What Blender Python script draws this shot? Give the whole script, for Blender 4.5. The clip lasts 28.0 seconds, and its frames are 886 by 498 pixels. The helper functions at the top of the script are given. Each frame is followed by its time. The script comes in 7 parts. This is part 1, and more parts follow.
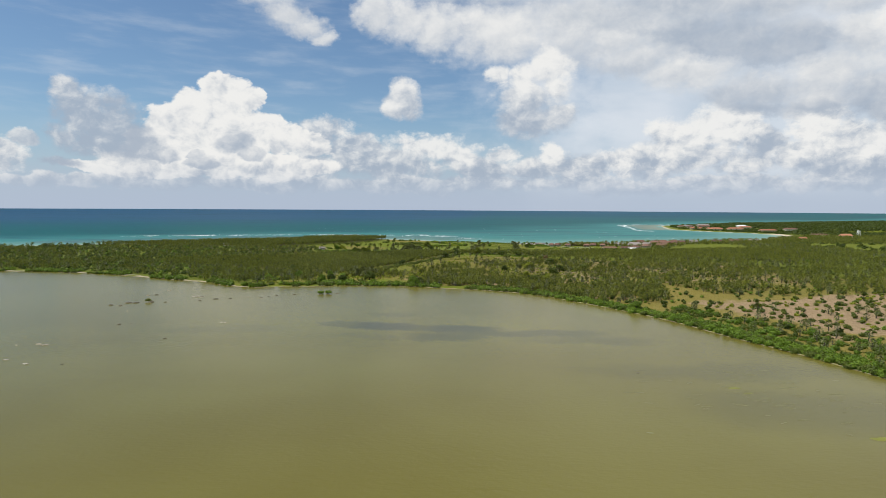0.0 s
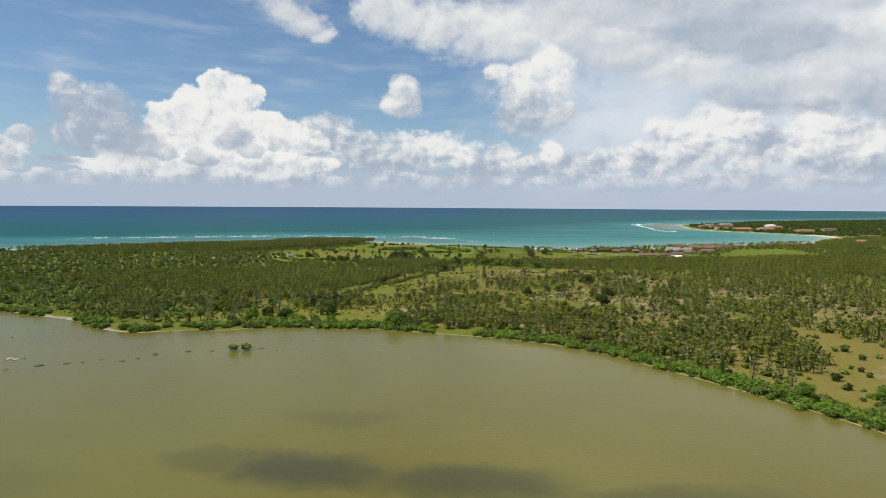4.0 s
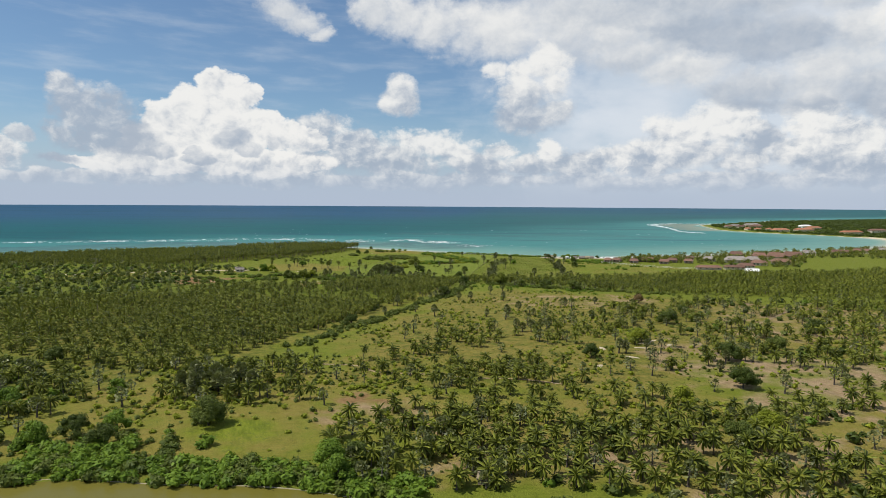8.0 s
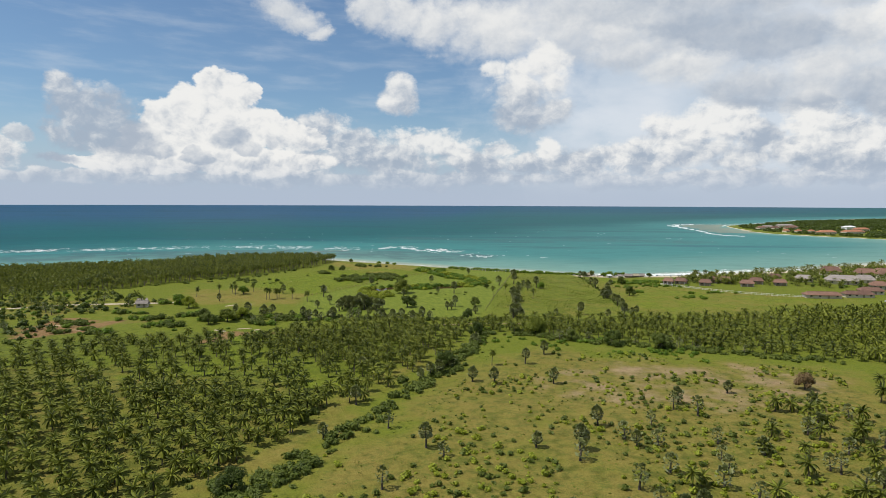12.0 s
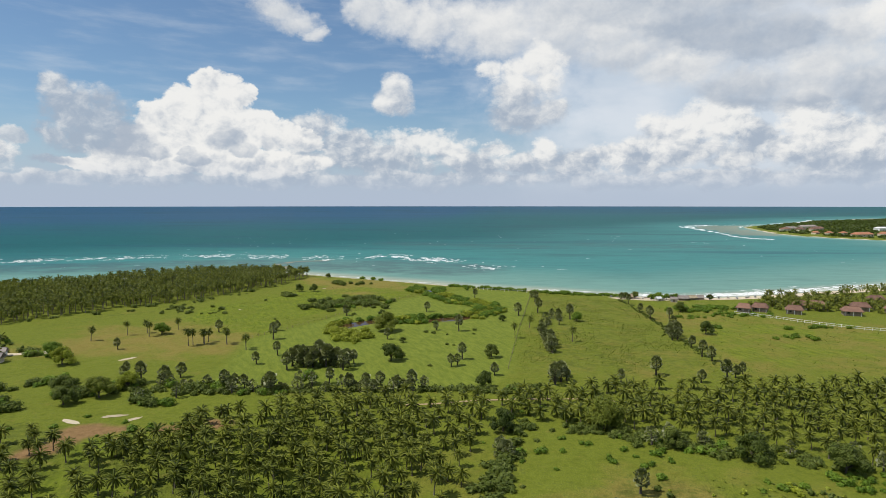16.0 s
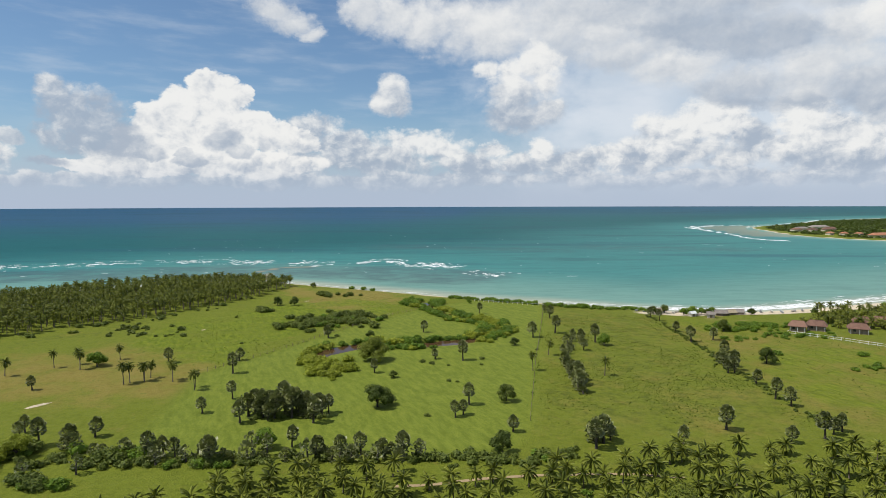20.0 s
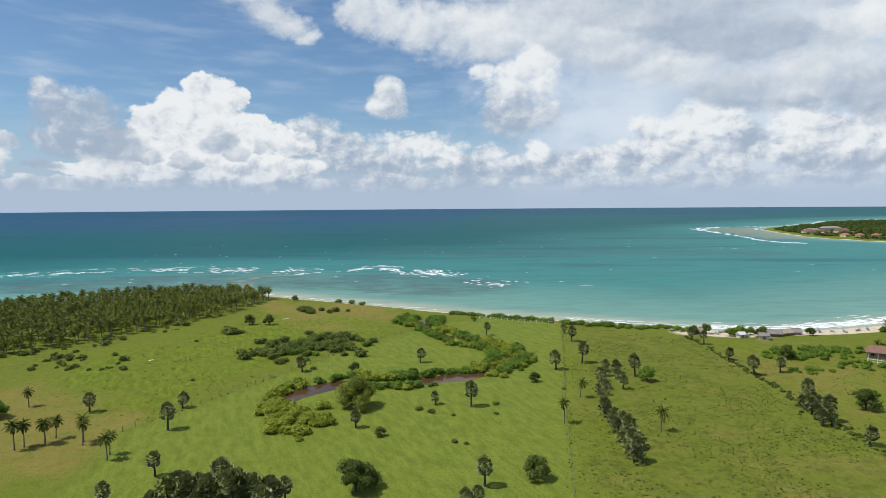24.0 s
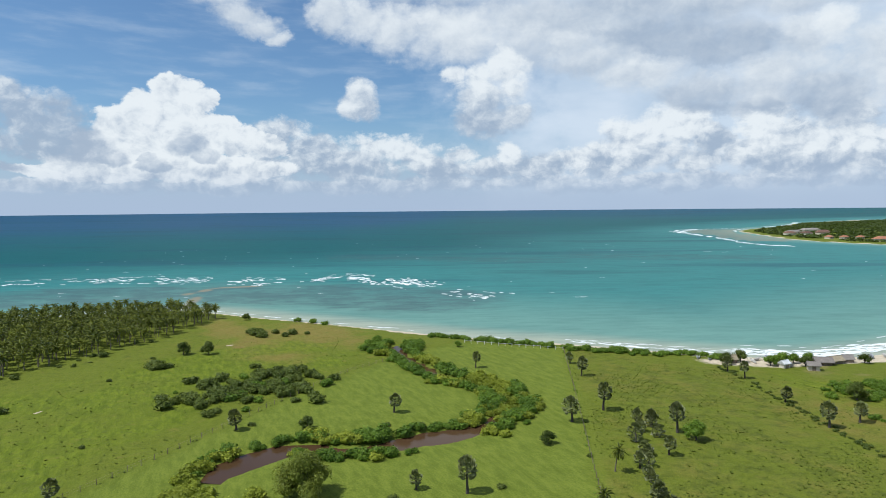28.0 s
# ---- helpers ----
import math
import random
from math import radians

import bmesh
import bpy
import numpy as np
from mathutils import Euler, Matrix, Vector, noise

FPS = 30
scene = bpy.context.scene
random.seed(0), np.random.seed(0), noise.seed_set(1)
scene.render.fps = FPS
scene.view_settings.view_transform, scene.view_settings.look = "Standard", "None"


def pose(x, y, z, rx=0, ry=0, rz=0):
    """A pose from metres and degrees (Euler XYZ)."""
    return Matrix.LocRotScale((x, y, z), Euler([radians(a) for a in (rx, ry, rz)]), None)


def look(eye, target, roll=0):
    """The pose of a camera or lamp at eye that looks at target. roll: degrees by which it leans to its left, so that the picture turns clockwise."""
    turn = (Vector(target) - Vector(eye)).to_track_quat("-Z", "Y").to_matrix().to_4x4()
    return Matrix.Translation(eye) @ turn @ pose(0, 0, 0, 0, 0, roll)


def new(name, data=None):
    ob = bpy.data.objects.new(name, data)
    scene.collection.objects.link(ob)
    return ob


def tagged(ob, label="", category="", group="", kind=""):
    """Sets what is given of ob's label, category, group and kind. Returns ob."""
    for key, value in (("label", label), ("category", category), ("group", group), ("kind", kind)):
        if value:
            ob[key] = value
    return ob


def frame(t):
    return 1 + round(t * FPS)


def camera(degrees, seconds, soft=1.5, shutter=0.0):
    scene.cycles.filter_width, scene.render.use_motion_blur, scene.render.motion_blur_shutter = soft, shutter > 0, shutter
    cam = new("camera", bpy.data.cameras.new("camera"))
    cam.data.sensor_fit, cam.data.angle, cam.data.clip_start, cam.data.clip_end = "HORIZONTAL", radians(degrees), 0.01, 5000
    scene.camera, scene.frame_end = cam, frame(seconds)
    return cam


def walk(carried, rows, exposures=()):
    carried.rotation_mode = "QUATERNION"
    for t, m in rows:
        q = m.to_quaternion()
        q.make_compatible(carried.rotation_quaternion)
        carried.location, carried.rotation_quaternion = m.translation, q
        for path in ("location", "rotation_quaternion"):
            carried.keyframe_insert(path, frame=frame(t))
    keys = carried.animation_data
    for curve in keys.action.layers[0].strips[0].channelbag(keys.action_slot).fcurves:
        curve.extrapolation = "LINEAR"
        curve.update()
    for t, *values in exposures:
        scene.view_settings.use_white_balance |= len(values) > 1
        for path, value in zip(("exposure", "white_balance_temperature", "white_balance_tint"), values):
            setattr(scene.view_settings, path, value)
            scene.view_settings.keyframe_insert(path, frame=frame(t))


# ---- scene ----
cam = camera(69.0, 28.0, soft=0.6)

# seconds, place in metres, and degrees turned to the right, tilted down and leaned
PATH = [
    (0.0, 37.84, -763.30, 51.32, -1.721, 3.693, 0.337),
    (0.5, 37.61, -744.31, 51.39, -1.708, 3.729, 0.353),
    (1.0, 37.37, -725.29, 51.47, -1.700, 3.765, 0.361),
    (1.5, 37.10, -706.23, 51.58, -1.698, 3.800, 0.363),
    (2.0, 36.78, -687.11, 51.66, -1.702, 3.833, 0.360),
    (2.5, 36.39, -667.89, 51.70, -1.706, 3.862, 0.357),
    (3.0, 35.91, -648.56, 51.68, -1.703, 3.886, 0.357),
    (3.5, 35.30, -629.16, 51.56, -1.689, 3.904, 0.360),
    (4.0, 34.53, -609.75, 51.32, -1.658, 3.915, 0.371),
    (4.5, 33.60, -590.35, 50.94, -1.605, 3.918, 0.391),
    (5.0, 32.66, -570.96, 50.56, -1.561, 3.920, 0.412),
    (5.5, 31.87, -551.60, 50.30, -1.543, 3.927, 0.422),
    (6.0, 31.20, -532.32, 50.14, -1.537, 3.941, 0.421),
    (6.5, 30.60, -513.22, 50.06, -1.535, 3.959, 0.412),
    (7.0, 30.06, -494.34, 50.05, -1.531, 3.980, 0.395),
    (7.5, 29.53, -475.61, 50.09, -1.517, 4.003, 0.374),
    (8.0, 29.00, -456.97, 50.18, -1.497, 4.025, 0.351),
    (8.5, 28.47, -438.34, 50.30, -1.479, 4.045, 0.331),
    (9.0, 27.94, -419.71, 50.45, -1.466, 4.063, 0.313),
    (9.5, 27.42, -401.05, 50.61, -1.461, 4.078, 0.298),
    (10.0, 26.91, -382.34, 50.78, -1.460, 4.091, 0.284),
    (10.5, 26.38, -363.59, 50.96, -1.459, 4.104, 0.269),
    (11.0, 25.83, -344.76, 51.12, -1.453, 4.114, 0.252),
    (11.5, 25.27, -325.82, 51.27, -1.446, 4.123, 0.230),
    (12.0, 24.70, -306.75, 51.40, -1.436, 4.128, 0.206),
    (12.5, 24.10, -287.60, 51.51, -1.422, 4.129, 0.180),
    (13.0, 23.46, -268.42, 51.60, -1.400, 4.126, 0.152),
    (13.4, 22.91, -253.21, 51.65, -1.366, 4.120, 0.129),
    (13.8, 22.37, -238.83, 51.69, -1.316, 4.113, 0.107),
    (14.1, 22.00, -230.03, 51.71, -1.277, 4.108, 0.090),
    (14.5, 21.58, -222.36, 51.74, -1.230, 4.103, 0.069),
    (15.0, 21.17, -215.71, 51.78, -1.180, 4.098, 0.044),
    (15.5, 20.85, -209.64, 51.81, -1.138, 4.094, 0.018),
    (16.0, 20.63, -203.69, 51.84, -1.106, 4.090, -0.008),
    (16.5, 20.47, -197.80, 51.86, -1.082, 4.086, -0.033),
    (17.0, 20.32, -191.92, 51.86, -1.058, 4.082, -0.059),
    (17.5, 20.14, -186.04, 51.86, -1.030, 4.078, -0.084),
    (18.0, 19.91, -180.16, 51.85, -0.996, 4.072, -0.108),
    (18.5, 19.66, -174.27, 51.84, -0.960, 4.065, -0.129),
    (19.0, 19.39, -168.37, 51.83, -0.925, 4.058, -0.147),
    (19.5, 19.12, -162.46, 51.81, -0.897, 4.049, -0.164),
    (20.0, 18.86, -156.54, 51.79, -0.877, 4.039, -0.182),
    (20.5, 18.61, -150.62, 51.76, -0.860, 4.026, -0.203),
    (21.0, 18.37, -144.69, 51.73, -0.839, 4.011, -0.228),
    (21.5, 18.13, -138.76, 51.68, -0.812, 3.993, -0.256),
    (22.0, 17.90, -132.84, 51.62, -0.784, 3.971, -0.287),
    (22.5, 17.69, -126.91, 51.53, -0.749, 3.945, -0.321),
    (23.0, 17.44, -120.98, 51.45, -0.734, 3.914, -0.354),
    (23.5, 17.15, -115.05, 51.39, -0.673, 3.881, -0.386),
    (24.0, 16.81, -109.12, 51.36, -0.586, 3.849, -0.414),
    (24.5, 16.45, -103.17, 51.34, -0.464, 3.816, -0.440),
    (25.0, 16.06, -97.21, 51.34, -0.323, 3.784, -0.463),
    (25.5, 15.65, -91.23, 51.36, -0.178, 3.753, -0.482),
    (26.0, 15.26, -85.24, 51.38, -0.026, 3.725, -0.497),
    (26.5, 14.93, -79.24, 51.41, 0.169, 3.704, -0.508),
    (27.0, 14.67, -73.22, 51.42, 0.483, 3.688, -0.518),
    (27.5, 14.53, -67.19, 51.41, 1.010, 3.678, -0.527),
    (28.0, 14.54, -61.15, 51.37, 1.845, 3.672, -0.538),
]


def aimed(x, y, z, turn, tilt, lean):
    """A camera pose looking along +y, turned right, tilted down, leaning left."""
    return pose(x, y, z) @ pose(0, 0, 0, 0, 0, -turn) @ pose(0, 0, 0, 90 - tilt) @ pose(0, 0, 0, 0, 0, lean)


# the picture turns slightly cooler over the second half
EXPOSURES = [(0.0, 0.0, 6500, 10), (17.0, 0.0, 6500, 10), (24.0, 0.0, 6200, 9), (28.0, 0.0, 5920, 7)]
walk(cam, [(t, aimed(*p)) for t, *p in PATH], EXPOSURES)

# ---- light ----
SUN_FROM = Vector((-0.50, -0.10, 0.86)).normalized()
sun_lamp = bpy.data.lights.new("sun", "SUN")
sun_lamp.energy, sun_lamp.angle, sun_lamp.color = 4.2, radians(0.6), (1.0, 0.95, 0.86)
sun = new("sun", sun_lamp)
sun.matrix_world = look(SUN_FROM * 500, (0, 0, 0))
scene.view_settings.exposure = 0.0


class Graph:
    """Short hand for value nodes in a node tree."""

    def __init__(self, tree):
        self.tree = tree

    def node(self, kind, **values):
        n = self.tree.nodes.new(kind)
        for key, value in values.items():
            n.inputs[key.replace("_", " ")].default_value = value
        return n

    def link(self, a, b):
        self.tree.links.new(a, b)

    def put(self, socket, value):
        if isinstance(value, bpy.types.NodeSocket):
            self.link(value, socket)
        else:
            socket.default_value = value

    def m(self, op, a, b=0.0, c=0.0, clamp=False):
        n = self.tree.nodes.new("ShaderNodeMath")
        n.operation, n.use_clamp = op, clamp
        for i, v in enumerate((a, b, c)):
            self.put(n.inputs[i], v)
        return n.outputs[0]

    def ramp(self, v, lo, hi, a=0.0, b=1.0):
        n = self.tree.nodes.new("ShaderNodeMapRange")
        n.interpolation_type = "SMOOTHSTEP"
        for i, w in enumerate((v, lo, hi, a, b)):
            self.put(n.inputs[i], w)
        return n.outputs[0]

    def mix(self, f, a, b, blend="MIX"):
        n = self.tree.nodes.new("ShaderNodeMix")
        n.data_type, n.blend_type = "RGBA", blend
        self.put(n.inputs[0], f)
        for i, v in ((6, a), (7, b)):
            self.put(n.inputs[i], v if isinstance(v, bpy.types.NodeSocket) else (*v, 1.0))
        return n.outputs[2]

    def noise(self, vec, scale, detail=5.0, rough=0.55, warp=0.0):
        n = self.tree.nodes.new("ShaderNodeTexNoise")
        n.inputs["Scale"].default_value, n.inputs["Detail"].default_value = scale, detail
        n.inputs["Roughness"].default_value, n.inputs["Distortion"].default_value = rough, warp
        if vec is not None:
            self.link(vec, n.inputs["Vector"])
        return n.outputs["Fac"]

    def scaled(self, v, by, plus):
        n = self.tree.nodes.new("ShaderNodeVectorMath")
        n.operation = "MULTIPLY_ADD"
        for i, w in enumerate((v, by, plus)):
            self.put(n.inputs[i], w)
        return n.outputs[0]

    def dot(self, v):
        """A vector's length, squared."""
        n = self.tree.nodes.new("ShaderNodeVectorMath")
        n.operation = "DOT_PRODUCT"
        self.put(n.inputs[0], v)
        self.put(n.inputs[1], v)
        return n.outputs["Value"]

    def between(self, f, a, b):
        n = self.tree.nodes.new("ShaderNodeMix")
        for i, v in ((0, f), (2, a), (3, b)):
            self.put(n.inputs[i], v)
        return n.outputs[0]

    def vec(self, x, y, z=0.0):
        n = self.tree.nodes.new("ShaderNodeCombineXYZ")
        for i, v in enumerate((x, y, z)):
            self.put(n.inputs[i], v)
        return n.outputs[0]


# ---- sky: blue, with a tall heap of white cloud, a low bank, small puffs and a grey deck ----
# degrees to the right of +y, degrees above the horizon, half width, half height, whiteness
HEAP = [(-19.9, 8.4, 2.75, 2.27, 0.9), (-20.1, 9.7, 2.22, 1.23, 0.93), (-18.3, 9.1, 1.27, 1.05, 0.91), (-23, 8.1, 1.7, 1.39, 0.91), (-24.4, 6.6, 2.58, 1.74, 0.88), (-21.7, 5.8, 4.77, 2.33, 0.86), (-18.1, 6.4, 3.18, 1.81, 0.89), (-15.4, 5.8, 2.34, 1.36, 0.87), (-12.8, 5.3, 1.67, 1.08, 0.78), (-22.6, 3.5, 8.13, 1.21, 0.83), (-26.8, 3, 6, 0.81, 0.81), (-30.7, 3.1, 2.23, 0.52, 0.79), (-16.3, 3.4, 5.09, 1.06, 0.77), (-25.9, 4.7, 2.03, 1.81, 0.86)]
FLANK = [(-31.8, 8.9, 1.09, 1.11, 0.48), (-30.9, 7.3, 1.85, 1.98, 0.41), (-28.9, 6.8, 2.39, 1.94, 0.36), (-27.3, 5.1, 2.18, 1.52, 0.32), (-29.9, 4.8, 2.27, 1.31, 0.38), (-31.6, 5.5, 1.46, 1.03, 0.44), (-32.2, 3.2, 1.44, 0.43, 0.36)]
SCUD = [(-19.6, 5.3, 1.43, 1.04, 0.52), (-18.4, 4.3, 1.09, 0.57, 0.46), (-22, 3.6, 1.47, 0.42, 0.46), (-22.6, 4.1, 0.77, 0.37, 0.5), (-16.3, 5.2, 0.74, 0.67, 0.66), (-25.3, 4.1, 1.23, 0.54, 0.5), (-34.6, 4.8, 1.02, 0.58, 0.6)]
PUFF = [(-5.1, 9.7, 1.3, 1.3, 0.74), (-5.9, 8.7, 1.29, 1.1, 0.62), (-4.5, 8.6, 1, 1, 0.56), (7.5, 11.9, 1.58, 1.59, 0.95), (5.4, 11.2, 1.69, 1.3, 0.9), (3, 11.4, 1.2, 0.9, 0.88), (8.2, 10.1, 1.28, 1.69, 0.82), (5.6, 9.3, 2.79, 2, 0.72), (5.6, 7.6, 3.08, 1.5, 0.5), (8.1, 7.8, 1.58, 1.19, 0.54)]
BANK_LEFT = [(-12, 6.2, 2.64, 1.57, 0.57), (-9.7, 4.8, 2.68, 1.49, 0.47), (-14, 3.6, 2.84, 1.27, 0.57), (-5.7, 3.7, 3.98, 1.3, 0.5), (-3, 5.2, 4.51, 1.2, 0.87), (-0.2, 4.2, 2.01, 1.21, 0.67), (2.2, 3.4, 2.76, 1.3, 0.45), (3.2, 4.8, 1.3, 0.8, 0.73), (7.8, 4.8, 1.18, 1.39, 0.87), (6, 3.4, 1.99, 1.1, 0.55), (10.1, 3.4, 2.92, 1.38, 0.51), (13.5, 3.9, 1.71, 1.27, 0.81), (16.1, 4.2, 2.78, 1.64, 0.57), (18.4, 5.8, 2.71, 1.62, 0.81), (21.4, 6.6, 3.13, 1.78, 0.9)]
BANK_RIGHT = [(18.8, 4.4, 4.05, 1.43, 0.73), (24.6, 5.4, 1.66, 1.46, 0.49), (23.5, 3.8, 2.96, 1.29, 0.56), (28.2, 6.6, 2.14, 2.04, 0.94), (27.1, 4.2, 2.79, 1.34, 0.63), (30.4, 5.2, 2.24, 1.73, 0.69), (32.3, 3.7, 2.15, 1.7, 0.61), (34.2, 5.4, 2.4, 2.49, 0.73), (30.2, 2.9, 3, 1.13, 0.56), (36.9, 3.9, 2.57, 2.41, 0.67), (-37.3, 3.6, 2.22, 1.2, 0.67), (-8.2, 2, 24.6, 0.7, 0.51), (23.2, 1.9, 17.83, 0.74, 0.55), (-28, 1.9, 11.74, 0.53, 0.56), (32.8, 6.9, 2.13, 1.43, 0.71)]
DECK_LEFT = [(-15.4, 15.8, 2.05, 1.26, 0.69), (-13.8, 14.9, 1.99, 1.17, 0.71), (-12.4, 14, 1.34, 0.78, 0.69), (-7.9, 16.3, 1.68, 1.69, 0.71), (-5.4, 15.8, 2.29, 2, 0.77), (-2.5, 15.3, 3.01, 2.11, 0.77), (3.4, 15, 6.01, 2.61, 0.77), (12, 14.9, 9.13, 2.95, 0.69), (20.6, 13.8, 7.48, 2.35, 0.39), (14.9, 12.5, 5.16, 1.65, 0.65), (24.8, 12.6, 6.62, 2.01, 0.45), (18.9, 11, 4.04, 1.62, 0.71)]
DECK_RIGHT = [(23.7, 9.3, 4.64, 1.56, 0.53), (29.1, 10.1, 4.22, 2.46, 0.69), (24.1, 8.2, 3.35, 0.83, 0.37), (28.1, 8.1, 2.35, 0.98, 0.49), (32.5, 8.2, 2.86, 2.29, 0.45), (32.6, 13.3, 2, 1.69, 0.91), (30.1, 12.8, 2.25, 2.17, 0.73), (36, 10.5, 3.62, 3.25, 0.71), (18.4, 16.2, 19, 1.91, 0.53), (31.1, 16.9, 11.06, 2.58, 0.69), (5.3, 19.5, 20.91, 2.5, 0.69), (-17.2, 17.6, 2.75, 1.44, 0.69)]

world = bpy.data.worlds.new("sky")
world.use_nodes = True
scene.world = world
G = Graph(world.node_tree)
world.node_tree.nodes.clear()
sky = world.node_tree.nodes.new("ShaderNodeTexSky")
sky.sky_type, sky.sun_disc = "NISHITA", False
sky.sun_elevation = math.asin(SUN_FROM.z)
sky.sun_rotation = math.atan2(SUN_FROM.x, SUN_FROM.y)
sky.air_density, sky.dust_density, sky.ozone_density = 1.0, 0.25, 2.5
way = world.node_tree.nodes.new("ShaderNodeTexCoord").outputs["Generated"]
parts = world.node_tree.nodes.new("ShaderNodeSeparateXYZ")
G.link(way, parts.inputs[0])
DEG = 180 / math.pi
au = G.m("MULTIPLY", G.m("ARCTAN2", parts.outputs[0], parts.outputs[1]), DEG)
ev = G.m("MULTIPLY", G.m("ARCSINE", parts.outputs[2]), DEG)


def heads(at, scale, detail=4.0):
    """Rounded cloud heads, small ones on large ones."""
    n = world.node_tree.nodes.new("ShaderNodeTexVoronoi")
    n.normalize = True
    for key, v in (("Scale", scale), ("Detail", detail), ("Roughness", 0.52), ("Lacunarity", 2.3)):
        n.inputs[key].default_value = v
    G.link(at, n.inputs["Vector"])
    return n.outputs["Distance"]


def spot(du=0.0, dv=0.0, tall=1.3):
    return G.vec(G.m("ADD", au, du), G.m("MULTIPLY", G.m("ADD", ev, dv), tall))


w1, w2 = G.noise(spot(), 0.22, 7, 0.6), G.noise(spot(40.0), 0.22, 7, 0.6)
fine, fine_up = G.noise(spot(), 0.3, 9, 0.58), G.noise(spot(-0.8, 0.8), 0.3, 5, 0.5)
frill = G.noise(spot(11.0), 1.1, 6, 0.62)
bent = G.vec(G.m("ADD", au, G.m("MULTIPLY", G.m("SUBTRACT", w2, 0.5), 2.6)), G.m("MULTIPLY", G.m("ADD", ev, G.m("MULTIPLY", G.m("SUBTRACT", w1, 0.5), 2.0)), 1.25))
bent_up = G.vec(G.m("ADD", au, G.m("MULTIPLY_ADD", G.m("SUBTRACT", w2, 0.5), 2.6, -0.45)), G.m("MULTIPLY", G.m("ADD", ev, G.m("MULTIPLY_ADD", G.m("SUBTRACT", w1, 0.5), 2.0, 0.55)), 1.25))
head, head_up = heads(bent, 0.5), heads(bent_up, 0.5)
broad, broad_up = G.noise(spot(7.0, 0.0, 2.2), 0.10, 4, 0.5), G.noise(spot(6.0, 1.0, 2.2), 0.10, 4, 0.5)
GREY, WHITE = (0.42, 0.495, 0.60), (0.97, 0.965, 0.94)


def cloud_layer(blobs, warp, round_heads, ragged, lo, hi, relief, most=0.97, below=None):
    """One layer of cloud: how much it covers and its colour."""
    bu = G.m("MULTIPLY_ADD", G.m("SUBTRACT", w1, 0.5), warp, au)
    bv = G.m("MULTIPLY_ADD", G.m("SUBTRACT", w2, 0.5), warp * 0.65, ev)
    at = G.vec(bu, bv)
    body, shade = -2.2, 0.6
    for u0, v0, ru, rv, white in blobs:
        far = G.dot(G.scaled(at, (1 / ru, 1 / rv, 0), (-u0 / ru, -v0 / rv, 0)))
        e = G.m("SUBTRACT", 1.0, far)
        here = G.m("MULTIPLY_ADD", G.m("SUBTRACT", e, body), 0.9, 0.5, clamp=True)
        shade = G.between(here, shade, G.m("MULTIPLY_ADD", bv, 0.12 / rv, white - 0.12 * v0 / rv))
        body = G.m("MAXIMUM", e, body)
    if below is not None:
        body = G.m("MAXIMUM", body, below)
    density = G.m("ADD", body, G.m("MULTIPLY", G.m("SUBTRACT", fine, 0.5), ragged))
    density = G.m("ADD", density, G.m("MULTIPLY", G.m("SUBTRACT", 0.42, head), round_heads))
    density = G.m("ADD", density, G.m("MULTIPLY", G.m("SUBTRACT", frill, 0.5), ragged * 0.55))
    cover = G.m("MULTIPLY", G.ramp(density, lo, hi), most)
    value = G.m("ADD", shade, G.m("MULTIPLY", G.m("SUBTRACT", head_up, head), relief))
    value = G.m("ADD", value, G.m("MULTIPLY", G.m("SUBTRACT", fine, fine_up), relief * 0.45))
    value = G.m("ADD", value, G.m("MULTIPLY", G.m("SUBTRACT", broad, broad_up), 0.5))
    return cover, G.mix(G.ramp(value, 0.25, 1.02), GREY, WHITE)


# beyond the clouds named above the sky goes on half clouded
far_side = G.ramp(G.m("ABSOLUTE", au), 38.0, 50.0)
high = G.ramp(ev, 22.0, 30.0)
loose = G.m("MULTIPLY", G.m("SUBTRACT", G.noise(way, 2.2, 5, 0.55), 0.52), 5.0)
loose = G.m("SUBTRACT", loose, G.m("MULTIPLY", G.m("SUBTRACT", 1.0, G.m("MAXIMUM", far_side, high)), 4.0))

# clear air, whitened towards the horizon, with thin high streaks
haze = G.m("MULTIPLY", G.ramp(ev, -0.5, 8.5), 1.0)
haze = G.m("MULTIPLY_ADD", haze, -0.86, 0.90)
blue = G.mix(1.0, G.mix(1.0, sky.outputs[0], (0.088, 0.088, 0.088), "MULTIPLY"), (0.87, 1.0, 1.08), "MULTIPLY")
seen = G.mix(haze, blue, (0.41, 0.50, 0.64))
streaks = G.noise(G.vec(G.m("MULTIPLY_ADD", ev, 0.5, au), G.m("MULTIPLY", ev, 5.0)), 0.16, 5, 0.55)
seen = G.mix(G.m("MULTIPLY", G.ramp(streaks, 0.42, 0.85), G.ramp(ev, 3.0, 9.0, 0.0, 0.36)), seen, (0.62, 0.68, 0.75))
# a veil joins the clouds on the cloudier side
veil = G.ramp(G.m("ADD", au, G.m("MULTIPLY", G.m("SUBTRACT", w1, 0.5), 22.0)), -2.0, 13.0)
veil = G.m("MULTIPLY", G.m("MULTIPLY", veil, G.ramp(au, 60.0, 120.0, 0.86, 0.0)), G.ramp(ev, 24.0, 45.0, 1.0, 0.2))
veil = G.m("MULTIPLY", veil, G.ramp(ev, 0.0, 4.0, 0.35, 1.0))
seen = G.mix(veil, seen, G.mix(G.ramp(broad, 0.35, 0.65), (0.57, 0.65, 0.74), (0.73, 0.775, 0.83)))
near_sea = G.ramp(ev, 0.3, 3.0, 0.3, 0.92)
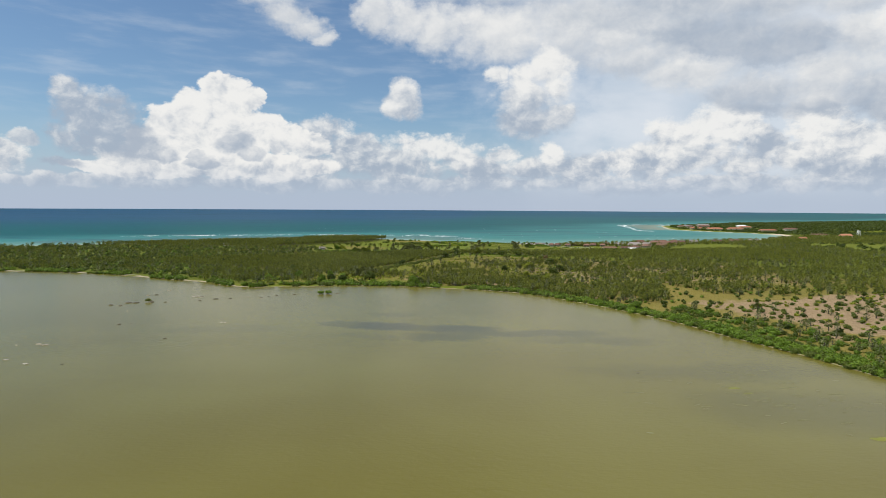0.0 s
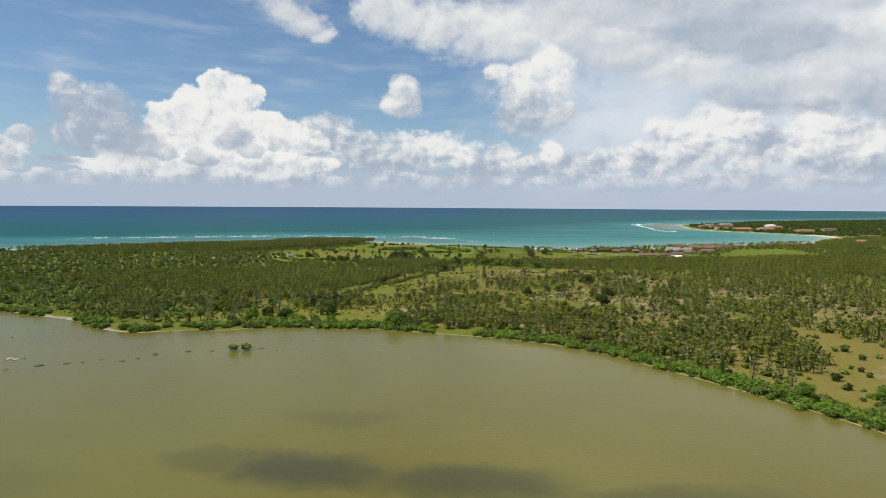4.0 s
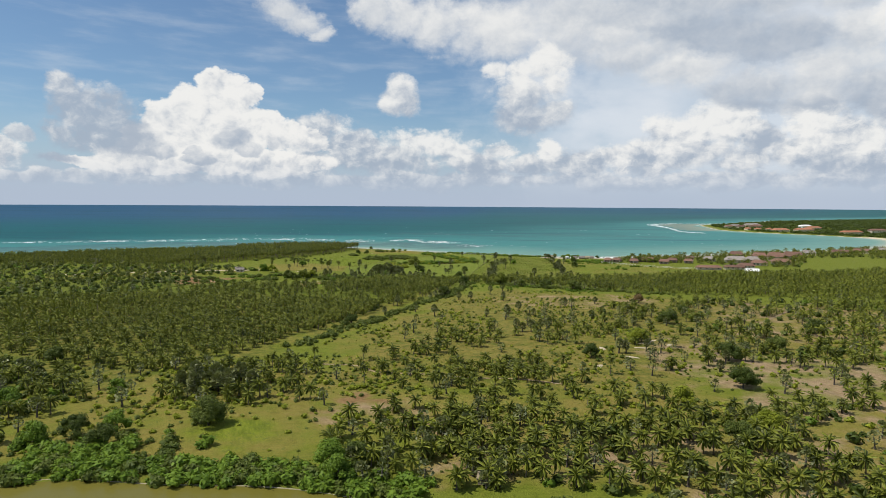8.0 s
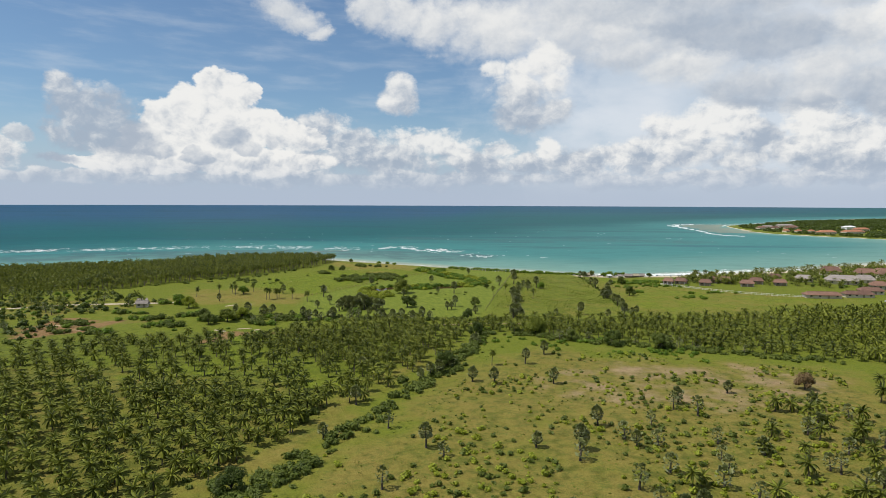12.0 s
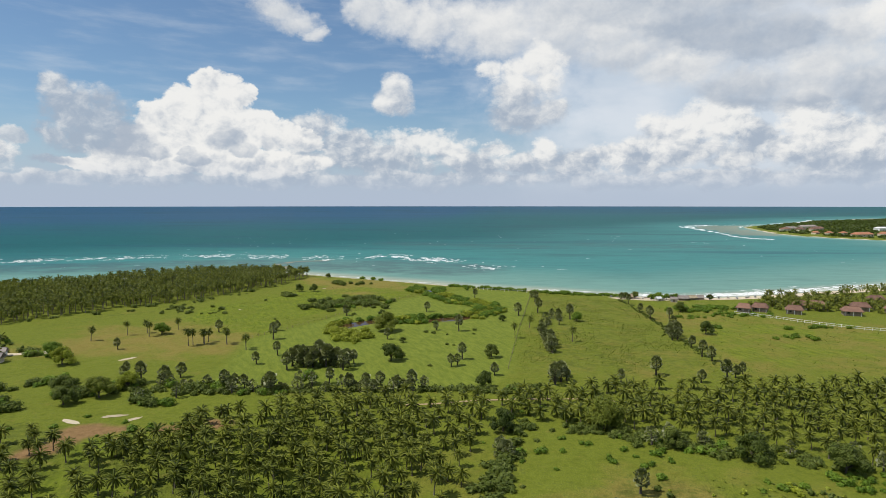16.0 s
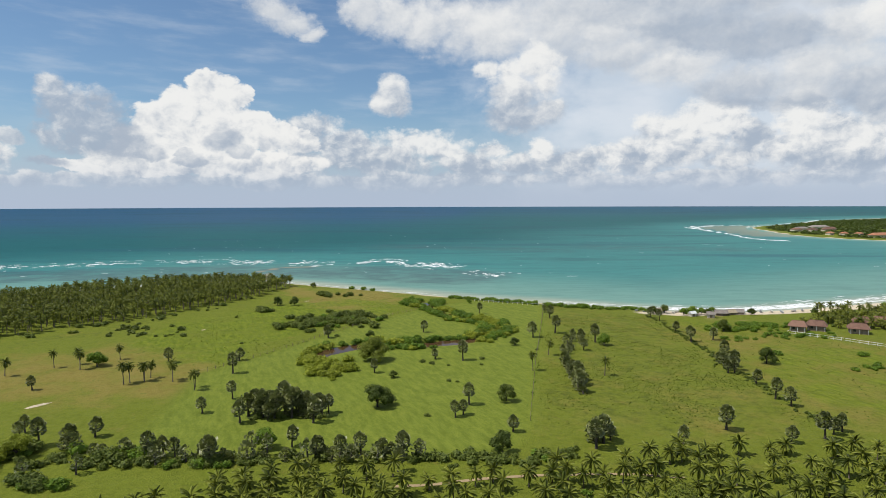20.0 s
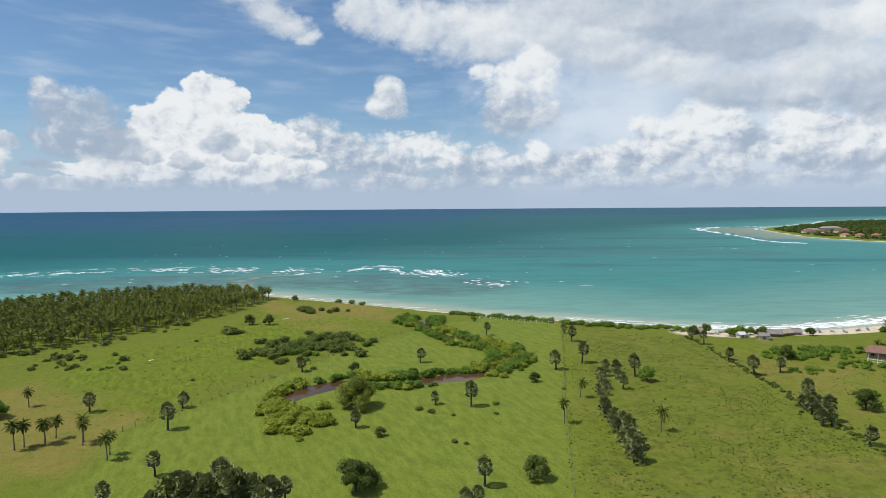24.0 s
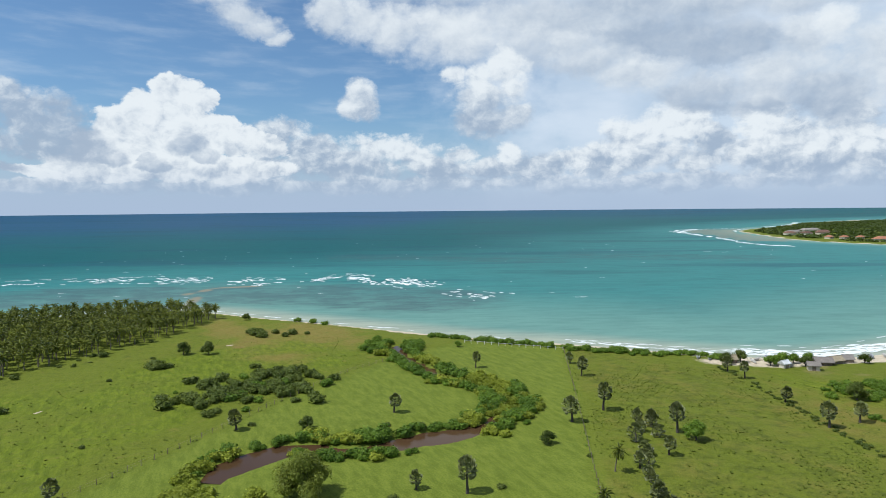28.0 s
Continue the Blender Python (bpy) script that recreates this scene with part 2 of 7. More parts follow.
for blobs, warp, round_heads, ragged, lo, hi, relief, most, below in (
    (BANK_LEFT + BANK_RIGHT, 4.5, 1.8, 2.6, -0.35, 0.75, 1.7, near_sea, None),
    (HEAP, 3.2, 1.8, 1.3, 0.12, 0.5, 1.5, 0.98, None),
    (FLANK, 4.0, 1.8, 2.2, -0.3, 1.0, 1.5, 0.9, None),
    (SCUD, 3.4, 1.5, 1.7, -0.25, 0.55, 1.0, 0.85, None),
    (DECK_LEFT + DECK_RIGHT, 6.0, 0.7, 1.3, -0.5, 1.1, 0.4, 0.95, loose),
    (PUFF, 3.6, 1.5, 1.9, -0.3, 0.9, 1.2, 0.94, None),
):
    cover, colour = cloud_layer(blobs, warp, round_heads, ragged, lo, hi, relief, most, below)
    seen = G.mix(cover, seen, G.mix(1.0, colour, (0.9, 0.9, 0.9), "MULTIPLY"))
# the lowest air dims every cloud
seen = G.mix(G.ramp(ev, 0.0, 4.0, 0.7, 0.0), seen, (0.45, 0.52, 0.635))
backdrop_light = G.node("ShaderNodeBackground")
G.link(seen, backdrop_light.inputs[0])
G.link(backdrop_light.outputs[0], G.node("ShaderNodeOutputWorld").inputs[0])


# ---- materials ----
def material(name):
    made = bpy.data.materials.new(name)
    made.use_nodes = True
    made.node_tree.nodes.clear()
    return made, Graph(made.node_tree)


def finish(g, shader):
    g.link(shader, g.node("ShaderNodeOutputMaterial").inputs[0])


def solid(name, dark, light, rough=0.8, scale=1.5, bump=0.0, metal=0.0):
    """A surface that wanders between two colours at two scales."""
    made, g = material(name)
    place = g.node("ShaderNodeNewGeometry").outputs["Position"]
    a, b = g.noise(place, scale, 4), g.noise(place, scale * 7, 3)
    own = g.node("ShaderNodeObjectInfo").outputs["Random"]
    f = g.m("ADD", g.m("MULTIPLY", a, 0.7), g.m("MULTIPLY", b, 0.5))
    f = g.ramp(g.m("ADD", f, g.m("MULTIPLY", g.m("SUBTRACT", own, 0.5), 0.3)), 0.3, 0.9)
    p = g.node("ShaderNodeBsdfPrincipled", Roughness=rough, Metallic=metal)
    g.link(g.mix(f, dark, light), p.inputs["Base Color"])
    if bump:
        n = g.node("ShaderNodeBump", Strength=bump, Distance=0.05)
        g.link(b, n.inputs["Height"])
        g.link(n.outputs[0], p.inputs["Normal"])
    finish(g, p.outputs[0])
    return made


def foliage(name, dark, light, through_light=0.25, rough=0.55, gloss=0.18):
    """Leaves: each leaf and each plant has its own shade, and some light comes through."""
    made, g = material(name)
    geo = g.node("ShaderNodeNewGeometry")
    own = g.node("ShaderNodeObjectInfo").outputs["Random"]
    patch = g.noise(geo.outputs["Position"], 0.12, 2)
    f = g.m("ADD", g.m("MULTIPLY", geo.outputs["Random Per Island"], 0.55), g.m("MULTIPLY", own, 0.2))
    f = g.m("ADD", f, g.m("MULTIPLY", g.m("SUBTRACT", patch, 0.4), 0.9), clamp=True)
    colour = g.mix(f, dark, light)
    p = g.node("ShaderNodeBsdfPrincipled", Roughness=rough)
    p.inputs["Specular IOR Level"].default_value = gloss
    t = g.node("ShaderNodeBsdfTranslucent")
    g.link(colour, p.inputs["Base Color"])
    g.link(g.mix(0.5, colour, (0.16, 0.2, 0.02)), t.inputs["Color"])
    mixed = g.node("ShaderNodeMixShader")
    mixed.inputs[0].default_value = through_light
    g.link(p.outputs[0], mixed.inputs[1])
    g.link(t.outputs[0], mixed.inputs[2])
    finish(g, mixed.outputs[0])
    return made


COCO_LEAF = foliage("coconut_leaf", (0.020, 0.038, 0.004), (0.270, 0.292, 0.036), 0.14, 0.5, 0.2)
PALMYRA_LEAF = foliage("palmyra_leaf", (0.045, 0.058, 0.014), (0.275, 0.295, 0.110), 0.16, 0.45, 0.35)
DARK_LEAF = foliage("dark_leaf", (0.026, 0.046, 0.006), (0.105, 0.140, 0.022), 0.22)
OLIVE_LEAF = foliage("olive_leaf", (0.13, 0.165, 0.010), (0.40, 0.44, 0.045), 0.32)
MANGO_LEAF = foliage("mango_leaf", (0.075, 0.105, 0.010), (0.31, 0.34, 0.05), 0.3)
BRIGHT_LEAF = foliage("bright_leaf", (0.055, 0.115, 0.010), (0.23, 0.34, 0.036), 0.32)
SCRUB_LEAF = foliage("scrub_leaf", (0.055, 0.085, 0.012), (0.175, 0.21, 0.040), 0.28)
DRY_LEAF = foliage("dry_leaf", (0.13, 0.08, 0.035), (0.24, 0.17, 0.08), 0.15)
TRUNK = solid("palm_trunk", (0.08, 0.065, 0.045), (0.20, 0.17, 0.13), 0.9, 2.0, 0.4)
DARK_TRUNK = solid("dark_bark", (0.035, 0.028, 0.022), (0.095, 0.08, 0.065), 0.9, 2.0, 0.4)
ROOF_TILE = solid("roof_tiles", (0.10, 0.052, 0.036), (0.23, 0.125, 0.085), 0.85, 0.5, 0.3)
ROOF_ORANGE = solid("orange_tiles", (0.28, 0.11, 0.055), (0.42, 0.19, 0.105), 0.85, 0.5, 0.3)
ROOF_GREY = solid("weathered_roof", (0.18, 0.155, 0.135), (0.32, 0.28, 0.25), 0.9, 0.6, 0.3)
ROOF_WHITE = solid("white_sheet_roof", (0.66, 0.66, 0.64), (0.82, 0.82, 0.80), 0.5, 0.6)
THATCH = solid("thatch", (0.24, 0.19, 0.12), (0.42, 0.35, 0.24), 0.95, 2.0, 0.5)
PLASTER = solid("pale_plaster", (0.52, 0.45, 0.36), (0.70, 0.63, 0.52), 0.9, 0.8, 0.1)
WHITEWASH = solid("white_paint", (0.68, 0.68, 0.66), (0.82, 0.82, 0.80), 0.7, 0.8)
WOOD = solid("old_wood", (0.16, 0.12, 0.09), (0.32, 0.26, 0.20), 0.9, 3.0, 0.3)
GLASS = solid("window_glass", (0.02, 0.025, 0.03), (0.05, 0.06, 0.07), 0.08, 1.0)
HULL_PAINT = solid("boat_paint", (0.20, 0.24, 0.28), (0.55, 0.52, 0.46), 0.6, 2.0)
STONE = solid("lagoon_stone", (0.05, 0.043, 0.028), (0.13, 0.11, 0.075), 0.9, 1.2, 0.5)
PALE_STONE = solid("pale_stone", (0.24, 0.21, 0.16), (0.45, 0.41, 0.33), 0.9, 1.2, 0.5)
TRACK_DIRT = solid("track_dirt", (0.19, 0.135, 0.065), (0.35, 0.26, 0.14), 0.95, 0.6, 0.3)
PALE_SAND = solid("pale_sand", (0.34, 0.28, 0.18), (0.54, 0.46, 0.33), 0.95, 0.6, 0.2)


def ground_material():
    """Grass that wanders from green to straw, bare earth and beach sand by the land's cover."""
    made, g = material("land")
    place = g.node("ShaderNodeNewGeometry").outputs["Position"]

    def cover(name):
        a = g.node("ShaderNodeAttribute")
        a.attribute_name = name
        return a.outputs["Fac"]

    big, mid = g.noise(place, 0.018, 4), g.noise(place, 0.11, 5)
    small, tiny = g.noise(place, 0.6, 5, 0.65), g.noise(place, 3.0, 3, 0.6)
    split = g.node("ShaderNodeSeparateXYZ")
    g.link(place, split.inputs[0])
    combed = g.noise(g.vec(g.m("MULTIPLY_ADD", split.outputs[1], 0.35, split.outputs[0]), g.m("MULTIPLY", split.outputs[1], 0.3)), 0.55, 5, 0.7)
    clumps = g.noise(place, 0.6, 5, 0.75)
    grain = g.m("ADD", g.m("MULTIPLY", small, 0.6), g.m("MULTIPLY", tiny, 0.4))
    green = g.mix(g.ramp(grain, 0.3, 0.72), (0.094, 0.118, 0.010), (0.176, 0.202, 0.021))
    straw = g.mix(g.ramp(grain, 0.3, 0.72), (0.148, 0.122, 0.023), (0.272, 0.220, 0.056))
    weeds = g.mix(g.ramp(grain, 0.3, 0.7), (0.050, 0.066, 0.008), (0.108, 0.130, 0.019))
    dryness = g.m("ADD", g.m("ADD", g.m("SUBTRACT", cover("dry"), g.m("MULTIPLY", cover("lawn"), 0.3)), g.m("MULTIPLY", g.m("SUBTRACT", mid, 0.5), 1.5)), g.m("MULTIPLY", g.m("SUBTRACT", big, 0.5), 0.8))
    base = g.mix(g.ramp(dryness, 0.1, 0.95), green, straw)
    rough_grass = g.m("ADD", g.m("SUBTRACT", cover("weedy"), g.m("MULTIPLY", cover("lawn"), 0.45)), g.m("MULTIPLY", g.m("SUBTRACT", g.noise(place, 0.32, 5, 0.7), 0.58), 2.4))
    base = g.mix(g.ramp(rough_grass, 0.15, 0.75, 0.0, 0.75), base, weeds)
    lush = g.m("ADD", g.m("SUBTRACT", cover("lush"), 0.5), g.m("MULTIPLY", g.m("SUBTRACT", g.noise(place, 0.045, 4, 0.6), 0.5), 1.8))
    bright = g.mix(g.ramp(combed, 0.32, 0.68), (0.080, 0.116, 0.006), (0.176, 0.218, 0.015))
    base = g.mix(g.ramp(lush, 0.0, 0.5, 0.0, 0.85), base, bright)
    tufted = g.m("MULTIPLY", g.ramp(clumps, 0.53, 0.66), g.m("SUBTRACT", 1.0, g.m("MULTIPLY", cover("lawn"), 0.75)))
    base = g.mix(g.m("MULTIPLY", tufted, 0.75), base, weeds)
    worn = g.m("MULTIPLY", g.ramp(g.noise(place, 0.2, 5, 0.7), 0.55, 0.70), g.ramp(combed, 0.4, 0.6))
    base = g.mix(g.m("MULTIPLY", worn, 0.45), base, straw)
    mown = g.mix(g.ramp(g.m("ADD", g.m("MULTIPLY", tiny, 0.4), g.m("MULTIPLY", combed, 0.6)), 0.38, 0.62), (0.093, 0.126, 0.013), (0.168, 0.202, 0.026))
    base = g.mix(g.m("MULTIPLY", cover("lawn"), 0.85), base, mown)
    earth = g.mix(g.ramp(grain, 0.25, 0.75), (0.20, 0.135, 0.070), (0.38, 0.28, 0.165))
    red = g.mix(g.ramp(grain, 0.25, 0.75), (0.15, 0.090, 0.036), (0.29, 0.180, 0.080))
    bare = g.m("ADD", cover("bare"), g.m("MULTIPLY", g.m("SUBTRACT", mid, 0.52), 1.3))
    base = g.mix(g.ramp(bare, 0.25, 0.7), base, earth)
    base = g.mix(g.ramp(g.m("ADD", cover("red"), g.m("MULTIPLY", g.m("SUBTRACT", mid, 0.5), 0.8)), 0.35, 0.7), base, red)
    sand = g.mix(g.ramp(grain, 0.3, 0.7), (0.50, 0.41, 0.29), (0.66, 0.57, 0.43))
    base = g.mix(g.ramp(g.m("ADD", cover("sand"), g.m("MULTIPLY", g.m("SUBTRACT", small, 0.5), 0.5)), 0.35, 0.65), base, sand)
    p = g.node("ShaderNodeBsdfPrincipled", Roughness=0.95)
    p.inputs["Specular IOR Level"].default_value = 0.15
    g.link(base, p.inputs["Base Color"])
    n = g.node("ShaderNodeBump", Strength=1.0, Distance=0.7)
    g.link(g.m("MULTIPLY", g.m("ADD", g.m("MULTIPLY", mid, 1.2), grain), g.m("MULTIPLY_ADD", cover("lawn"), -0.6, 1.0)), n.inputs["Height"])
    g.link(n.outputs[0], p.inputs["Normal"])
    finish(g, p.outputs[0])
    return made


def ripples(g, place, scale, strength, stretch=2.5):
    sep = g.node("ShaderNodeSeparateXYZ")
    g.link(place, sep.inputs[0])
    v = g.vec(g.m("DIVIDE", sep.outputs[0], stretch), sep.outputs[1])
    n = g.node("ShaderNodeBump", Strength=strength, Distance=0.3)
    g.link(g.noise(v, scale, 4, 0.6), n.inputs["Height"])
    return n.outputs[0], sep, v


def sea_material():
    """Turquoise over sand, green-blue over deeper bottom, dark reef flats, painted cloud shade."""
    made, g = material("sea_water")
    place = g.node("ShaderNodeNewGeometry").outputs["Position"]
    normal, sep, v = ripples(g, place, 0.25, 0.5)
    a = g.node("ShaderNodeAttribute")
    a.attribute_name = "shore"
    reef = g.node("ShaderNodeAttribute")
    reef.attribute_name = "reef"
    bar = g.node("ShaderNodeAttribute")
    bar.attribute_name = "bar"
    long = g.noise(g.vec(g.m("DIVIDE", sep.outputs[0], 3.5), sep.outputs[1]), 0.006, 4, 0.6)
    d = g.m("MULTIPLY", a.outputs["Fac"], g.m("ADD", 0.72, g.m("MULTIPLY", long, 0.56)))
    c = g.mix(g.ramp(d, 0.0, 26.0), (0.34, 0.37, 0.29), (0.140, 0.275, 0.235))
    c = g.mix(g.ramp(d, 20.0, 170.0), c, (0.046, 0.192, 0.184))
    c = g.mix(g.ramp(d, 190.0, 900.0), c, (0.009, 0.092, 0.096))
    # deep blue of far water, lifted a little with haze painted in
    c = g.mix(g.ramp(d, 900.0, 4200.0), c, (0.022, 0.076, 0.140))
    # cloud shade over the open sea, painted in as dark bands and patches
    shade_bands = g.noise(g.vec(g.m("DIVIDE", sep.outputs[0], 6.0), sep.outputs[1]), 0.012, 5, 0.6)
    c = g.mix(g.m("MULTIPLY", g.ramp(shade_bands, 0.52, 0.66), g.ramp(d, 60.0, 200.0, 0.0, 0.55)), c, (0.014, 0.072, 0.105))
    shade_patches = g.noise(g.vec(g.m("DIVIDE", sep.outputs[0], 2.6), sep.outputs[1], 3.0), 0.0065, 4, 0.6)
    c = g.mix(g.m("MULTIPLY", g.ramp(shade_patches, 0.53, 0.64), g.ramp(d, 110.0, 330.0, 0.0, 0.5)), c, (0.016, 0.062, 0.082))
    mottled = g.noise(v, 0.10, 6, 0.65)
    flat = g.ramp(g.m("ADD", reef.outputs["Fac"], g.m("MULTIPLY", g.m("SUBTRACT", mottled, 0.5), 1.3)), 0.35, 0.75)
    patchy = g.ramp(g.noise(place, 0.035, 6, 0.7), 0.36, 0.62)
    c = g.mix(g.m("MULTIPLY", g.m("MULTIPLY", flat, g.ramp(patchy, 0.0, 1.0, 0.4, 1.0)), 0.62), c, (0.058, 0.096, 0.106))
    # shade on ripples and swell, painted into the colour as darker lines
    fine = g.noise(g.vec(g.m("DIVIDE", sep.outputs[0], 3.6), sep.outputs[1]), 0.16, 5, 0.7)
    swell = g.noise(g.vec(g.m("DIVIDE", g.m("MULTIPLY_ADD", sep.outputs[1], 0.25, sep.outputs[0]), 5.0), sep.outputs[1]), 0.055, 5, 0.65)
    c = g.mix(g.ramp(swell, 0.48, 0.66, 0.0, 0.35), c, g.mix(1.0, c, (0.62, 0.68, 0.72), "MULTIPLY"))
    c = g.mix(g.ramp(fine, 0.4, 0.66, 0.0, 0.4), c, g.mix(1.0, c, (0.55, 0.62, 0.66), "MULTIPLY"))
    shoal = g.ramp(g.m("ADD", bar.outputs["Fac"], g.m("MULTIPLY", g.m("SUBTRACT", mottled, 0.5), 0.6)), 0.35, 0.8)
    c = g.mix(g.m("MULTIPLY", shoal, 0.85), c, (0.26, 0.22, 0.15))
    p = g.node("ShaderNodeBsdfPrincipled", Roughness=0.5, IOR=1.33)
    p.inputs["Specular IOR Level"].default_value = 0.06
    g.link(c, p.inputs["Base Color"])
    g.link(normal, p.inputs["Normal"])
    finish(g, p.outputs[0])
    return made


# cloud shade painted dark on the lagoon: x, y, half length, half width, strength
LAGOON_CLOUD_SHADE = [(6, -488, 16, 8, 1.0), (-12, -486, 12, 4, 0.5), (38, -492, 16, 8, 0.9), (62, -502, 26, 8, 0.7), (86, -514, 22, 8, 0.4), (32, -510, 14, 8, 0.6), (6, -458, 12, 5, 0.3), (-60, -500, 20, 9, 0.22), (0, -512, 16, 6, 0.2), (120, -560, 34, 10, 0.35), (134, -600, 30, 16, 0.4)]


def still_water(name, dark, light, rough=0.12, strength=0.12, weed=()):
    """Muddy still water with slow changes of silt; weed lists painted cloud-shade patches."""
    made, g = material(name)
    place = g.node("ShaderNodeNewGeometry").outputs["Position"]
    normal, sep, v = ripples(g, place, 0.7, strength, 1.6)
    silt = g.ramp(g.noise(place, 0.012, 4), 0.3, 0.7)
    c = g.mix(silt, dark, light)
    cloud_shade = 0.0
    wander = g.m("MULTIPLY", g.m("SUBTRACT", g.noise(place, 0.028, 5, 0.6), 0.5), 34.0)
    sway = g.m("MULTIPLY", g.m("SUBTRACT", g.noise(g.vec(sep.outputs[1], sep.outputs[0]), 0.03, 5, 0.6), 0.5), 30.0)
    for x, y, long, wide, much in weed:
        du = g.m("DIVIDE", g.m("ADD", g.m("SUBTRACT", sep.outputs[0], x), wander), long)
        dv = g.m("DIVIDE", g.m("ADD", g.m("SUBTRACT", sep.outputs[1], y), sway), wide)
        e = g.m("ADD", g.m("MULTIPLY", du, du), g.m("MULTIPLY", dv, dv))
        cloud_shade = g.m("MAXIMUM", cloud_shade, g.m("MULTIPLY", g.ramp(e, 0.0, 2.4, 1.0, 0.0), much))
    # the cloud shade is mixed into the water's own colour
    c = g.mix(g.m("MULTIPLY", cloud_shade, 0.7), c, (0.036, 0.038, 0.020))
    p = g.node("ShaderNodeBsdfPrincipled", Roughness=rough, IOR=1.33)
    p.inputs["Specular IOR Level"].default_value = 0.2
    g.link(c, p.inputs["Base Color"])
    g.link(normal, p.inputs["Normal"])
    finish(g, p.outputs[0])
    return made


def foam_material():
    made, g = material("foam")
    place = g.node("ShaderNodeNewGeometry").outputs["Position"]
    p = g.node("ShaderNodeBsdfPrincipled", Roughness=0.9)
    g.link(g.mix(g.noise(place, 0.5, 4), (0.62, 0.66, 0.66), (0.88, 0.89, 0.88)), p.inputs["Base Color"])
    finish(g, p.outputs[0])
    return made


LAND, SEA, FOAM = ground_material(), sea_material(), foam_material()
LAGOON_WATER = still_water("lagoon_water", (0.126, 0.110, 0.019), (0.146, 0.132, 0.028), 0.22, 0.2, LAGOON_CLOUD_SHADE)
CREEK_WATER = still_water("creek_water", (0.060, 0.032, 0.016), (0.085, 0.048, 0.024), 0.08, 0.05)


# ---- mesh helpers ----
RNG = np.random.default_rng(7)


def mesh_of(name, verts, faces, mat, smooth=False):
    """A mesh from arrays of points and of triangles or quads."""
    verts, faces = np.asarray(verts, np.float32), np.asarray(faces, np.int32)
    me = bpy.data.meshes.new(name)
    k = faces.shape[1]
    me.vertices.add(len(verts))
    me.vertices.foreach_set("co", verts.ravel())
    me.loops.add(faces.size)
    me.loops.foreach_set("vertex_index", faces.ravel())
    me.polygons.add(len(faces))
    me.polygons.foreach_set("loop_start", np.arange(0, faces.size, k, dtype=np.int32))
    if smooth:
        me.polygons.foreach_set("use_smooth", np.ones(len(faces), bool))
    me.update(calc_edges=True)
    me.materials.append(mat)
    return me


def part(name, bm, mat, parent, label=""):
    """Links a bmesh, or a ready mesh, as one mesh object under a thing or a part."""
    if isinstance(bm, bmesh.types.BMesh):
        me = bpy.data.meshes.new(name)
        bm.to_mesh(me)
        bm.free()
        me.materials.append(mat)
    else:
        me = bm
    ob = new(name, me)
    ob.parent = parent
    if label:
        tagged(ob, label)
    return ob


def thing(name, label, category, group="", place=(0, 0, 0), turn=0.0, size=1.0):
    ob = new(name)
    ob.matrix_basis = pose(*place, 0, 0, turn) @ Matrix.Diagonal((size, size, size, 1))
    return tagged(ob, label, category, group)


def join(shapes):
    """Several (points, triangles) as one."""
    vs, fs, n = [], [], 0
    for v, f in shapes:
        vs.append(np.asarray(v, float))
        fs.append(np.asarray(f, int) + n)
        n += len(v)
    return np.concatenate(vs), np.concatenate(fs)


def scatter(protos, spots, sizes, turns, base=None):
    """Many copies of a few shapes, as one set of points and triangles."""
    shapes = []
    kind = RNG.integers(0, len(protos), len(spots))
    for i, (v, f) in enumerate(protos):
        sel = np.where(kind == i)[0]
        if len(sel) == 0:
            continue
        c, s = np.cos(turns[sel])[:, None], np.sin(turns[sel])[:, None]
        k = sizes[sel][:, None]
        x = (v[None, :, 0] * c - v[None, :, 1] * s) * k + spots[sel, 0:1]
        y = (v[None, :, 0] * s + v[None, :, 1] * c) * k + spots[sel, 1:2]
        z = v[None, :, 2] * k + (0 if base is None else base[sel][:, None])
        vv = np.stack([x, y, z], 2).reshape(-1, 3)
        ff = (f[None] + (np.arange(len(sel)) * len(v))[:, None, None]).reshape(-1, f.shape[1])
        shapes.append((vv, ff))
    return join(shapes)


def inside(poly, pts):
    """Which points lie in a polygon."""
    p, hit = np.asarray(poly, float), np.zeros(len(pts), bool)
    x, y = pts[:, 0], pts[:, 1]
    for (x0, y0), (x1, y1) in zip(p, np.roll(p, -1, 0)):
        cross = (y0 > y) != (y1 > y)
        if y0 != y1:
            hit ^= cross & (x < (x1 - x0) * (y - y0) / (y1 - y0) + x0)
    return hit


def away(line, pts, closed=False):
    """Distance of points from a line of corners."""
    p = np.asarray(line, float)
    ends = np.roll(p, -1, 0) if closed else p[1:]
    best = np.full(len(pts), 1e9)
    for a, b in zip(p, ends):
        ab = b - a
        t = np.clip(((pts - a) @ ab) / max(ab @ ab, 1e-9), 0, 1)
        best = np.minimum(best, np.hypot(*(pts - a - t[:, None] * ab).T))
    return best


def curve_through(line, step):
    """A smooth line through corners, with points a step apart."""
    p = np.asarray(line, float)
    p = np.vstack([2 * p[0] - p[1], p, 2 * p[-1] - p[-2]])
    out = []
    for i in range(1, len(p) - 2):
        n = max(2, int(np.hypot(*(p[i + 1] - p[i])) / step))
        for t in np.arange(n) / n:
            a, b, c, d = p[i - 1:i + 3]
            out.append(0.5 * (2 * b + (c - a) * t + (2 * a - 5 * b + 4 * c - d) * t ** 2 + (3 * b - a - 3 * c + d) * t ** 3))
    out.append(p[-2])
    return np.array(out)


def wobble(pts, scale, seed=0.0):
    return np.array([noise.noise((x * scale, y * scale, seed)) for x, y in pts])


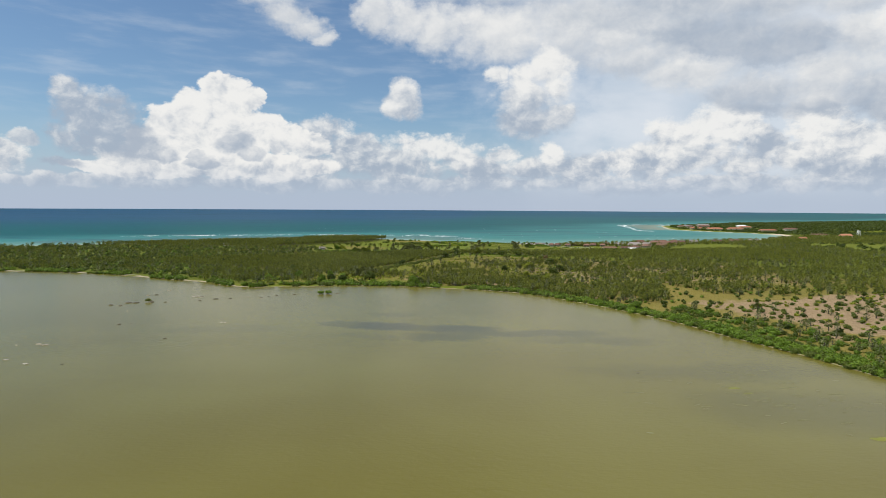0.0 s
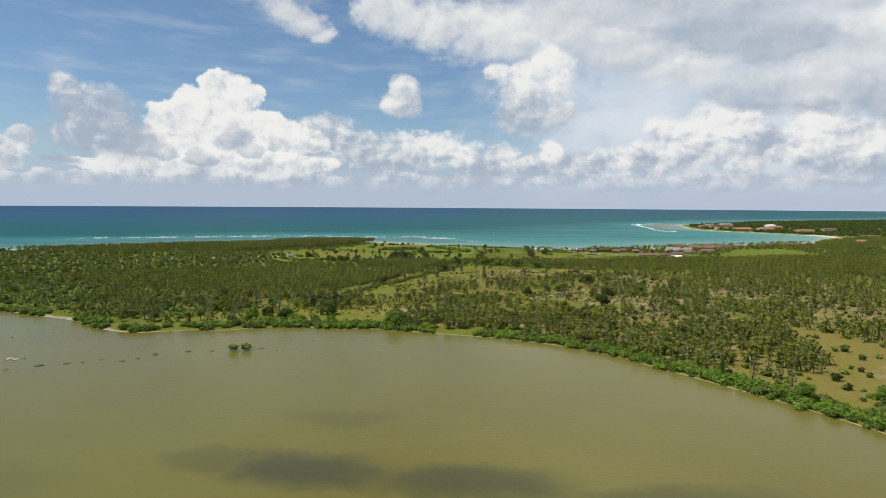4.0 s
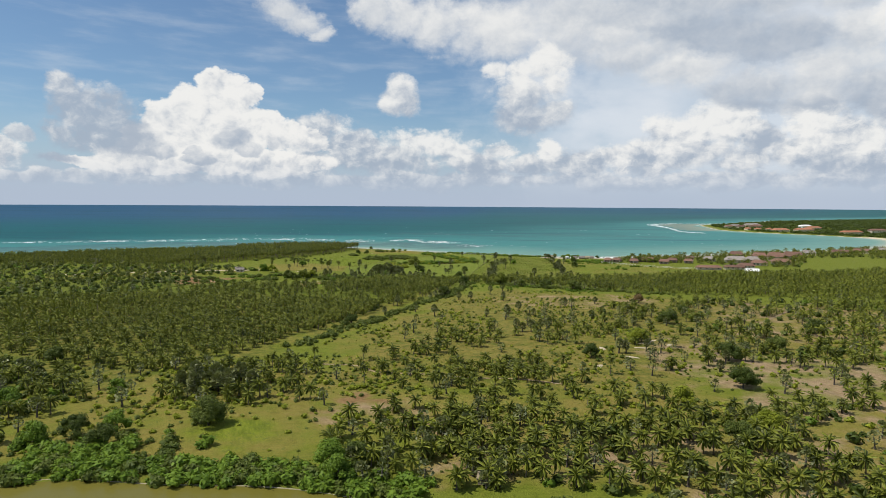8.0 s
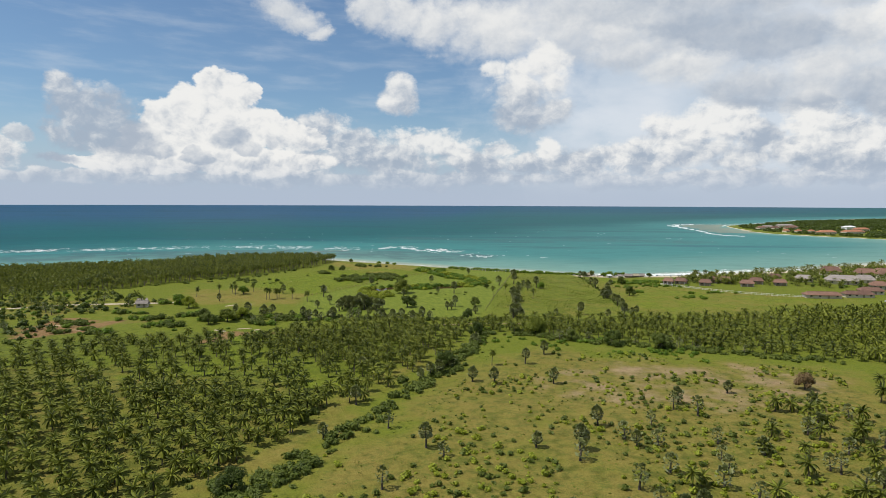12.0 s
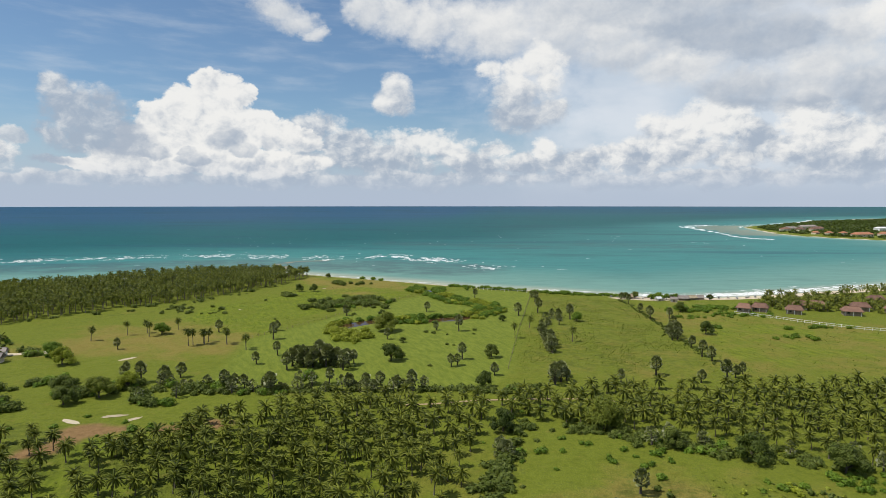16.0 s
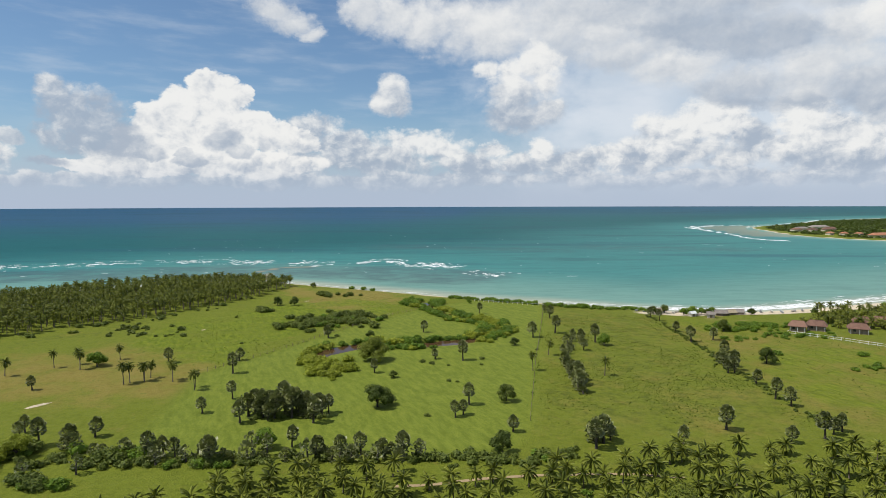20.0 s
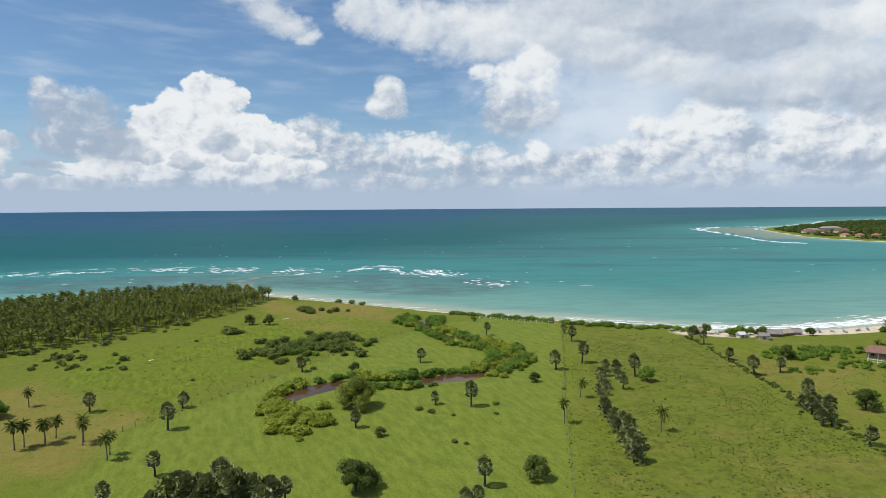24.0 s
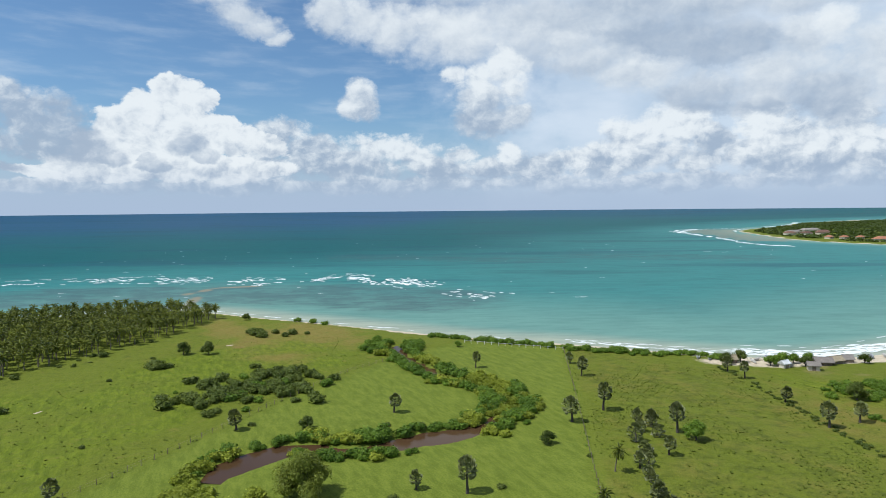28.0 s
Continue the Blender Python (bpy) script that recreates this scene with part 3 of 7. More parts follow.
# ---- the plan ----
COAST = [(-2600, -1500), (-900, -250), (-520, 20), (-400, 100), (-300, 175), (-215, 225), (-160, 262), (-118, 274), (-95, 267), (-65, 249), (-38, 234), (-12, 219), (20, 200), (45, 187), (70, 178), (90, 168), (125, 153), (150, 149), (190, 160), (228, 175), (290, 200), (370, 248), (455, 283), (510, 315), (590, 392), (650, 480), (670, 560), (640, 645), (605, 700), (572, 760), (556, 830), (562, 910), (583, 1000), (614, 1130), (645, 1200), (695, 1265), (770, 1345), (870, 1425), (1035, 1650), (1500, 2000), (2600, 2600)]
LAND_EDGE = [*COAST, (4300, 2400), (4300, -3500), (-4300, -3500), (-4300, -1500)]
LAGOON = [(-600, -262), (-420, -268), (-321, -277), (-276, -280), (-225, -293), (-170, -320), (-134, -337), (-116, -352), (-95, -361), (-76, -355), (-60, -354), (-45, -346), (-25, -347), (0, -348), (26, -356), (50, -364), (69, -374), (87, -390), (96, -404), (109, -424), (124, -449), (136, -475), (145, -503), (156, -530), (167, -567), (182, -630), (195, -740), (190, -1000), (100, -1300), (-700, -1300), (-900, -700)]
CREEK = [(5, 176), (5, 168), (9, 155), (15, 142), (21, 129), (30, 121), (36, 111), (37, 101), (33, 92), (27, 84), (20, 80.5), (12, 77), (4, 73.5), (-4, 73), (-12, 75), (-19, 71), (-24, 65), (-26, 58)]
FENCE_WEST = [(3, 153), (-11, 134), (-23, 108), (-39, 72), (-58, 34)]
FENCE_MID = [(65, 168), (54, 100), (46, 52), (37, -8)]
HEDGE_EAST = [(107, 135), (107, 104), (107, 71), (105, 38), (104, 3), (104, -12)]
HEDGE_WEST = [(-30, -240), (-22, -226), (-12, -200), (2, -165), (12, -135), (22, -108), (32, -75), (37, -52)]

coast_line = curve_through(COAST, 12)
shore_line = curve_through(LAGOON, 8)
creek_line = curve_through(CREEK, 2)


def spaced(*runs):
    """Grid lines: runs of (from, to, step)."""
    return np.unique(np.round(np.concatenate([np.arange(a, b + 0.01, s) for a, b, s in runs]), 2))


def soft(d, a, b):
    t = np.clip((d - a) / (b - a), 0, 1)
    return t * t * (3 - 2 * t)


BARE = [([(120, -200), (180, -250), (172, -330), (300, -330), (300, -180), (160, -120)], 0.42), ([(10, -335), (60, -352), (128, -432), (170, -330), (155, -290), (60, -316)], 0.4), ([(95, -215), (112, -240), (178, -250), (172, -330), (150, -290), (92, -292), (84, -240)], 0.52), ([(-20, -300), (0, -308), (12, -300), (4, -292), (-16, -292)], 0.55), ([(37, -127), (53, -117), (76, -92), (105, -100), (138, -113), (115, -151), (77, -153), (55, -143)], 0.42), ([(160, -410), (298, -361), (260, -464), (215, -540), (194, -500), (174, -452)], 0.75)]
BARE += [([(93, -280), (150, -268), (135, -318), (100, -304)], 0.5), ([(-10, -318), (-28, -300), (11, -296), (48, -320), (30, -335)], 0.45), ([(90, -250), (125, -262), (128, -225), (100, -200), (84, -225)], 0.36), ([(112, 146), (150, 140), (150, 131), (122, 131)], 0.55), ([(20, -345), (60, -358), (90, -385), (110, -360), (70, -320)], 0.33)]
RED = [([(-151.9, -63.2), (-138.5, -45.3), (-123.4, -25.2), (-112.0, -44.0), (-120.0, -70.2), (-138.7, -76.5)], 0.85), ([(-20.8, -295.1), (0.7, -292.1), (19.0, -300.4), (18.9, -310.1), (0.5, -306.9), (-15.0, -305.0)], 0.75), ([(-53.8, -60.2), (-50.2, -48.8), (-39.9, -48.6), (-35.8, -61.5)], 0.8), ([(-65.0, -75.9), (-63.9, -67.8), (-56.5, -70.5), (-57.8, -77.0)], 0.7), ([(-146, -66), (-118, -54), (-116, -32), (-150, -38)], 0.8), ([(-75, -62), (-52, -58), (-40, -72), (-70, -76)], 0.75), ([(-8, -312), (-24, -302), (4, -299), (26, -310)], 0.45), ([(-56, 172), (-66, 190), (-56, 194), (-50, 180)], 0.5)]
DRY = [([(-131, 52), (-102, 68), (-69, 60), (-43, 14), (-74, 4), (-118, 10)], 0.7), ([(-80, 238), (-10, 208), (-18, 150), (-45, 150), (-75, 200)], 0.8), ([(65, 172), (46, 52), (37, -12), (104, -14), (107, 132)], 0.26), ([(107, 132), (104, -12), (150, -14), (240, 40), (170, 84)], 0.55), ([(-20, -290), (90, -290), (135, -215), (140, -110), (60, -85), (30, -95), (5, -165)], 0.8)]
DRY += [([(-110, -345), (-60, -300), (-60, -276), (-10, -262), (30, -300), (-5, -345)], 0.6), ([(10, -335), (60, -352), (128, -432), (170, -330), (155, -290), (60, -316), (20, -300)], 0.85), ([(112, -235), (160, -255), (172, -330), (190, -380), (300, -330), (300, -150), (140, -120)], 0.85), ([(150, -480), (110, -400), (180, -330), (420, -250), (900, -300), (900, -800), (200, -800), (182, -640)], 0.95), ([(-97, -264), (-64, -276), (-30, -240), (-10, -198), (12, -135), (-20, -118), (-130, -112), (-240, -190)], 0.6)]
DRY += [([(-6, -340), (0, -290), (95, -286), (110, -310), (60, -322)], 0.75), ([(-150, -318), (-131, -270), (-20, -256), (10, -290), (-58, -316)], 0.6), ([(-30, -240), (-12, -200), (12, -135), (30, -80), (20, -70), (-10, -120), (-30, -200)], 0.5), ([(-260, -60), (-140, -30), (-120, 20), (-200, 20)], 0.5)]
WEEDY = [([(-160, 60), (-130, 116), (-98, 170), (-80, 220), (-72, 205), (-98, 140), (-118, 98), (-140, 62)], 0.55), ([(64, 168), (46, 50), (37, -12), (104, -14), (107, 132)], 0.5), ([(107, 132), (104, -12), (170, -14), (250, 40), (170, 100)], 0.28), ([(-20, -290), (90, -290), (135, -215), (140, -110), (60, -85), (30, -95), (5, -165)], 0.55), ([(-58, 33), (-39, 72), (-14, 128), (3, 155), (-10, 190), (-60, 150), (-90, 90)], 0.18)]
WEEDY += [([(-420, -260), (-420, -120), (-130, -40), (-70, -60), (20, -80), (-10, -170), (-30, -240), (-95, -350)], 0.68), ([(-58, -60), (-15, -38), (65, -27), (140, -24), (300, 16), (420, -120), (113, -84), (30, -50), (-2, -118)], 0.45), ([(112, -235), (172, -330), (190, -380), (420, -380), (520, -100), (300, -118), (142, -120)], 0.5), ([(60, -70), (140, -104), (130, -76), (70, -62)], 0.6)]

LUSH = [([(-10, -170), (2, -145), (22, -90), (14, -62), (-60, -64), (-110, -80), (-135, -115), (-70, -135)], 0.68), ([(-40.6, -322.8), (-21.7, -313.5), (1.0, -309.7), (15.3, -319.3), (14.7, -335.8), (-12.3, -340.4), (-31.8, -335.8)], 0.95), ([(-58, 36), (-40, 74), (-24, 110), (2, 155), (-10, 195), (-70, 190), (-98, 130), (-112, 92), (-92, 62)], 0.85), ([(107, 132), (105, -10), (150, -12), (240, 40), (170, 86), (140, 122)], 0.75), ([(-50, -30), (-64, -60), (-20, -118), (4, -118), (28, -60), (20, -40)], 0.6), ([(-30, -300), (-36, -332), (-5, -336), (2, -312)], 0.8), ([(60, -345), (80, -372), (92, -372), (76, -335)], 0.6)]

POOLS = [(-20, 68, 11.0, 2.5), (17, 80, 13.0, 2.3), (5.5, 166, 9.0, 2.0)]


def pool_swell(pts):
    """How much wider the creek lies at its pools."""
    out = np.zeros(len(pts))
    for x, y, r, k in POOLS:
        out = np.maximum(out, k * np.clip(1 - ((pts[:, 0] - x) ** 2 + (pts[:, 1] - y) ** 2) / r ** 2, 0, 1))
    return out


LAWN = [([(-58, 34), (-39, 72), (-23, 108), (3, 153), (28, 180), (64, 167), (54, 100), (46, 52), (37, -10), (30, -28), (-50, -28)], 1.0)]


def survey(pts):
    """Height of the land, and where it is land, how far the sea and the lagoon are, and what is lagoon."""
    land = inside(np.vstack([coast_line, LAND_EDGE[len(COAST):]]), pts)
    d_sea = away(coast_line, pts)
    d_lag, wet = away(shore_line, pts, True), inside(shore_line, pts)
    wob = wobble(pts, 0.02) * 0.35 + wobble(pts, 0.006, 3.0) * 0.4
    d_creek = np.maximum(0, away(creek_line, pts) - pool_swell(pts))
    z = np.where(land, -0.1 + 0.75 * soft(d_sea, 0, 14), -0.1 - 2.4 * soft(d_sea, 0, 40))
    z = np.where(land, z + wob * soft(d_sea, 10, 60), z)
    z = np.where(land & wet, 0.05 - 1.5 * soft(d_lag, 0, 10), z)
    z = np.where(land & ~wet, np.minimum(z, 0.12 + 0.5 * soft(d_lag, 0, 6) + wob * soft(d_lag, 4, 30)), z)
    z = np.where(land & ~wet & (d_sea > 12), np.maximum(z, 0.14 + 0.3 * soft(d_lag, 0, 8)), z)
    dip = 0.62 - 0.60 * (1 - soft(d_creek, 1.5, 4.5))
    z = np.where(land, z + (dip - z) * (1 - soft(d_creek, 6, 16)), z)
    head = pts[:, 1] > 650
    z = z + np.where(land & head, 9.0 * soft(d_sea, 60, 420), 0)
    return z, land, d_sea, d_lag, wet


def ground_at(pts):
    return survey(np.asarray(pts, float))[0]


def build_ground():
    xs = spaced((-4200, -700, 250), (-700, -280, 20), (-280, 330, 3.2), (330, 1100, 14), (1100, 4200, 250))
    ys = spaced((-3400, -800, 250), (-800, -600, 20), (-600, -420, 6), (-420, 300, 3.2), (300, 1700, 14), (1700, 2700, 200))
    gx, gy = np.meshgrid(xs, ys)
    pts = np.stack([gx.ravel(), gy.ravel()], 1)
    z, land, d_sea, d_lag, wet = survey(pts)
    nx, ny = len(xs), len(ys)
    idx = np.arange(nx * ny).reshape(ny, nx)
    quads = np.stack([idx[:-1, :-1], idx[:-1, 1:], idx[1:, 1:], idx[1:, :-1]], -1).reshape(-1, 4)
    me = mesh_of("ground", np.column_stack([pts, z]), quads, LAND, True)

    bent = pts + np.stack([wobble(pts, 0.045, 11.0) * 16 + wobble(pts, 0.15, 2.0) * 5, wobble(pts, 0.045, 21.0) * 16 + wobble(pts, 0.15, 7.0) * 5], 1)

    def blend(regions, edge):
        out = np.zeros(len(pts))
        at = pts if edge < 5 else bent
        for poly, strength in regions:
            d = away(poly, at, True)
            k = np.where(inside(poly, at), 0.5 + 0.5 * soft(d, 0, edge), 0.5 - 0.5 * soft(d, 0, edge))
            out = np.maximum(out, k * strength)
        return out

    wide = 6 + 9 * soft(pts[:, 0], 80, 200) * (pts[:, 1] < 600) - 1.5 * (pts[:, 0] < 0)
    sand = (1 - soft(d_sea, wide * 0.8, wide * 1.25)) * land
    sand = np.maximum(sand, (1 - soft(d_sea, 0, 90)) * (~land))
    sand = np.maximum(sand, blend([([(103, 147), (150, 143), (168, 141), (150, 137), (124, 133.5), (106, 139)], 0.9)], 4) * land)
    muddy = (1 - soft(d_lag, 0.5, 2.2)) * (~wet) * (0.35 + 0.27 * (pts[:, 0] < -80))
    for name, value in (("bare", np.maximum(blend(BARE, 9), muddy)), ("red", blend(RED, 6)), ("dry", blend(DRY, 10)), ("weedy", blend(WEEDY, 10)), ("lawn", blend(LAWN, 2.5)), ("lush", blend(LUSH, 14)), ("sand", sand)):
        me.attributes.new(name, "FLOAT", "POINT").data.foreach_set("value", value.astype(np.float32))
    tagged(new("ground", me), "flat green grassland with dry patches and bare earth", "ground", kind="structure")


build_ground()


def build_sea():
    mid = np.array((0.0, -350.0))
    radii = np.concatenate([[0.5], np.arange(120, 900, 5.0), np.geomspace(905, 3600, 60), [3800, 4000, 4150, 4300, 4400]])
    n_ang = 540
    ang = np.linspace(0, 2 * np.pi, n_ang, endpoint=False)
    r, a = np.meshgrid(radii, ang, indexing="ij")
    pts = np.stack([mid[0] + r.ravel() * np.sin(a.ravel()), mid[1] + r.ravel() * np.cos(a.ravel())], 1)
    # the far rim lifts to where the true horizon stands
    z = 29.5 * np.clip((r.ravel() - 3500) / 900, 0, 1) ** 1.3
    idx = np.arange(len(radii) * n_ang).reshape(len(radii), n_ang)
    nxt = np.roll(idx, -1, 1)
    quads = np.stack([idx[:-1], idx[1:], nxt[1:], nxt[:-1]], -1).reshape(-1, 4)
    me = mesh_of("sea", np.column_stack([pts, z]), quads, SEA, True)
    # the bottom falls away faster round the headland than along the bay
    d = away(coast_line[coast_line[:, 1] < 600], pts)
    d = np.minimum(d, 15 + 2.4 * away(coast_line[coast_line[:, 1] > 580], pts))
    # outside the western reef the colour is deepened, also painting cloud shade there
    d = d * (1 + 1.1 * soft(-pts[:, 0], -260, 260) * soft(d, 110, 260))
    reef_a = [(-520, 130), (-330, 290), (-215, 330), (-120, 330), (-40, 330), (15, 300)]
    reef = 0.95 * (1 - soft(away(reef_a, pts), 18, 75)) * (1 - 0.9 * (1 - soft(d, 8, 30)))
    # two dark patches further out paint cloud shade through the same mask
    reef = np.maximum(reef, 0.6 * (1 - soft(away([(330, 560), (190, 600)], pts), 20, 90)))
    reef = np.maximum(reef, 0.6 * (1 - soft(away([(-60, 620), (120, 560)], pts), 15, 80)))
    bar = 1 - soft(away([(-112, 275), (-113, 300), (-128, 338), (-120, 366), (-95, 372)], pts), 1.2, 5.5)
    tip = np.array([(520, 1190), (495, 1010), (470, 830), (560, 820), (600, 1120), (700, 1280), (600, 1290)], float)
    bar = np.maximum(bar, 0.6 * inside(tip, pts))
    for name, value in (("shore", d), ("reef", reef), ("bar", bar)):
        me.attributes.new(name, "FLOAT", "POINT").data.foreach_set("value", value.astype(np.float32))
    tagged(new("sea", me), "turquoise sea turning deep blue towards the horizon", "sea", kind="structure")


build_sea()


def sheet(name, outline, z, mat, label, category):
    """A level sheet inside an outline."""
    bm = bmesh.new()
    bm.faces.new([bm.verts.new((x, y, z)) for x, y in outline])
    bmesh.ops.triangulate(bm, faces=bm.faces[:])
    ob = part(name, bm, mat, None)
    return tagged(ob, label, category, kind="structure")


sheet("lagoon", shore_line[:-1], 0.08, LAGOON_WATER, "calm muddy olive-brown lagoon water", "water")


def ribbon(name, line, half, z, mat, label, category, step=2.0, waver=0.25):
    """A band of uneven width along a line."""
    c = curve_through(line, step)
    t = np.gradient(c, axis=0)
    t /= np.hypot(*t.T)[:, None]
    side = np.stack([-t[:, 1], t[:, 0]], 1)
    w = half * (1 + waver * np.array([noise.noise((x * 0.15, y * 0.15, 5)) for x, y in c]))
    swell = pool_swell(c)
    w2 = half * (1 + waver * np.array([noise.noise((x * 0.15, y * 0.15, 9)) for x, y in c]))
    v = np.vstack([np.column_stack([c + side * (w + swell)[:, None], np.full(len(c), z)]), np.column_stack([c - side * (w2 + swell)[:, None], np.full(len(c), z)])])
    n = len(c)
    f = [(i, n + i, n + i + 1, i + 1) for i in range(n - 1)]
    return tagged(new(name, mesh_of(name, v, f, mat)), label, category, kind="structure")


ribbon("creek", CREEK, 2.6, 0.16, CREEK_WATER, "narrow winding creek of still brown water", "creek")


# ---- plants: shapes ----
def tube(line, radii, sides):
    """Points and triangles of a round limb along a line."""
    line = np.asarray(line, float)
    v, f = [], []
    for i, (p, r) in enumerate(zip(line, radii)):
        for k in range(sides):
            a = 2 * math.pi * k / sides
            v.append((p[0] + r * math.cos(a), p[1] + r * math.sin(a), p[2]))
    for i in range(len(line) - 1):
        for k in range(sides):
            a, b = i * sides + k, i * sides + (k + 1) % sides
            f += [(a, b, b + sides), (a, b + sides, a + sides)]
    return np.array(v), np.array(f)


def coconut_shape(seed, height, fronds, leaflets, sides=6, reach=2.4, breadth=0.20):
    """A leaning trunk and a crown of arching feathered fronds."""
    r = np.random.default_rng(seed)
    lean, la = r.uniform(0.02, 0.16) * height, r.uniform(0, 6.28)
    s = np.linspace(0, 1, 6 if sides > 4 else 3)
    line = np.stack([lean * np.cos(la) * s ** 1.7, lean * np.sin(la) * s ** 1.7, height * s], 1)
    trunk = tube(line, 0.12 - 0.04 * s + 0.06 * (s == 0), sides)
    top = line[-1]
    v, f = [], []
    for i in range(fronds):
        az = i * 2.399963 + r.uniform(-0.2, 0.2)
        e0 = math.radians(82 - 118 * (i / (fronds - 1)) ** 0.9 + r.uniform(-9, 9))
        length, bend = reach * r.uniform(0.88, 1.14), math.radians(r.uniform(60, 105))
        n = leaflets + 1
        out = np.array((math.cos(az), math.sin(az), 0))
        side = np.array((-math.sin(az), math.cos(az), 0))
        p, rib = top.copy(), [top.copy()]
        for j in range(n):
            a = e0 - bend * (j / n) ** 1.2
            p = p + (out * math.cos(a) + np.array((0, 0, math.sin(a)))) * length / n
            rib.append(p.copy())
        k = len(v)
        v += rib
        for sign in (-1, 1):
            tips = []
            for j in range(n):
                w = breadth * reach * math.sin(math.pi * (0.16 + 0.80 * j / n)) * r.uniform(0.7, 1.25)
                fwd = rib[j + 1] - rib[j]
                tips.append(len(v))
                v.append(rib[j] + sign * side * w * 0.8 - np.array((0, 0, w * 0.62)) + fwd * r.uniform(0.5, 1.1))
            for j in range(n):
                f.append((k + j, k + j + 1, tips[j]))
                if j + 1 < n:
                    f.append((k + j + 1, tips[j + 1], tips[j]))
    return trunk, (np.array(v), np.array(f))


def palmyra_shape(seed, height, leaves, blades=6, sides=6):
    """A stout dark trunk under a ball of stiff fans."""
    r = np.random.default_rng(seed)
    s = np.linspace(0, 1, 4)
    line = np.stack([0.25 * s ** 2 * math.cos(seed), 0.25 * s ** 2 * math.sin(seed), height * s], 1)
    trunk = tube(line, 0.19 - 0.05 * s + 0.06 * (s == 0), sides)
    crest = line[-1]
    v, f = [], []
    for i in range(leaves):
        top = crest + np.array((0, 0, 0.25 - 0.5 * i / leaves))
        az = i * 2.399963 + r.uniform(-0.25, 0.25)
        el = math.radians(86 - 136 * (i / (leaves - 1)) ** 0.85 + r.uniform(-10, 10))
        out = np.array((math.cos(az) * math.cos(el), math.sin(az) * math.cos(el), math.sin(el)))
        side = np.array((-math.sin(az), math.cos(az), 0))
        up = np.cross(out, side)
        spin = r.uniform(-0.9, 0.9)
        across = side * math.cos(spin) + up * math.sin(spin)
        normal = np.cross(out, across)
        stem, rad = r.uniform(0.7, 1.12), r.uniform(0.34, 0.52)
        heart = top + out * stem
        v.append(heart)
        k = len(v)
        for j in range(blades + 1):
            a = math.radians(-95 + 190 * j / blades)
            fold = 0.12 if j % 2 else -0.05
            droop = -0.10 * (1 - math.cos(a))
            v.append(heart + (out * math.cos(a) + across * math.sin(a)) * rad * (1.0 if j % 2 else 0.86) + normal * fold + np.array((0, 0, droop)))
        f += [(k - 1, k + j, k + j + 1) for j in range(blades)]
        v += [top, top + across * 0.05, heart]
        f.append((len(v) - 3, len(v) - 2, len(v) - 1))
    return trunk, (np.array(v), np.array(f))


def core_ball(x, y, z, rx, ry, rz, seed, n=6, m=3):
    """A lumpy inner mass that closes a crown behind its leaves."""
    v, f = [(x, y, z + rz)], []
    for j in range(1, m + 1):
        th = 2.5 * j / m
        for i in range(n):
            a = 2 * math.pi * (i + 0.5 * (j % 2)) / n
            k = 1 + 0.16 * math.sin(3 * a + seed + 2 * j)
            v.append((x + rx * k * math.sin(th) * math.cos(a), y + ry * k * math.sin(th) * math.sin(a), z + rz * k * math.cos(th)))
    f += [(0, 1 + i, 1 + (i + 1) % n) for i in range(n)]
    for j in range(m - 1):
        for i in range(n):
            a, b = 1 + j * n + i, 1 + j * n + (i + 1) % n
            f += [(a, a + n, b), (b, a + n, b + n)]
    return np.array(v), np.array(f)


def leaf_cloud(seed, lobes, count, leaf, shell=0.58, core=0.66):
    """A crown of small leaves on the outside of overlapping lobes (x, y, z, rx, ry, rz)."""
    r = np.random.default_rng(seed)
    lobes = np.asarray(lobes, float)
    area = lobes[:, 3] * lobes[:, 4] + lobes[:, 3] * lobes[:, 5]
    which = r.choice(len(lobes), count, p=area / area.sum())
    d = r.normal(size=(count, 3))
    d /= np.linalg.norm(d, axis=1)[:, None]
    d[:, 2] = np.where(d[:, 2] < -0.35, -d[:, 2], d[:, 2])
    depth = 1.03 - (1 - shell) * r.random(count) ** 1.6
    bumps = 1 + 0.13 * np.sin(5 * d[:, 0] + which) * np.sin(6 * d[:, 1] + 2 * which)
    c = lobes[which, :3] + d * lobes[which, 3:] * (depth * bumps)[:, None]
    nrm = d + np.array((0, 0, 0.45)) + r.normal(scale=0.55, size=(count, 3))
    nrm /= np.linalg.norm(nrm, axis=1)[:, None]
    a = np.cross(nrm, r.normal(size=(count, 3)))
    a /= np.linalg.norm(a, axis=1)[:, None]
    b = np.cross(nrm, a)
    k = leaf * r.uniform(0.6, 1.25, (count, 1))
    v = np.stack([c - a * k, c + b * k * 0.55, c + a * k, c - b * k * 0.55], 1).reshape(-1, 3)
    i = np.arange(count)[:, None] * 4
    f = np.concatenate([np.hstack([i, i + 1, i + 2]), np.hstack([i, i + 2, i + 3])])
    return join([(v, f)] + [core_ball(*q[:3], *(q[3:] * core), k) for k, q in enumerate(lobes)])


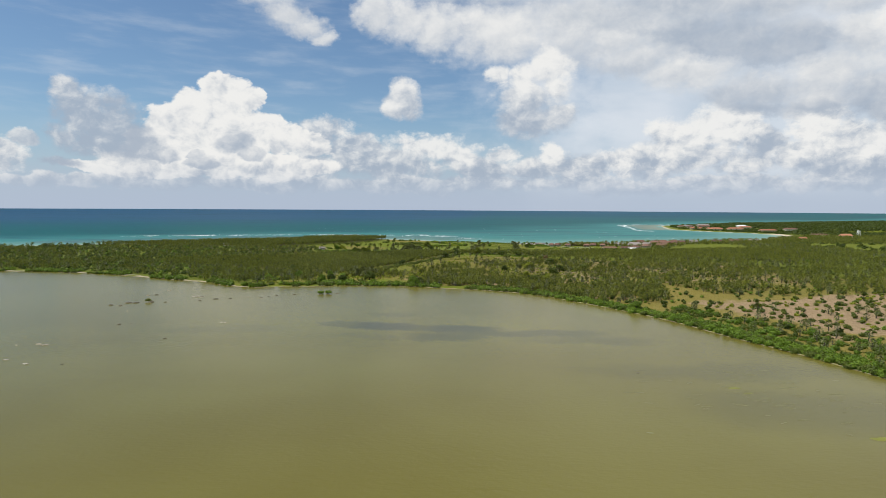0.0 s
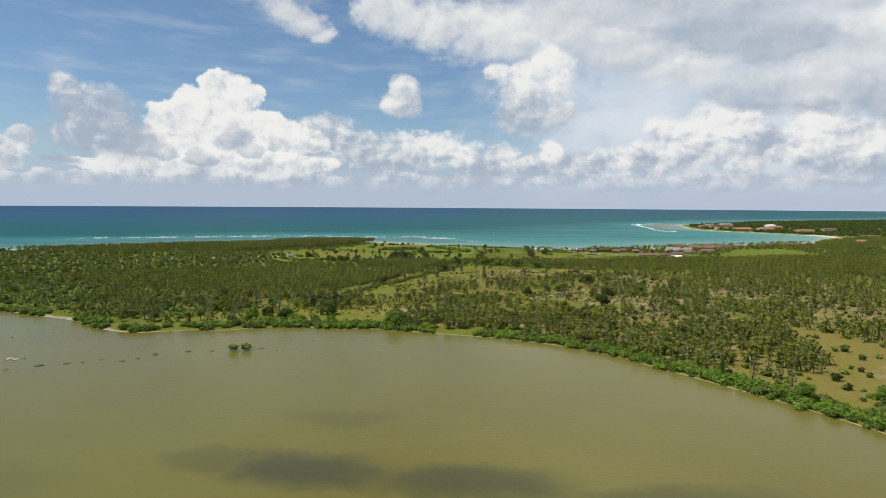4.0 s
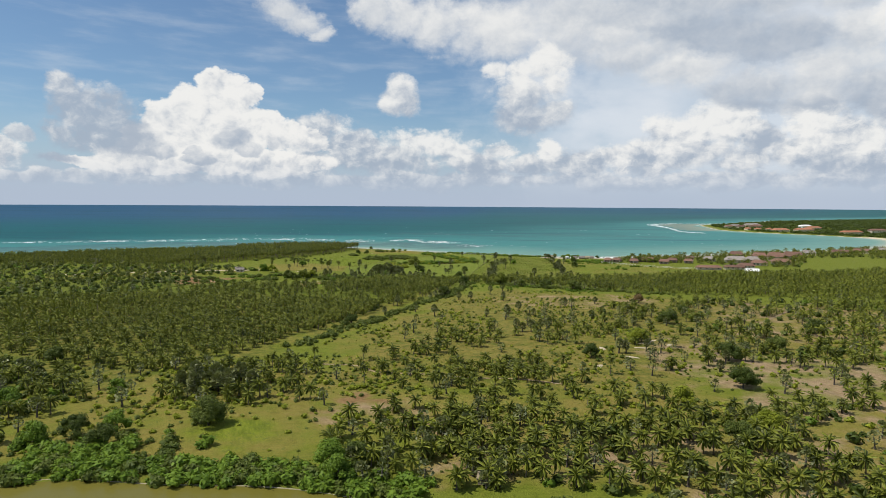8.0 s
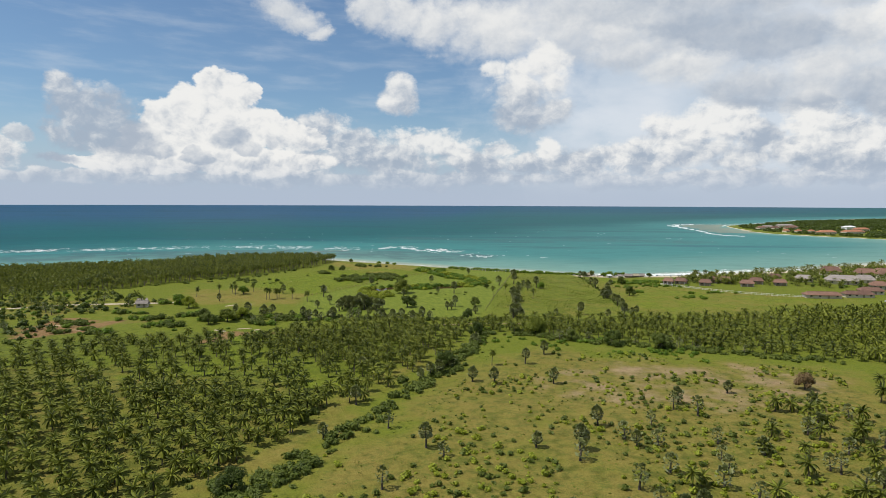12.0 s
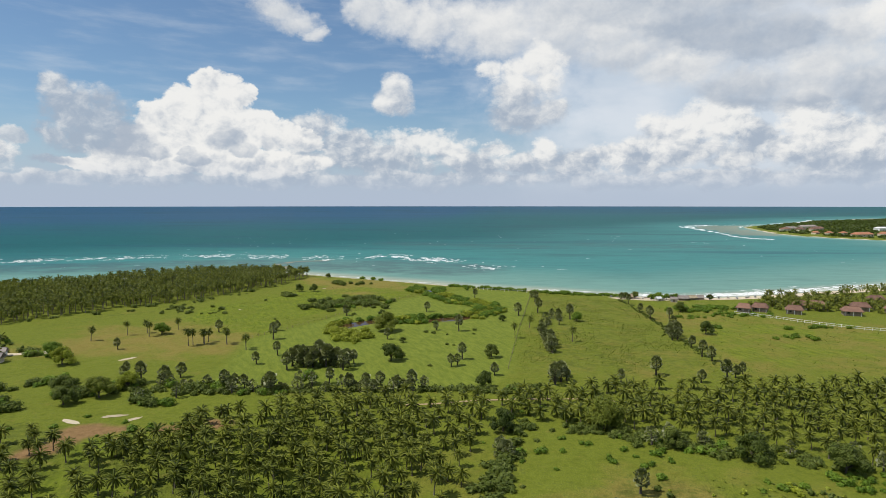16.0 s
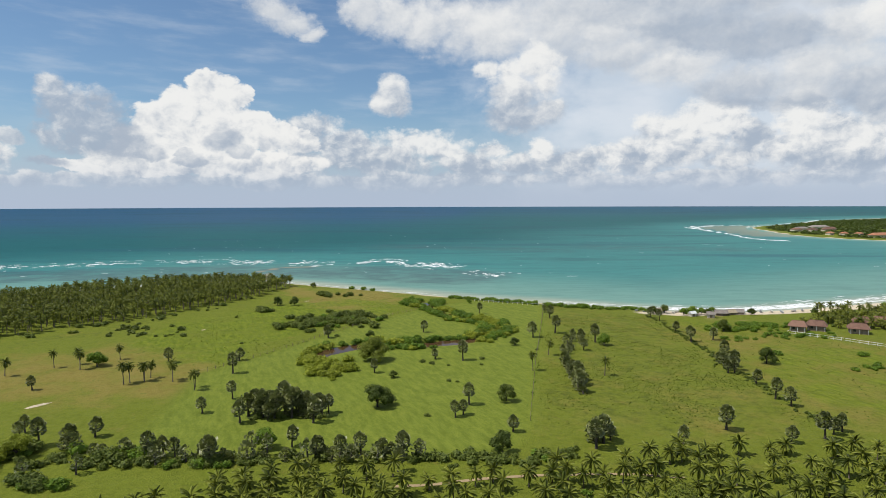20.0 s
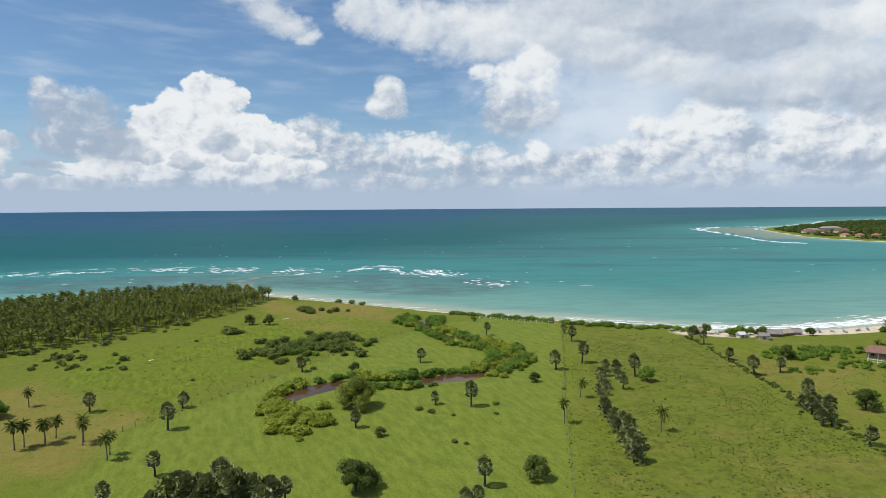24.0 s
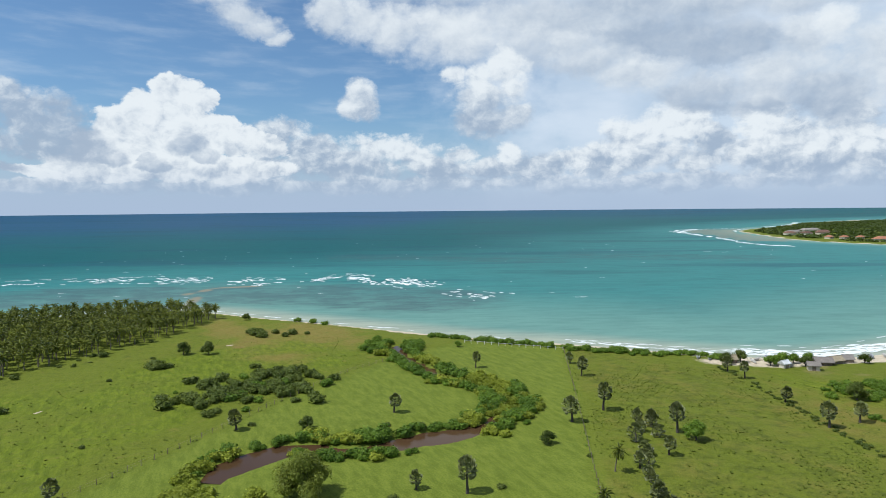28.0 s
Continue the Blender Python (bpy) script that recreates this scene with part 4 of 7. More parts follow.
def broad_shape(seed, height, spread, lobes, count, leaf):
    """A forked trunk and an uneven crown."""
    r = np.random.default_rng(seed)
    fork = height * 0.2
    limbs = [tube([(0, 0, 0), (0.05, 0.03, fork * 0.5), (0, 0.05, fork)], (0.045 * height, 0.036 * height, 0.032 * height), 7)]
    balls = []
    for i in range(lobes):
        a, q = i * 2.399963 + r.uniform(-0.3, 0.3), math.sqrt((i + 0.5) / lobes)
        x, y = spread * (0.62 * q * math.cos(a) + r.uniform(-0.16, 0.16)), spread * (0.62 * q * math.sin(a) + r.uniform(-0.16, 0.16))
        z = height * (0.74 - 0.44 * q ** 2.4) + r.uniform(-0.11, 0.09) * height
        k = spread * r.uniform(0.22, 0.46)
        balls.append((x, y, z, k, k, min(k, height * 0.27)))
        limbs.append(tube([(0, 0, fork * 0.95), (x * 0.45, y * 0.45, fork + (z - fork) * 0.55), (x * 0.9, y * 0.9, z)], (0.024 * height, 0.015 * height, 0.006 * height), 5))
    return join(limbs), leaf_cloud(seed + 1, balls, count, leaf)


def bush_shape(seed, count=340, leaf=0.135, flatness=0.85, lobes=5):
    r = np.random.default_rng(seed)
    balls = [(r.uniform(-0.5, 0.5), r.uniform(-0.5, 0.5), r.uniform(0.25, 0.55) * flatness, r.uniform(0.45, 0.7), r.uniform(0.45, 0.7), r.uniform(0.4, 0.6) * flatness) for _ in range(lobes)]
    return leaf_cloud(seed + 3, balls, count, leaf, 0.62, 0.72)


def tuft_shape(seed):
    r = np.random.default_rng(seed)
    v, f = [], []
    for i in range(7):
        a, k = r.uniform(0, 6.28), r.uniform(0.5, 1.0)
        w = 0.28
        v += [(w * math.sin(a), -w * math.cos(a), 0), (-w * math.sin(a), w * math.cos(a), 0), (k * 0.75 * math.cos(a), k * 0.75 * math.sin(a), k * 0.55)]
        f.append((3 * i, 3 * i + 1, 3 * i + 2))
    return np.array(v), np.array(f)


# ---- where plants grow ----
def rows_in(poly, step, turn=0.0, jitter=0.25, keep=1.0):
    """Planting spots on a turned grid inside an outline."""
    p = np.asarray(poly, float)
    c, s = math.cos(turn), math.sin(turn)
    mid = p.mean(0)
    reach = np.abs(p - mid).max() * 1.5
    g = np.arange(-reach, reach, step)
    gx, gy = np.meshgrid(g, g)
    q = np.stack([gx.ravel(), gy.ravel()], 1) + RNG.uniform(-jitter, jitter, (gx.size, 2)) * step
    q = q @ np.array([[c, s], [-s, c]]) + mid
    q = q[inside(p, q)]
    return q[RNG.random(len(q)) < keep]


def along(line, step, spread, keep=1.0):
    c = curve_through(line, step)
    c = c + RNG.normal(scale=spread, size=c.shape)
    return c[RNG.random(len(c)) < keep]


def dry_land(q, sea=9.0, lag=3.0):
    """Leaves out spots in water, on the beach and in the creek."""
    full = np.vstack([coast_line, LAND_EDGE[len(COAST):]])
    ok = inside(full, q) & (away(coast_line, q) > sea)
    ok &= ~inside(shore_line, q) & (away(shore_line, q, True) > lag) & (away(creek_line, q) > 2.5)
    return q[ok]


GROVE_COAST = [(-79, 243), (-88, 201), (-100, 171), (-115, 138), (-130, 117), (-145, 101), (-162, 80), (-178, 50), (-230, 40), (-420, 55), (-470, 60), (-400, 95), (-300, 170), (-215, 220), (-160, 258), (-118, 268)]
GROVE_WEST = [(-64, -276), (-42, -244), (-27, -212), (-17, -184), (-6, -150), (-60, -140), (-130, -120), (-200, -155), (-240, -190), (-170, -225), (-97, -264)]
GROVE_WEST_THIN = [(-10, -170), (2, -145), (22, -90), (14, -62), (-60, -64), (-110, -80), (-135, -115), (-70, -135)]
GROVE_BAND = [(-58, -60), (-30, -48), (-15, -38), (5, -36), (20, -42), (34, -38), (53, -33), (65, -27), (87, -27), (140, -24), (200, -4), (300, 16), (420, 50), (420, -120), (250, -112), (135, -95), (113, -84), (86, -73), (62, -65), (45, -57), (30, -50), (22, -82), (-2, -118), (-60, -70)]
GROVE_SHORE = [(10, -335), (32, -342), (60, -352), (85, -376), (110, -408), (128, -432), (155, -400), (170, -330), (155, -290), (125, -300), (95, -305), (60, -316), (30, -306)]
GROVE_MID = [(-12, -290), (30, -300), (92, -292), (112, -205), (62, -190), (24, -215)]
GROVE_EAST = [(112, -235), (160, -255), (172, -330), (190, -380), (420, -380), (520, -100), (520, 190), (420, 170), (420, 60), (300, -118), (142, -120), (112, -185)]
GROVE_LAGOON = [(-62, -302), (-97, -268), (-170, -228), (-240, -192), (-420, -200), (-420, -262), (-330, -262), (-230, -280), (-140, -322), (-92, -338)]
SHORE_STRIP = [(-131, -276), (-68, -266), (-20, -258), (8, -285), (-4, -303), (-34, -306), (-50, -320), (-66, -340), (-104, -346), (-150, -322)]
GAP_MID = [(0, -312), (20, -300), (45, -292), (95, -290), (98, -306), (60, -318), (30, -308), (8, -332)]
SANDY_GAP = [(95, -205), (112, -235), (178, -248), (172, -330), (155, -290), (125, -300), (92, -292), (84, -235)]
SCRUB_WEST = [(-240, -190), (-150, -118), (-128, -70), (-150, -30), (-120, 10), (-165, 45), (-240, 38), (-420, 50), (-520, 0), (-600, -150), (-420, -200)]
RESORT = [(165, 104), (190, 148), (290, 188), (370, 232), (520, 300), (600, 384), (690, 470), (900, 480), (900, 200), (520, 200), (360, 160), (300, 60), (250, 85), (200, 100)]
HEADLAND = [(590, 930), (640, 1130), (770, 1310), (1035, 1610), (1500, 1900), (1900, 1900), (1900, 500), (900, 460), (700, 560), (640, 700), (600, 780)]

dense = np.vstack([rows_in(GROVE_COAST, 4.35, 0.5, 0.3), rows_in(GROVE_WEST, 4.35, 0.62, 0.22, 0.95), rows_in(GROVE_WEST_THIN, 4.9, 0.62, 0.3, 0.74), rows_in(GROVE_BAND, 4.4, 0.35, 0.22, 0.88)])
loose_palms = np.vstack([rows_in(GROVE_SHORE, 4.3, 0.2, 0.5, 0.88), rows_in(GROVE_MID, 5.8, 0.4, 0.5, 0.6), rows_in(GROVE_EAST, 5.6, 0.3, 0.5, 0.62), rows_in(GROVE_LAGOON, 5.4, 0.1, 0.5, 0.45), rows_in([(-62, -300), (-60, -278), (-30, -262), (-5, -295), (-30, -300)], 5.5, 0.1, 0.5, 0.6), rows_in(GAP_MID, 5.4, 0.1, 0.5, 0.5), rows_in(SHORE_STRIP, 5.2, 0.1, 0.5, 0.55), rows_in(SANDY_GAP, 5.4, 0.1, 0.5, 0.5), rows_in(SCRUB_WEST, 9, 0.1, 0.5, 0.6), rows_in(RESORT, 6.0, 0.3, 0.5, 0.6), rows_in([(158, 110), (172, 120), (200, 142), (235, 124), (232, 104), (200, 100), (172, 104)], 3.8, 0.3, 0.5, 0.75), rows_in([(95, -205), (140, -120), (112, -128), (82, -185)], 6.0, 0.3, 0.5, 0.6), rows_in([(35, -278), (20, -290), (30, -262), (48, -265), (55, -285)], 4.5, 0.1, 0.4)])
loose_palms = loose_palms[(wobble(loose_palms, 0.03, 5.0) < 0.16) | inside(RESORT, loose_palms)]
OPEN_YARD = [(-87.2, -44.7), (-43.1, -44.0), (-40.0, -60.0), (-47.5, -70.6), (-67.7, -72.0)]
OPEN_FIELD = [(52.8, -262.6), (91.0, -203.2), (122.0, -217.5), (95.4, -279.1), (72.7, -302.3), (57.5, -286.3)]
SHORE_CORNER = [(-3.4, -324.6), (25.4, -308.6), (41.6, -327.4), (39.6, -350.1), (7.7, -345.1)]
coco = dry_land(np.vstack([dense, loose_palms, rows_in(SHORE_CORNER, 4.6, 0.2, 0.5, 0.75)]))
coco = coco[~inside(OPEN_YARD, coco)]
coco = coco[~(inside(OPEN_FIELD, coco) & (RNG.random(len(coco)) < 0.8))]
COCO_SINGLE = [(-70.2, 25.1), (-70.5, 29.5), (-62, 25), (-52.4, 16.9), (50.9, 57.9), (43.2, 37.5), (63.9, 32.5), (-115.2, 31.1), (-106.5, 41), (-97.1, 39), (-91.2, 51.9), (-74.9, 22.3), (-74, 24.1), (-71.3, 27), (-62.9, 27), (-53.3, 19.6), (-100.8, 45.4), (-6.1, -119.3), (35.2, -107), (-27.3, -267), (-18.5, -273.1), (-16.1, -259.5), (-1.2, -257.1), (3.2, -284.7), (73.1, -271)]

# ---- palms that stand near the flight, one by one ----
COCO_NEAR = [coconut_shape(20 + i, h, 34, 8, 6, 1.9, 0.125) for i, h in enumerate((3.0, 3.6, 2.5, 3.3))]
PALMYRA_NEAR = [palmyra_shape(40 + i, h, 88, 5) for i, h in enumerate((2.7, 3.3, 2.3, 2.9))]


def palm_models(shapes, name, trunk_mat, leaf_mat):
    out = []
    for trunk, crown in shapes:
        out.append((mesh_of(name + "_trunk", *trunk, trunk_mat, True), mesh_of(name + "_crown", *crown, leaf_mat)))
    return out


def plant_palms(spots, models, name, label, category, group, lo, hi):
    heights = ground_at(spots)
    for i, (x, y) in enumerate(spots):
        trunk, crown = models[i % len(models)]
        ob = thing(name, label, category, group, (x, y, heights[i] - 0.08), RNG.uniform(0, 360), RNG.uniform(lo, hi))
        part("trunk", trunk, None, ob)
        part("crown", crown, None, ob)


near_box = (coco[:, 0] > -75) & (coco[:, 0] < 110) & (coco[:, 1] > -120) & (coco[:, 1] < -20)
near_rank = np.where(near_box)[0][:255]
rest = np.setdiff1d(np.arange(len(coco)), near_rank)
models = palm_models(COCO_NEAR, "coconut", TRUNK, COCO_LEAF)
tall_models = palm_models([coconut_shape(30 + i, h, 32, 6, 6, 1.65, 0.13) for i, h in enumerate((4.1, 3.7, 4.6))], "coconut", TRUNK, COCO_LEAF)
plant_palms(coco[near_rank], models, "coconut_palm", "coconut palm with thin grey trunk and drooping green fronds", "palm tree", "coconut grove", 0.85, 1.15)
plant_palms(COCO_SINGLE, tall_models, "coconut_palm", "tall lone coconut palm standing in dry meadow grass", "palm tree", "meadow coconut palms", 1.0, 1.2)

PALMYRA_A = [(-73.5, 48.2), (-47.7, 34.2), (-28.7, 85.7), (-5, 35.7), (7.1, 96), (31, 139.5), (62, 143.5), (61.7, 127.3), (49.4, 86.8), (59, 94.7), (63.8, 84.1), (66.8, 82.3), (64.3, 65.7), (71.1, 78.3), (56.1, 59.1), (53.8, 42.4), (107.1, 129.5), (108.4, 121.6), (107.4, 98.8), (106.7, 79.7), (116, 82.9), (22, 49.5), (13, 51.6), (-97.5, 16.7), (-42.9, -2), (-39.3, 9.4), (-51.1, 50.5), (-31.3, -8.9), (-30.8, -4.1), (-27.1, -4.9), (-25.1, -7.3), (-24.5, -1.9), (-21.7, -1.9), (-19.3, -3.2), (-17.5, -1.9), (-14, -8.8), (-12.9, -4), (-11.7, -1.9), (32.3, -15.1), (19.4, -5.8), (21.3, -3.8), (22.9, 4), (-60.3, -18.5), (-15.3, -23.8), (-29.4, -32.8), (8.3, -36.5)]
PALMYRA_B = [(50.9, -21.8), (48.7, -24.9), (52.8, -20.1), (68, -21.6), (80.6, -13.1), (98.9, -19.8), (102.7, -16.4), (105.6, -14.7), (103.6, 3.1), (102.6, 9.1), (104.1, 23.1), (105.9, 45.1), (103.3, 35), (107.7, 52.4), (90.8, -21.5), (-77.7, -15.9), (-76.6, -19.3), (-69.1, -24.2), (-62.1, -25.7), (-40.5, -28.6), (-37.5, -30), (-43.3, -30), (-31.8, -30), (103.5, 43.3), (101.4, 35), (104.6, 38.2), (55.7, 34.2), (54.9, 26.9), (54.1, 21.6), (53.7, 15.5), (5, -30), (0, -28), (-4, -29), (9, -31), (-9, -30)]
PALMYRA_C = [(-4.3, -172), (18.1, -176.4), (40.9, -175.7), (56.4, -162.7), (61.9, -175), (49.7, -177.2), (80.2, -145.8), (51.5, -127.7), (53.3, -92.8), (45.8, -105.5), (28.7, -126.2), (34.9, -128.3), (13.8, -125.8), (16.5, -121), (19.4, -118.4), (22.4, -113), (-4.8, -114), (-1, -148.5), (96.5, -135.9), (82, -244.7), (84.4, -244.6), (91.8, -241.7), (106.4, -266.6), (112.3, -256.2), (121.1, -239.6), (50.9, -210.2), (53.4, -210.1), (56.8, -210), (60.8, -206.5), (64.2, -206.3), (100.1, -194.1), (-43.6, -293.5), (-39.7, -293.4), (-36.4, -292.1), (-32.8, -293.1), (-37, -289), (-30, -296), (151.6, -447), (185, -440), (95, -313.7)]
fans = palm_models(PALMYRA_NEAR, "palmyra", DARK_TRUNK, PALMYRA_LEAF)
for spots, most in ((PALMYRA_A, 1.5), (PALMYRA_B, 1.5), (PALMYRA_C, 1.2)):
    plant_palms(spots, fans, "palmyra_palm", "palmyra palm with stout dark trunk and round fan-leaf crown", "palm tree", "palmyra palms", 0.9, most)
plant_palms([(-25.5, -3), (-22.5, -1.5), (-27.5, -5), (-17, -3), (-29.5, -3), (-24, -5.5), (-13.5, -2.5), (-20, -5)], fans, "palmyra_palm", "tall palmyra palm in a dense meadow clump", "palm tree", "palmyra clump", 1.3, 1.65)
plant_palms([(-44, -292), (-41, -290), (-38, -293), (-35, -290), (-32, -292), (-29, -289), (-39.5, -295), (-33, -295), (-26, -291)], fans, "palmyra_palm", "tall palmyra palm in a clump near the lagoon", "palm tree", "palmyra clump", 1.25, 1.6)
YOUNG = [palmyra_shape(90 + i, h, 46) for i, h in enumerate((0.7, 1.2, 1.6))]
young_fans = palm_models(YOUNG, "palmyra", DARK_TRUNK, PALMYRA_LEAF)
young_spots = np.vstack([along([(54, 14), (54.5, 28), (54, 44)], 1.7, 0.7), along([(56, 52), (62, 72), (64, 84)], 4.0, 1.2), along([(104.5, 40), (106.5, 52)], 1.8, 0.8), RNG.normal((-22, -4), (5.5, 1.7), (9, 2)), along([(-62, -27), (-30, -31), (8, -31)], 3.0, 1.2), along([(48, -22), (53, -15)], 1.8, 0.8), along([(30, -80), (29, -70)], 2.2, 1.6), RNG.normal((-38, -293), (6, 2), (10, 2))])
plant_palms(young_spots, young_fans, "young_palmyra", "young palmyra palm with fans reaching the ground", "palm tree", "young palmyras", 0.9, 1.35)


def stuff(name, shape, mat, label, category, parent=None):
    ob = new(name, mesh_of(name, *shape, mat))
    if parent is not None:
        ob.parent = parent
        return tagged(ob, label, kind="stuff")
    return tagged(ob, label, category, kind="stuff")


# ---- the groves further off, each as one wood ----
def wood(spots, shapes, lo, hi, name, trunk_mat, leaf_mat, label):
    size, turn = RNG.uniform(lo, hi, len(spots)), RNG.uniform(0, 6.28, len(spots))
    state = RNG.bit_generator.state
    base = ground_at(spots) - 0.08
    trunks = scatter([a for a, _ in shapes], spots, size, turn, base)
    RNG.bit_generator.state = state
    crowns = scatter([b for _, b in shapes], spots, size, turn, base)
    ob = stuff(name, crowns, leaf_mat, label, "palm grove")
    stuff("trunks", trunks, trunk_mat, "thin grey palm trunks", "", ob)


COCO_FAR = [coconut_shape(60 + i, h, 24, 3, 4, 2.05, 0.165) for i, h in enumerate((2.4, 2.9, 2.0))]
near_enough = (away([(20, -340), (20, 60)], coco[rest]) < 140) | (away([(150, 105), (240, 110)], coco[rest]) < 45)
far_spots = coco[rest]
tall = inside(GROVE_COAST, far_spots)
COCO_TALL = [coconut_shape(65 + i, h, 22, 3, 4, 2.25, 0.16) for i, h in enumerate((4.6, 5.2, 4.0))]
west_end = tall & (far_spots[:, 0] < -200)
tall &= ~west_end
near_enough &= ~west_end
wood(far_spots[tall], COCO_TALL, 0.95, 1.2, "coconut_grove", TRUNK, COCO_LEAF, "tall dense coconut grove along the coast")
near_enough &= ~tall
wood(far_spots[near_enough], COCO_FAR, 0.85, 1.2, "coconut_grove", TRUNK, COCO_LEAF, "dense grove of coconut palms planted in rows")
COCO_FARTHEST = [coconut_shape(70 + i, h, 15, 1, 3, 2.5, 0.22) for i, h in enumerate((2.3, 3.0))]
wood(far_spots[~near_enough & ~tall], COCO_FARTHEST, 0.85, 1.2, "coconut_grove", TRUNK, COCO_LEAF, "distant mixed coconut grove further inland")
fan_spots = dry_land(np.vstack([rows_in(GROVE_SHORE, 9, 0.5, 0.5, 0.7), rows_in(GROVE_EAST, 11, 0.5, 0.5, 0.65), rows_in(GROVE_LAGOON, 11, 0.5, 0.5, 0.6), rows_in(SHORE_STRIP, 11, 0.5, 0.5, 0.7), rows_in(SHORE_CORNER, 6.5, 0.5, 0.5, 0.8), rows_in(SANDY_GAP, 11, 0.5, 0.5, 0.6), rows_in([(-18, -255), (30, -214), (20, -150), (-4, -175)], 11, 0.5, 0.5, 0.5), rows_in([(40, -215), (112, -205), (118, -150), (70, -150), (40, -170)], 10, 0.5, 0.5, 0.6), rows_in(SCRUB_WEST, 18, 0.5, 0.5, 0.5), rows_in(GROVE_MID, 15, 0.5, 0.5, 0.5), rows_in([(150, -440), (185, -470), (225, -560), (195, -620), (176, -560)], 8, 0.5, 0.5, 0.7), rows_in([(190, -440), (320, -400), (330, -520), (230, -540)], 15, 0.5, 0.5, 0.6), along([(-64, -42), (-30, -32), (0, -30), (30, -32)], 4, 2.0, 0.5), along([(60, -66), (90, -76), (130, -92)], 5, 2.5, 0.6)]))
wood(fan_spots, [palmyra_shape(80 + i, h, 34, 5, 5) for i, h in enumerate((2.0, 2.6))], 0.9, 1.25, "palmyra_stand", DARK_TRUNK, PALMYRA_LEAF, "scattered palmyra palms with round dark crowns")

# ---- broad-leaved trees ----
BROAD_KINDS = [broad_shape(101, 6.4, 4.4, 13, 4200, 0.21), broad_shape(102, 5.2, 3.2, 10, 2400, 0.19), broad_shape(103, 8.0, 6.0, 19, 7500, 0.22), broad_shape(104, 3.4, 2.5, 8, 1500, 0.15)]


def plant_tree(x, y, kind, size, leaf_mat, label):
    ob = thing("tree", label, "tree", "", (x, y, ground_at([(x, y)])[0] - 0.1), RNG.uniform(0, 360), size)
    wood_shape, crown = BROAD_KINDS[kind]
    part("trunk", mesh_of("trunk", *wood_shape, DARK_TRUNK, True), None, ob)
    part("crown", mesh_of("crown", *crown, leaf_mat), None, ob)


TREES = [
    (-6.5, 50.5, 2, 0.98, MANGO_LEAF, "large spreading olive-green tree beside the creek"),
    (-0.2, 2.6, 0, 0.95, DARK_LEAF, "dense dark round mango-like tree in the meadow"),
    (73.2, 73.5, 3, 1.35, BRIGHT_LEAF, "low round bright green bush-like tree in rough pasture"),
    (-70, 166, 1, 0.95, SCRUB_LEAF, "small dark tree in coastal meadow"),
    (-61.3, 166, 1, 0.95, SCRUB_LEAF, "small flat-topped tree in coastal meadow"),
    (41, 73, 3, 0.9, DARK_LEAF, "small round tree on mown grass"),
    (-12.5, 86, 3, 0.9, DARK_LEAF, "small round tree on mown grass"),
    (1.3, 30, 3, 0.7, SCRUB_LEAF, "small thin-crowned tree casting a shadow on grass"),
    (27, 171, 3, 0.75, BRIGHT_LEAF, "small tree by the coastal fence"),
    (28.9, -27, 1, 0.95, DARK_LEAF, "round dark tree at the edge of the palm belt"),
    (32.6, 7, 1, 0.95, SCRUB_LEAF, "untidy grey-green tree in the meadow"),
    (118.3, 46.5, 1, 1.1, DARK_LEAF, "dark round tree in yellow-green pasture"),
    (-94, 43, 0, 0.8, BRIGHT_LEAF, "spreading tree at the edge of dry meadow"),
    (-20.6, -25, 1, 0.95, BRIGHT_LEAF, "bright green tree behind the hedge"),
    (-104.5, -4, 0, 0.95, OLIVE_LEAF, "spreading tree near the farm yard"),
    (54.4, -60, 2, 0.9, MANGO_LEAF, "big spreading olive-green tree at the edge of the palm belt"),
    (80, -77, 0, 0.9, DARK_LEAF, "big dark tree by the field edge"),
    (95, -83, 0, 0.95, SCRUB_LEAF, "grey-green tree by the field edge"),
    (20.9, -111, 0, 0.9, DARK_LEAF, "dark tree in the hedge between fields"),
    (71.6, -251, 1, 1.0, DARK_LEAF, "round dark bush-like tree in dry scrub"),
    (-26.6, -318, 2, 0.8, SCRUB_LEAF, "wide low dull green tree on the lagoon bank"),
]
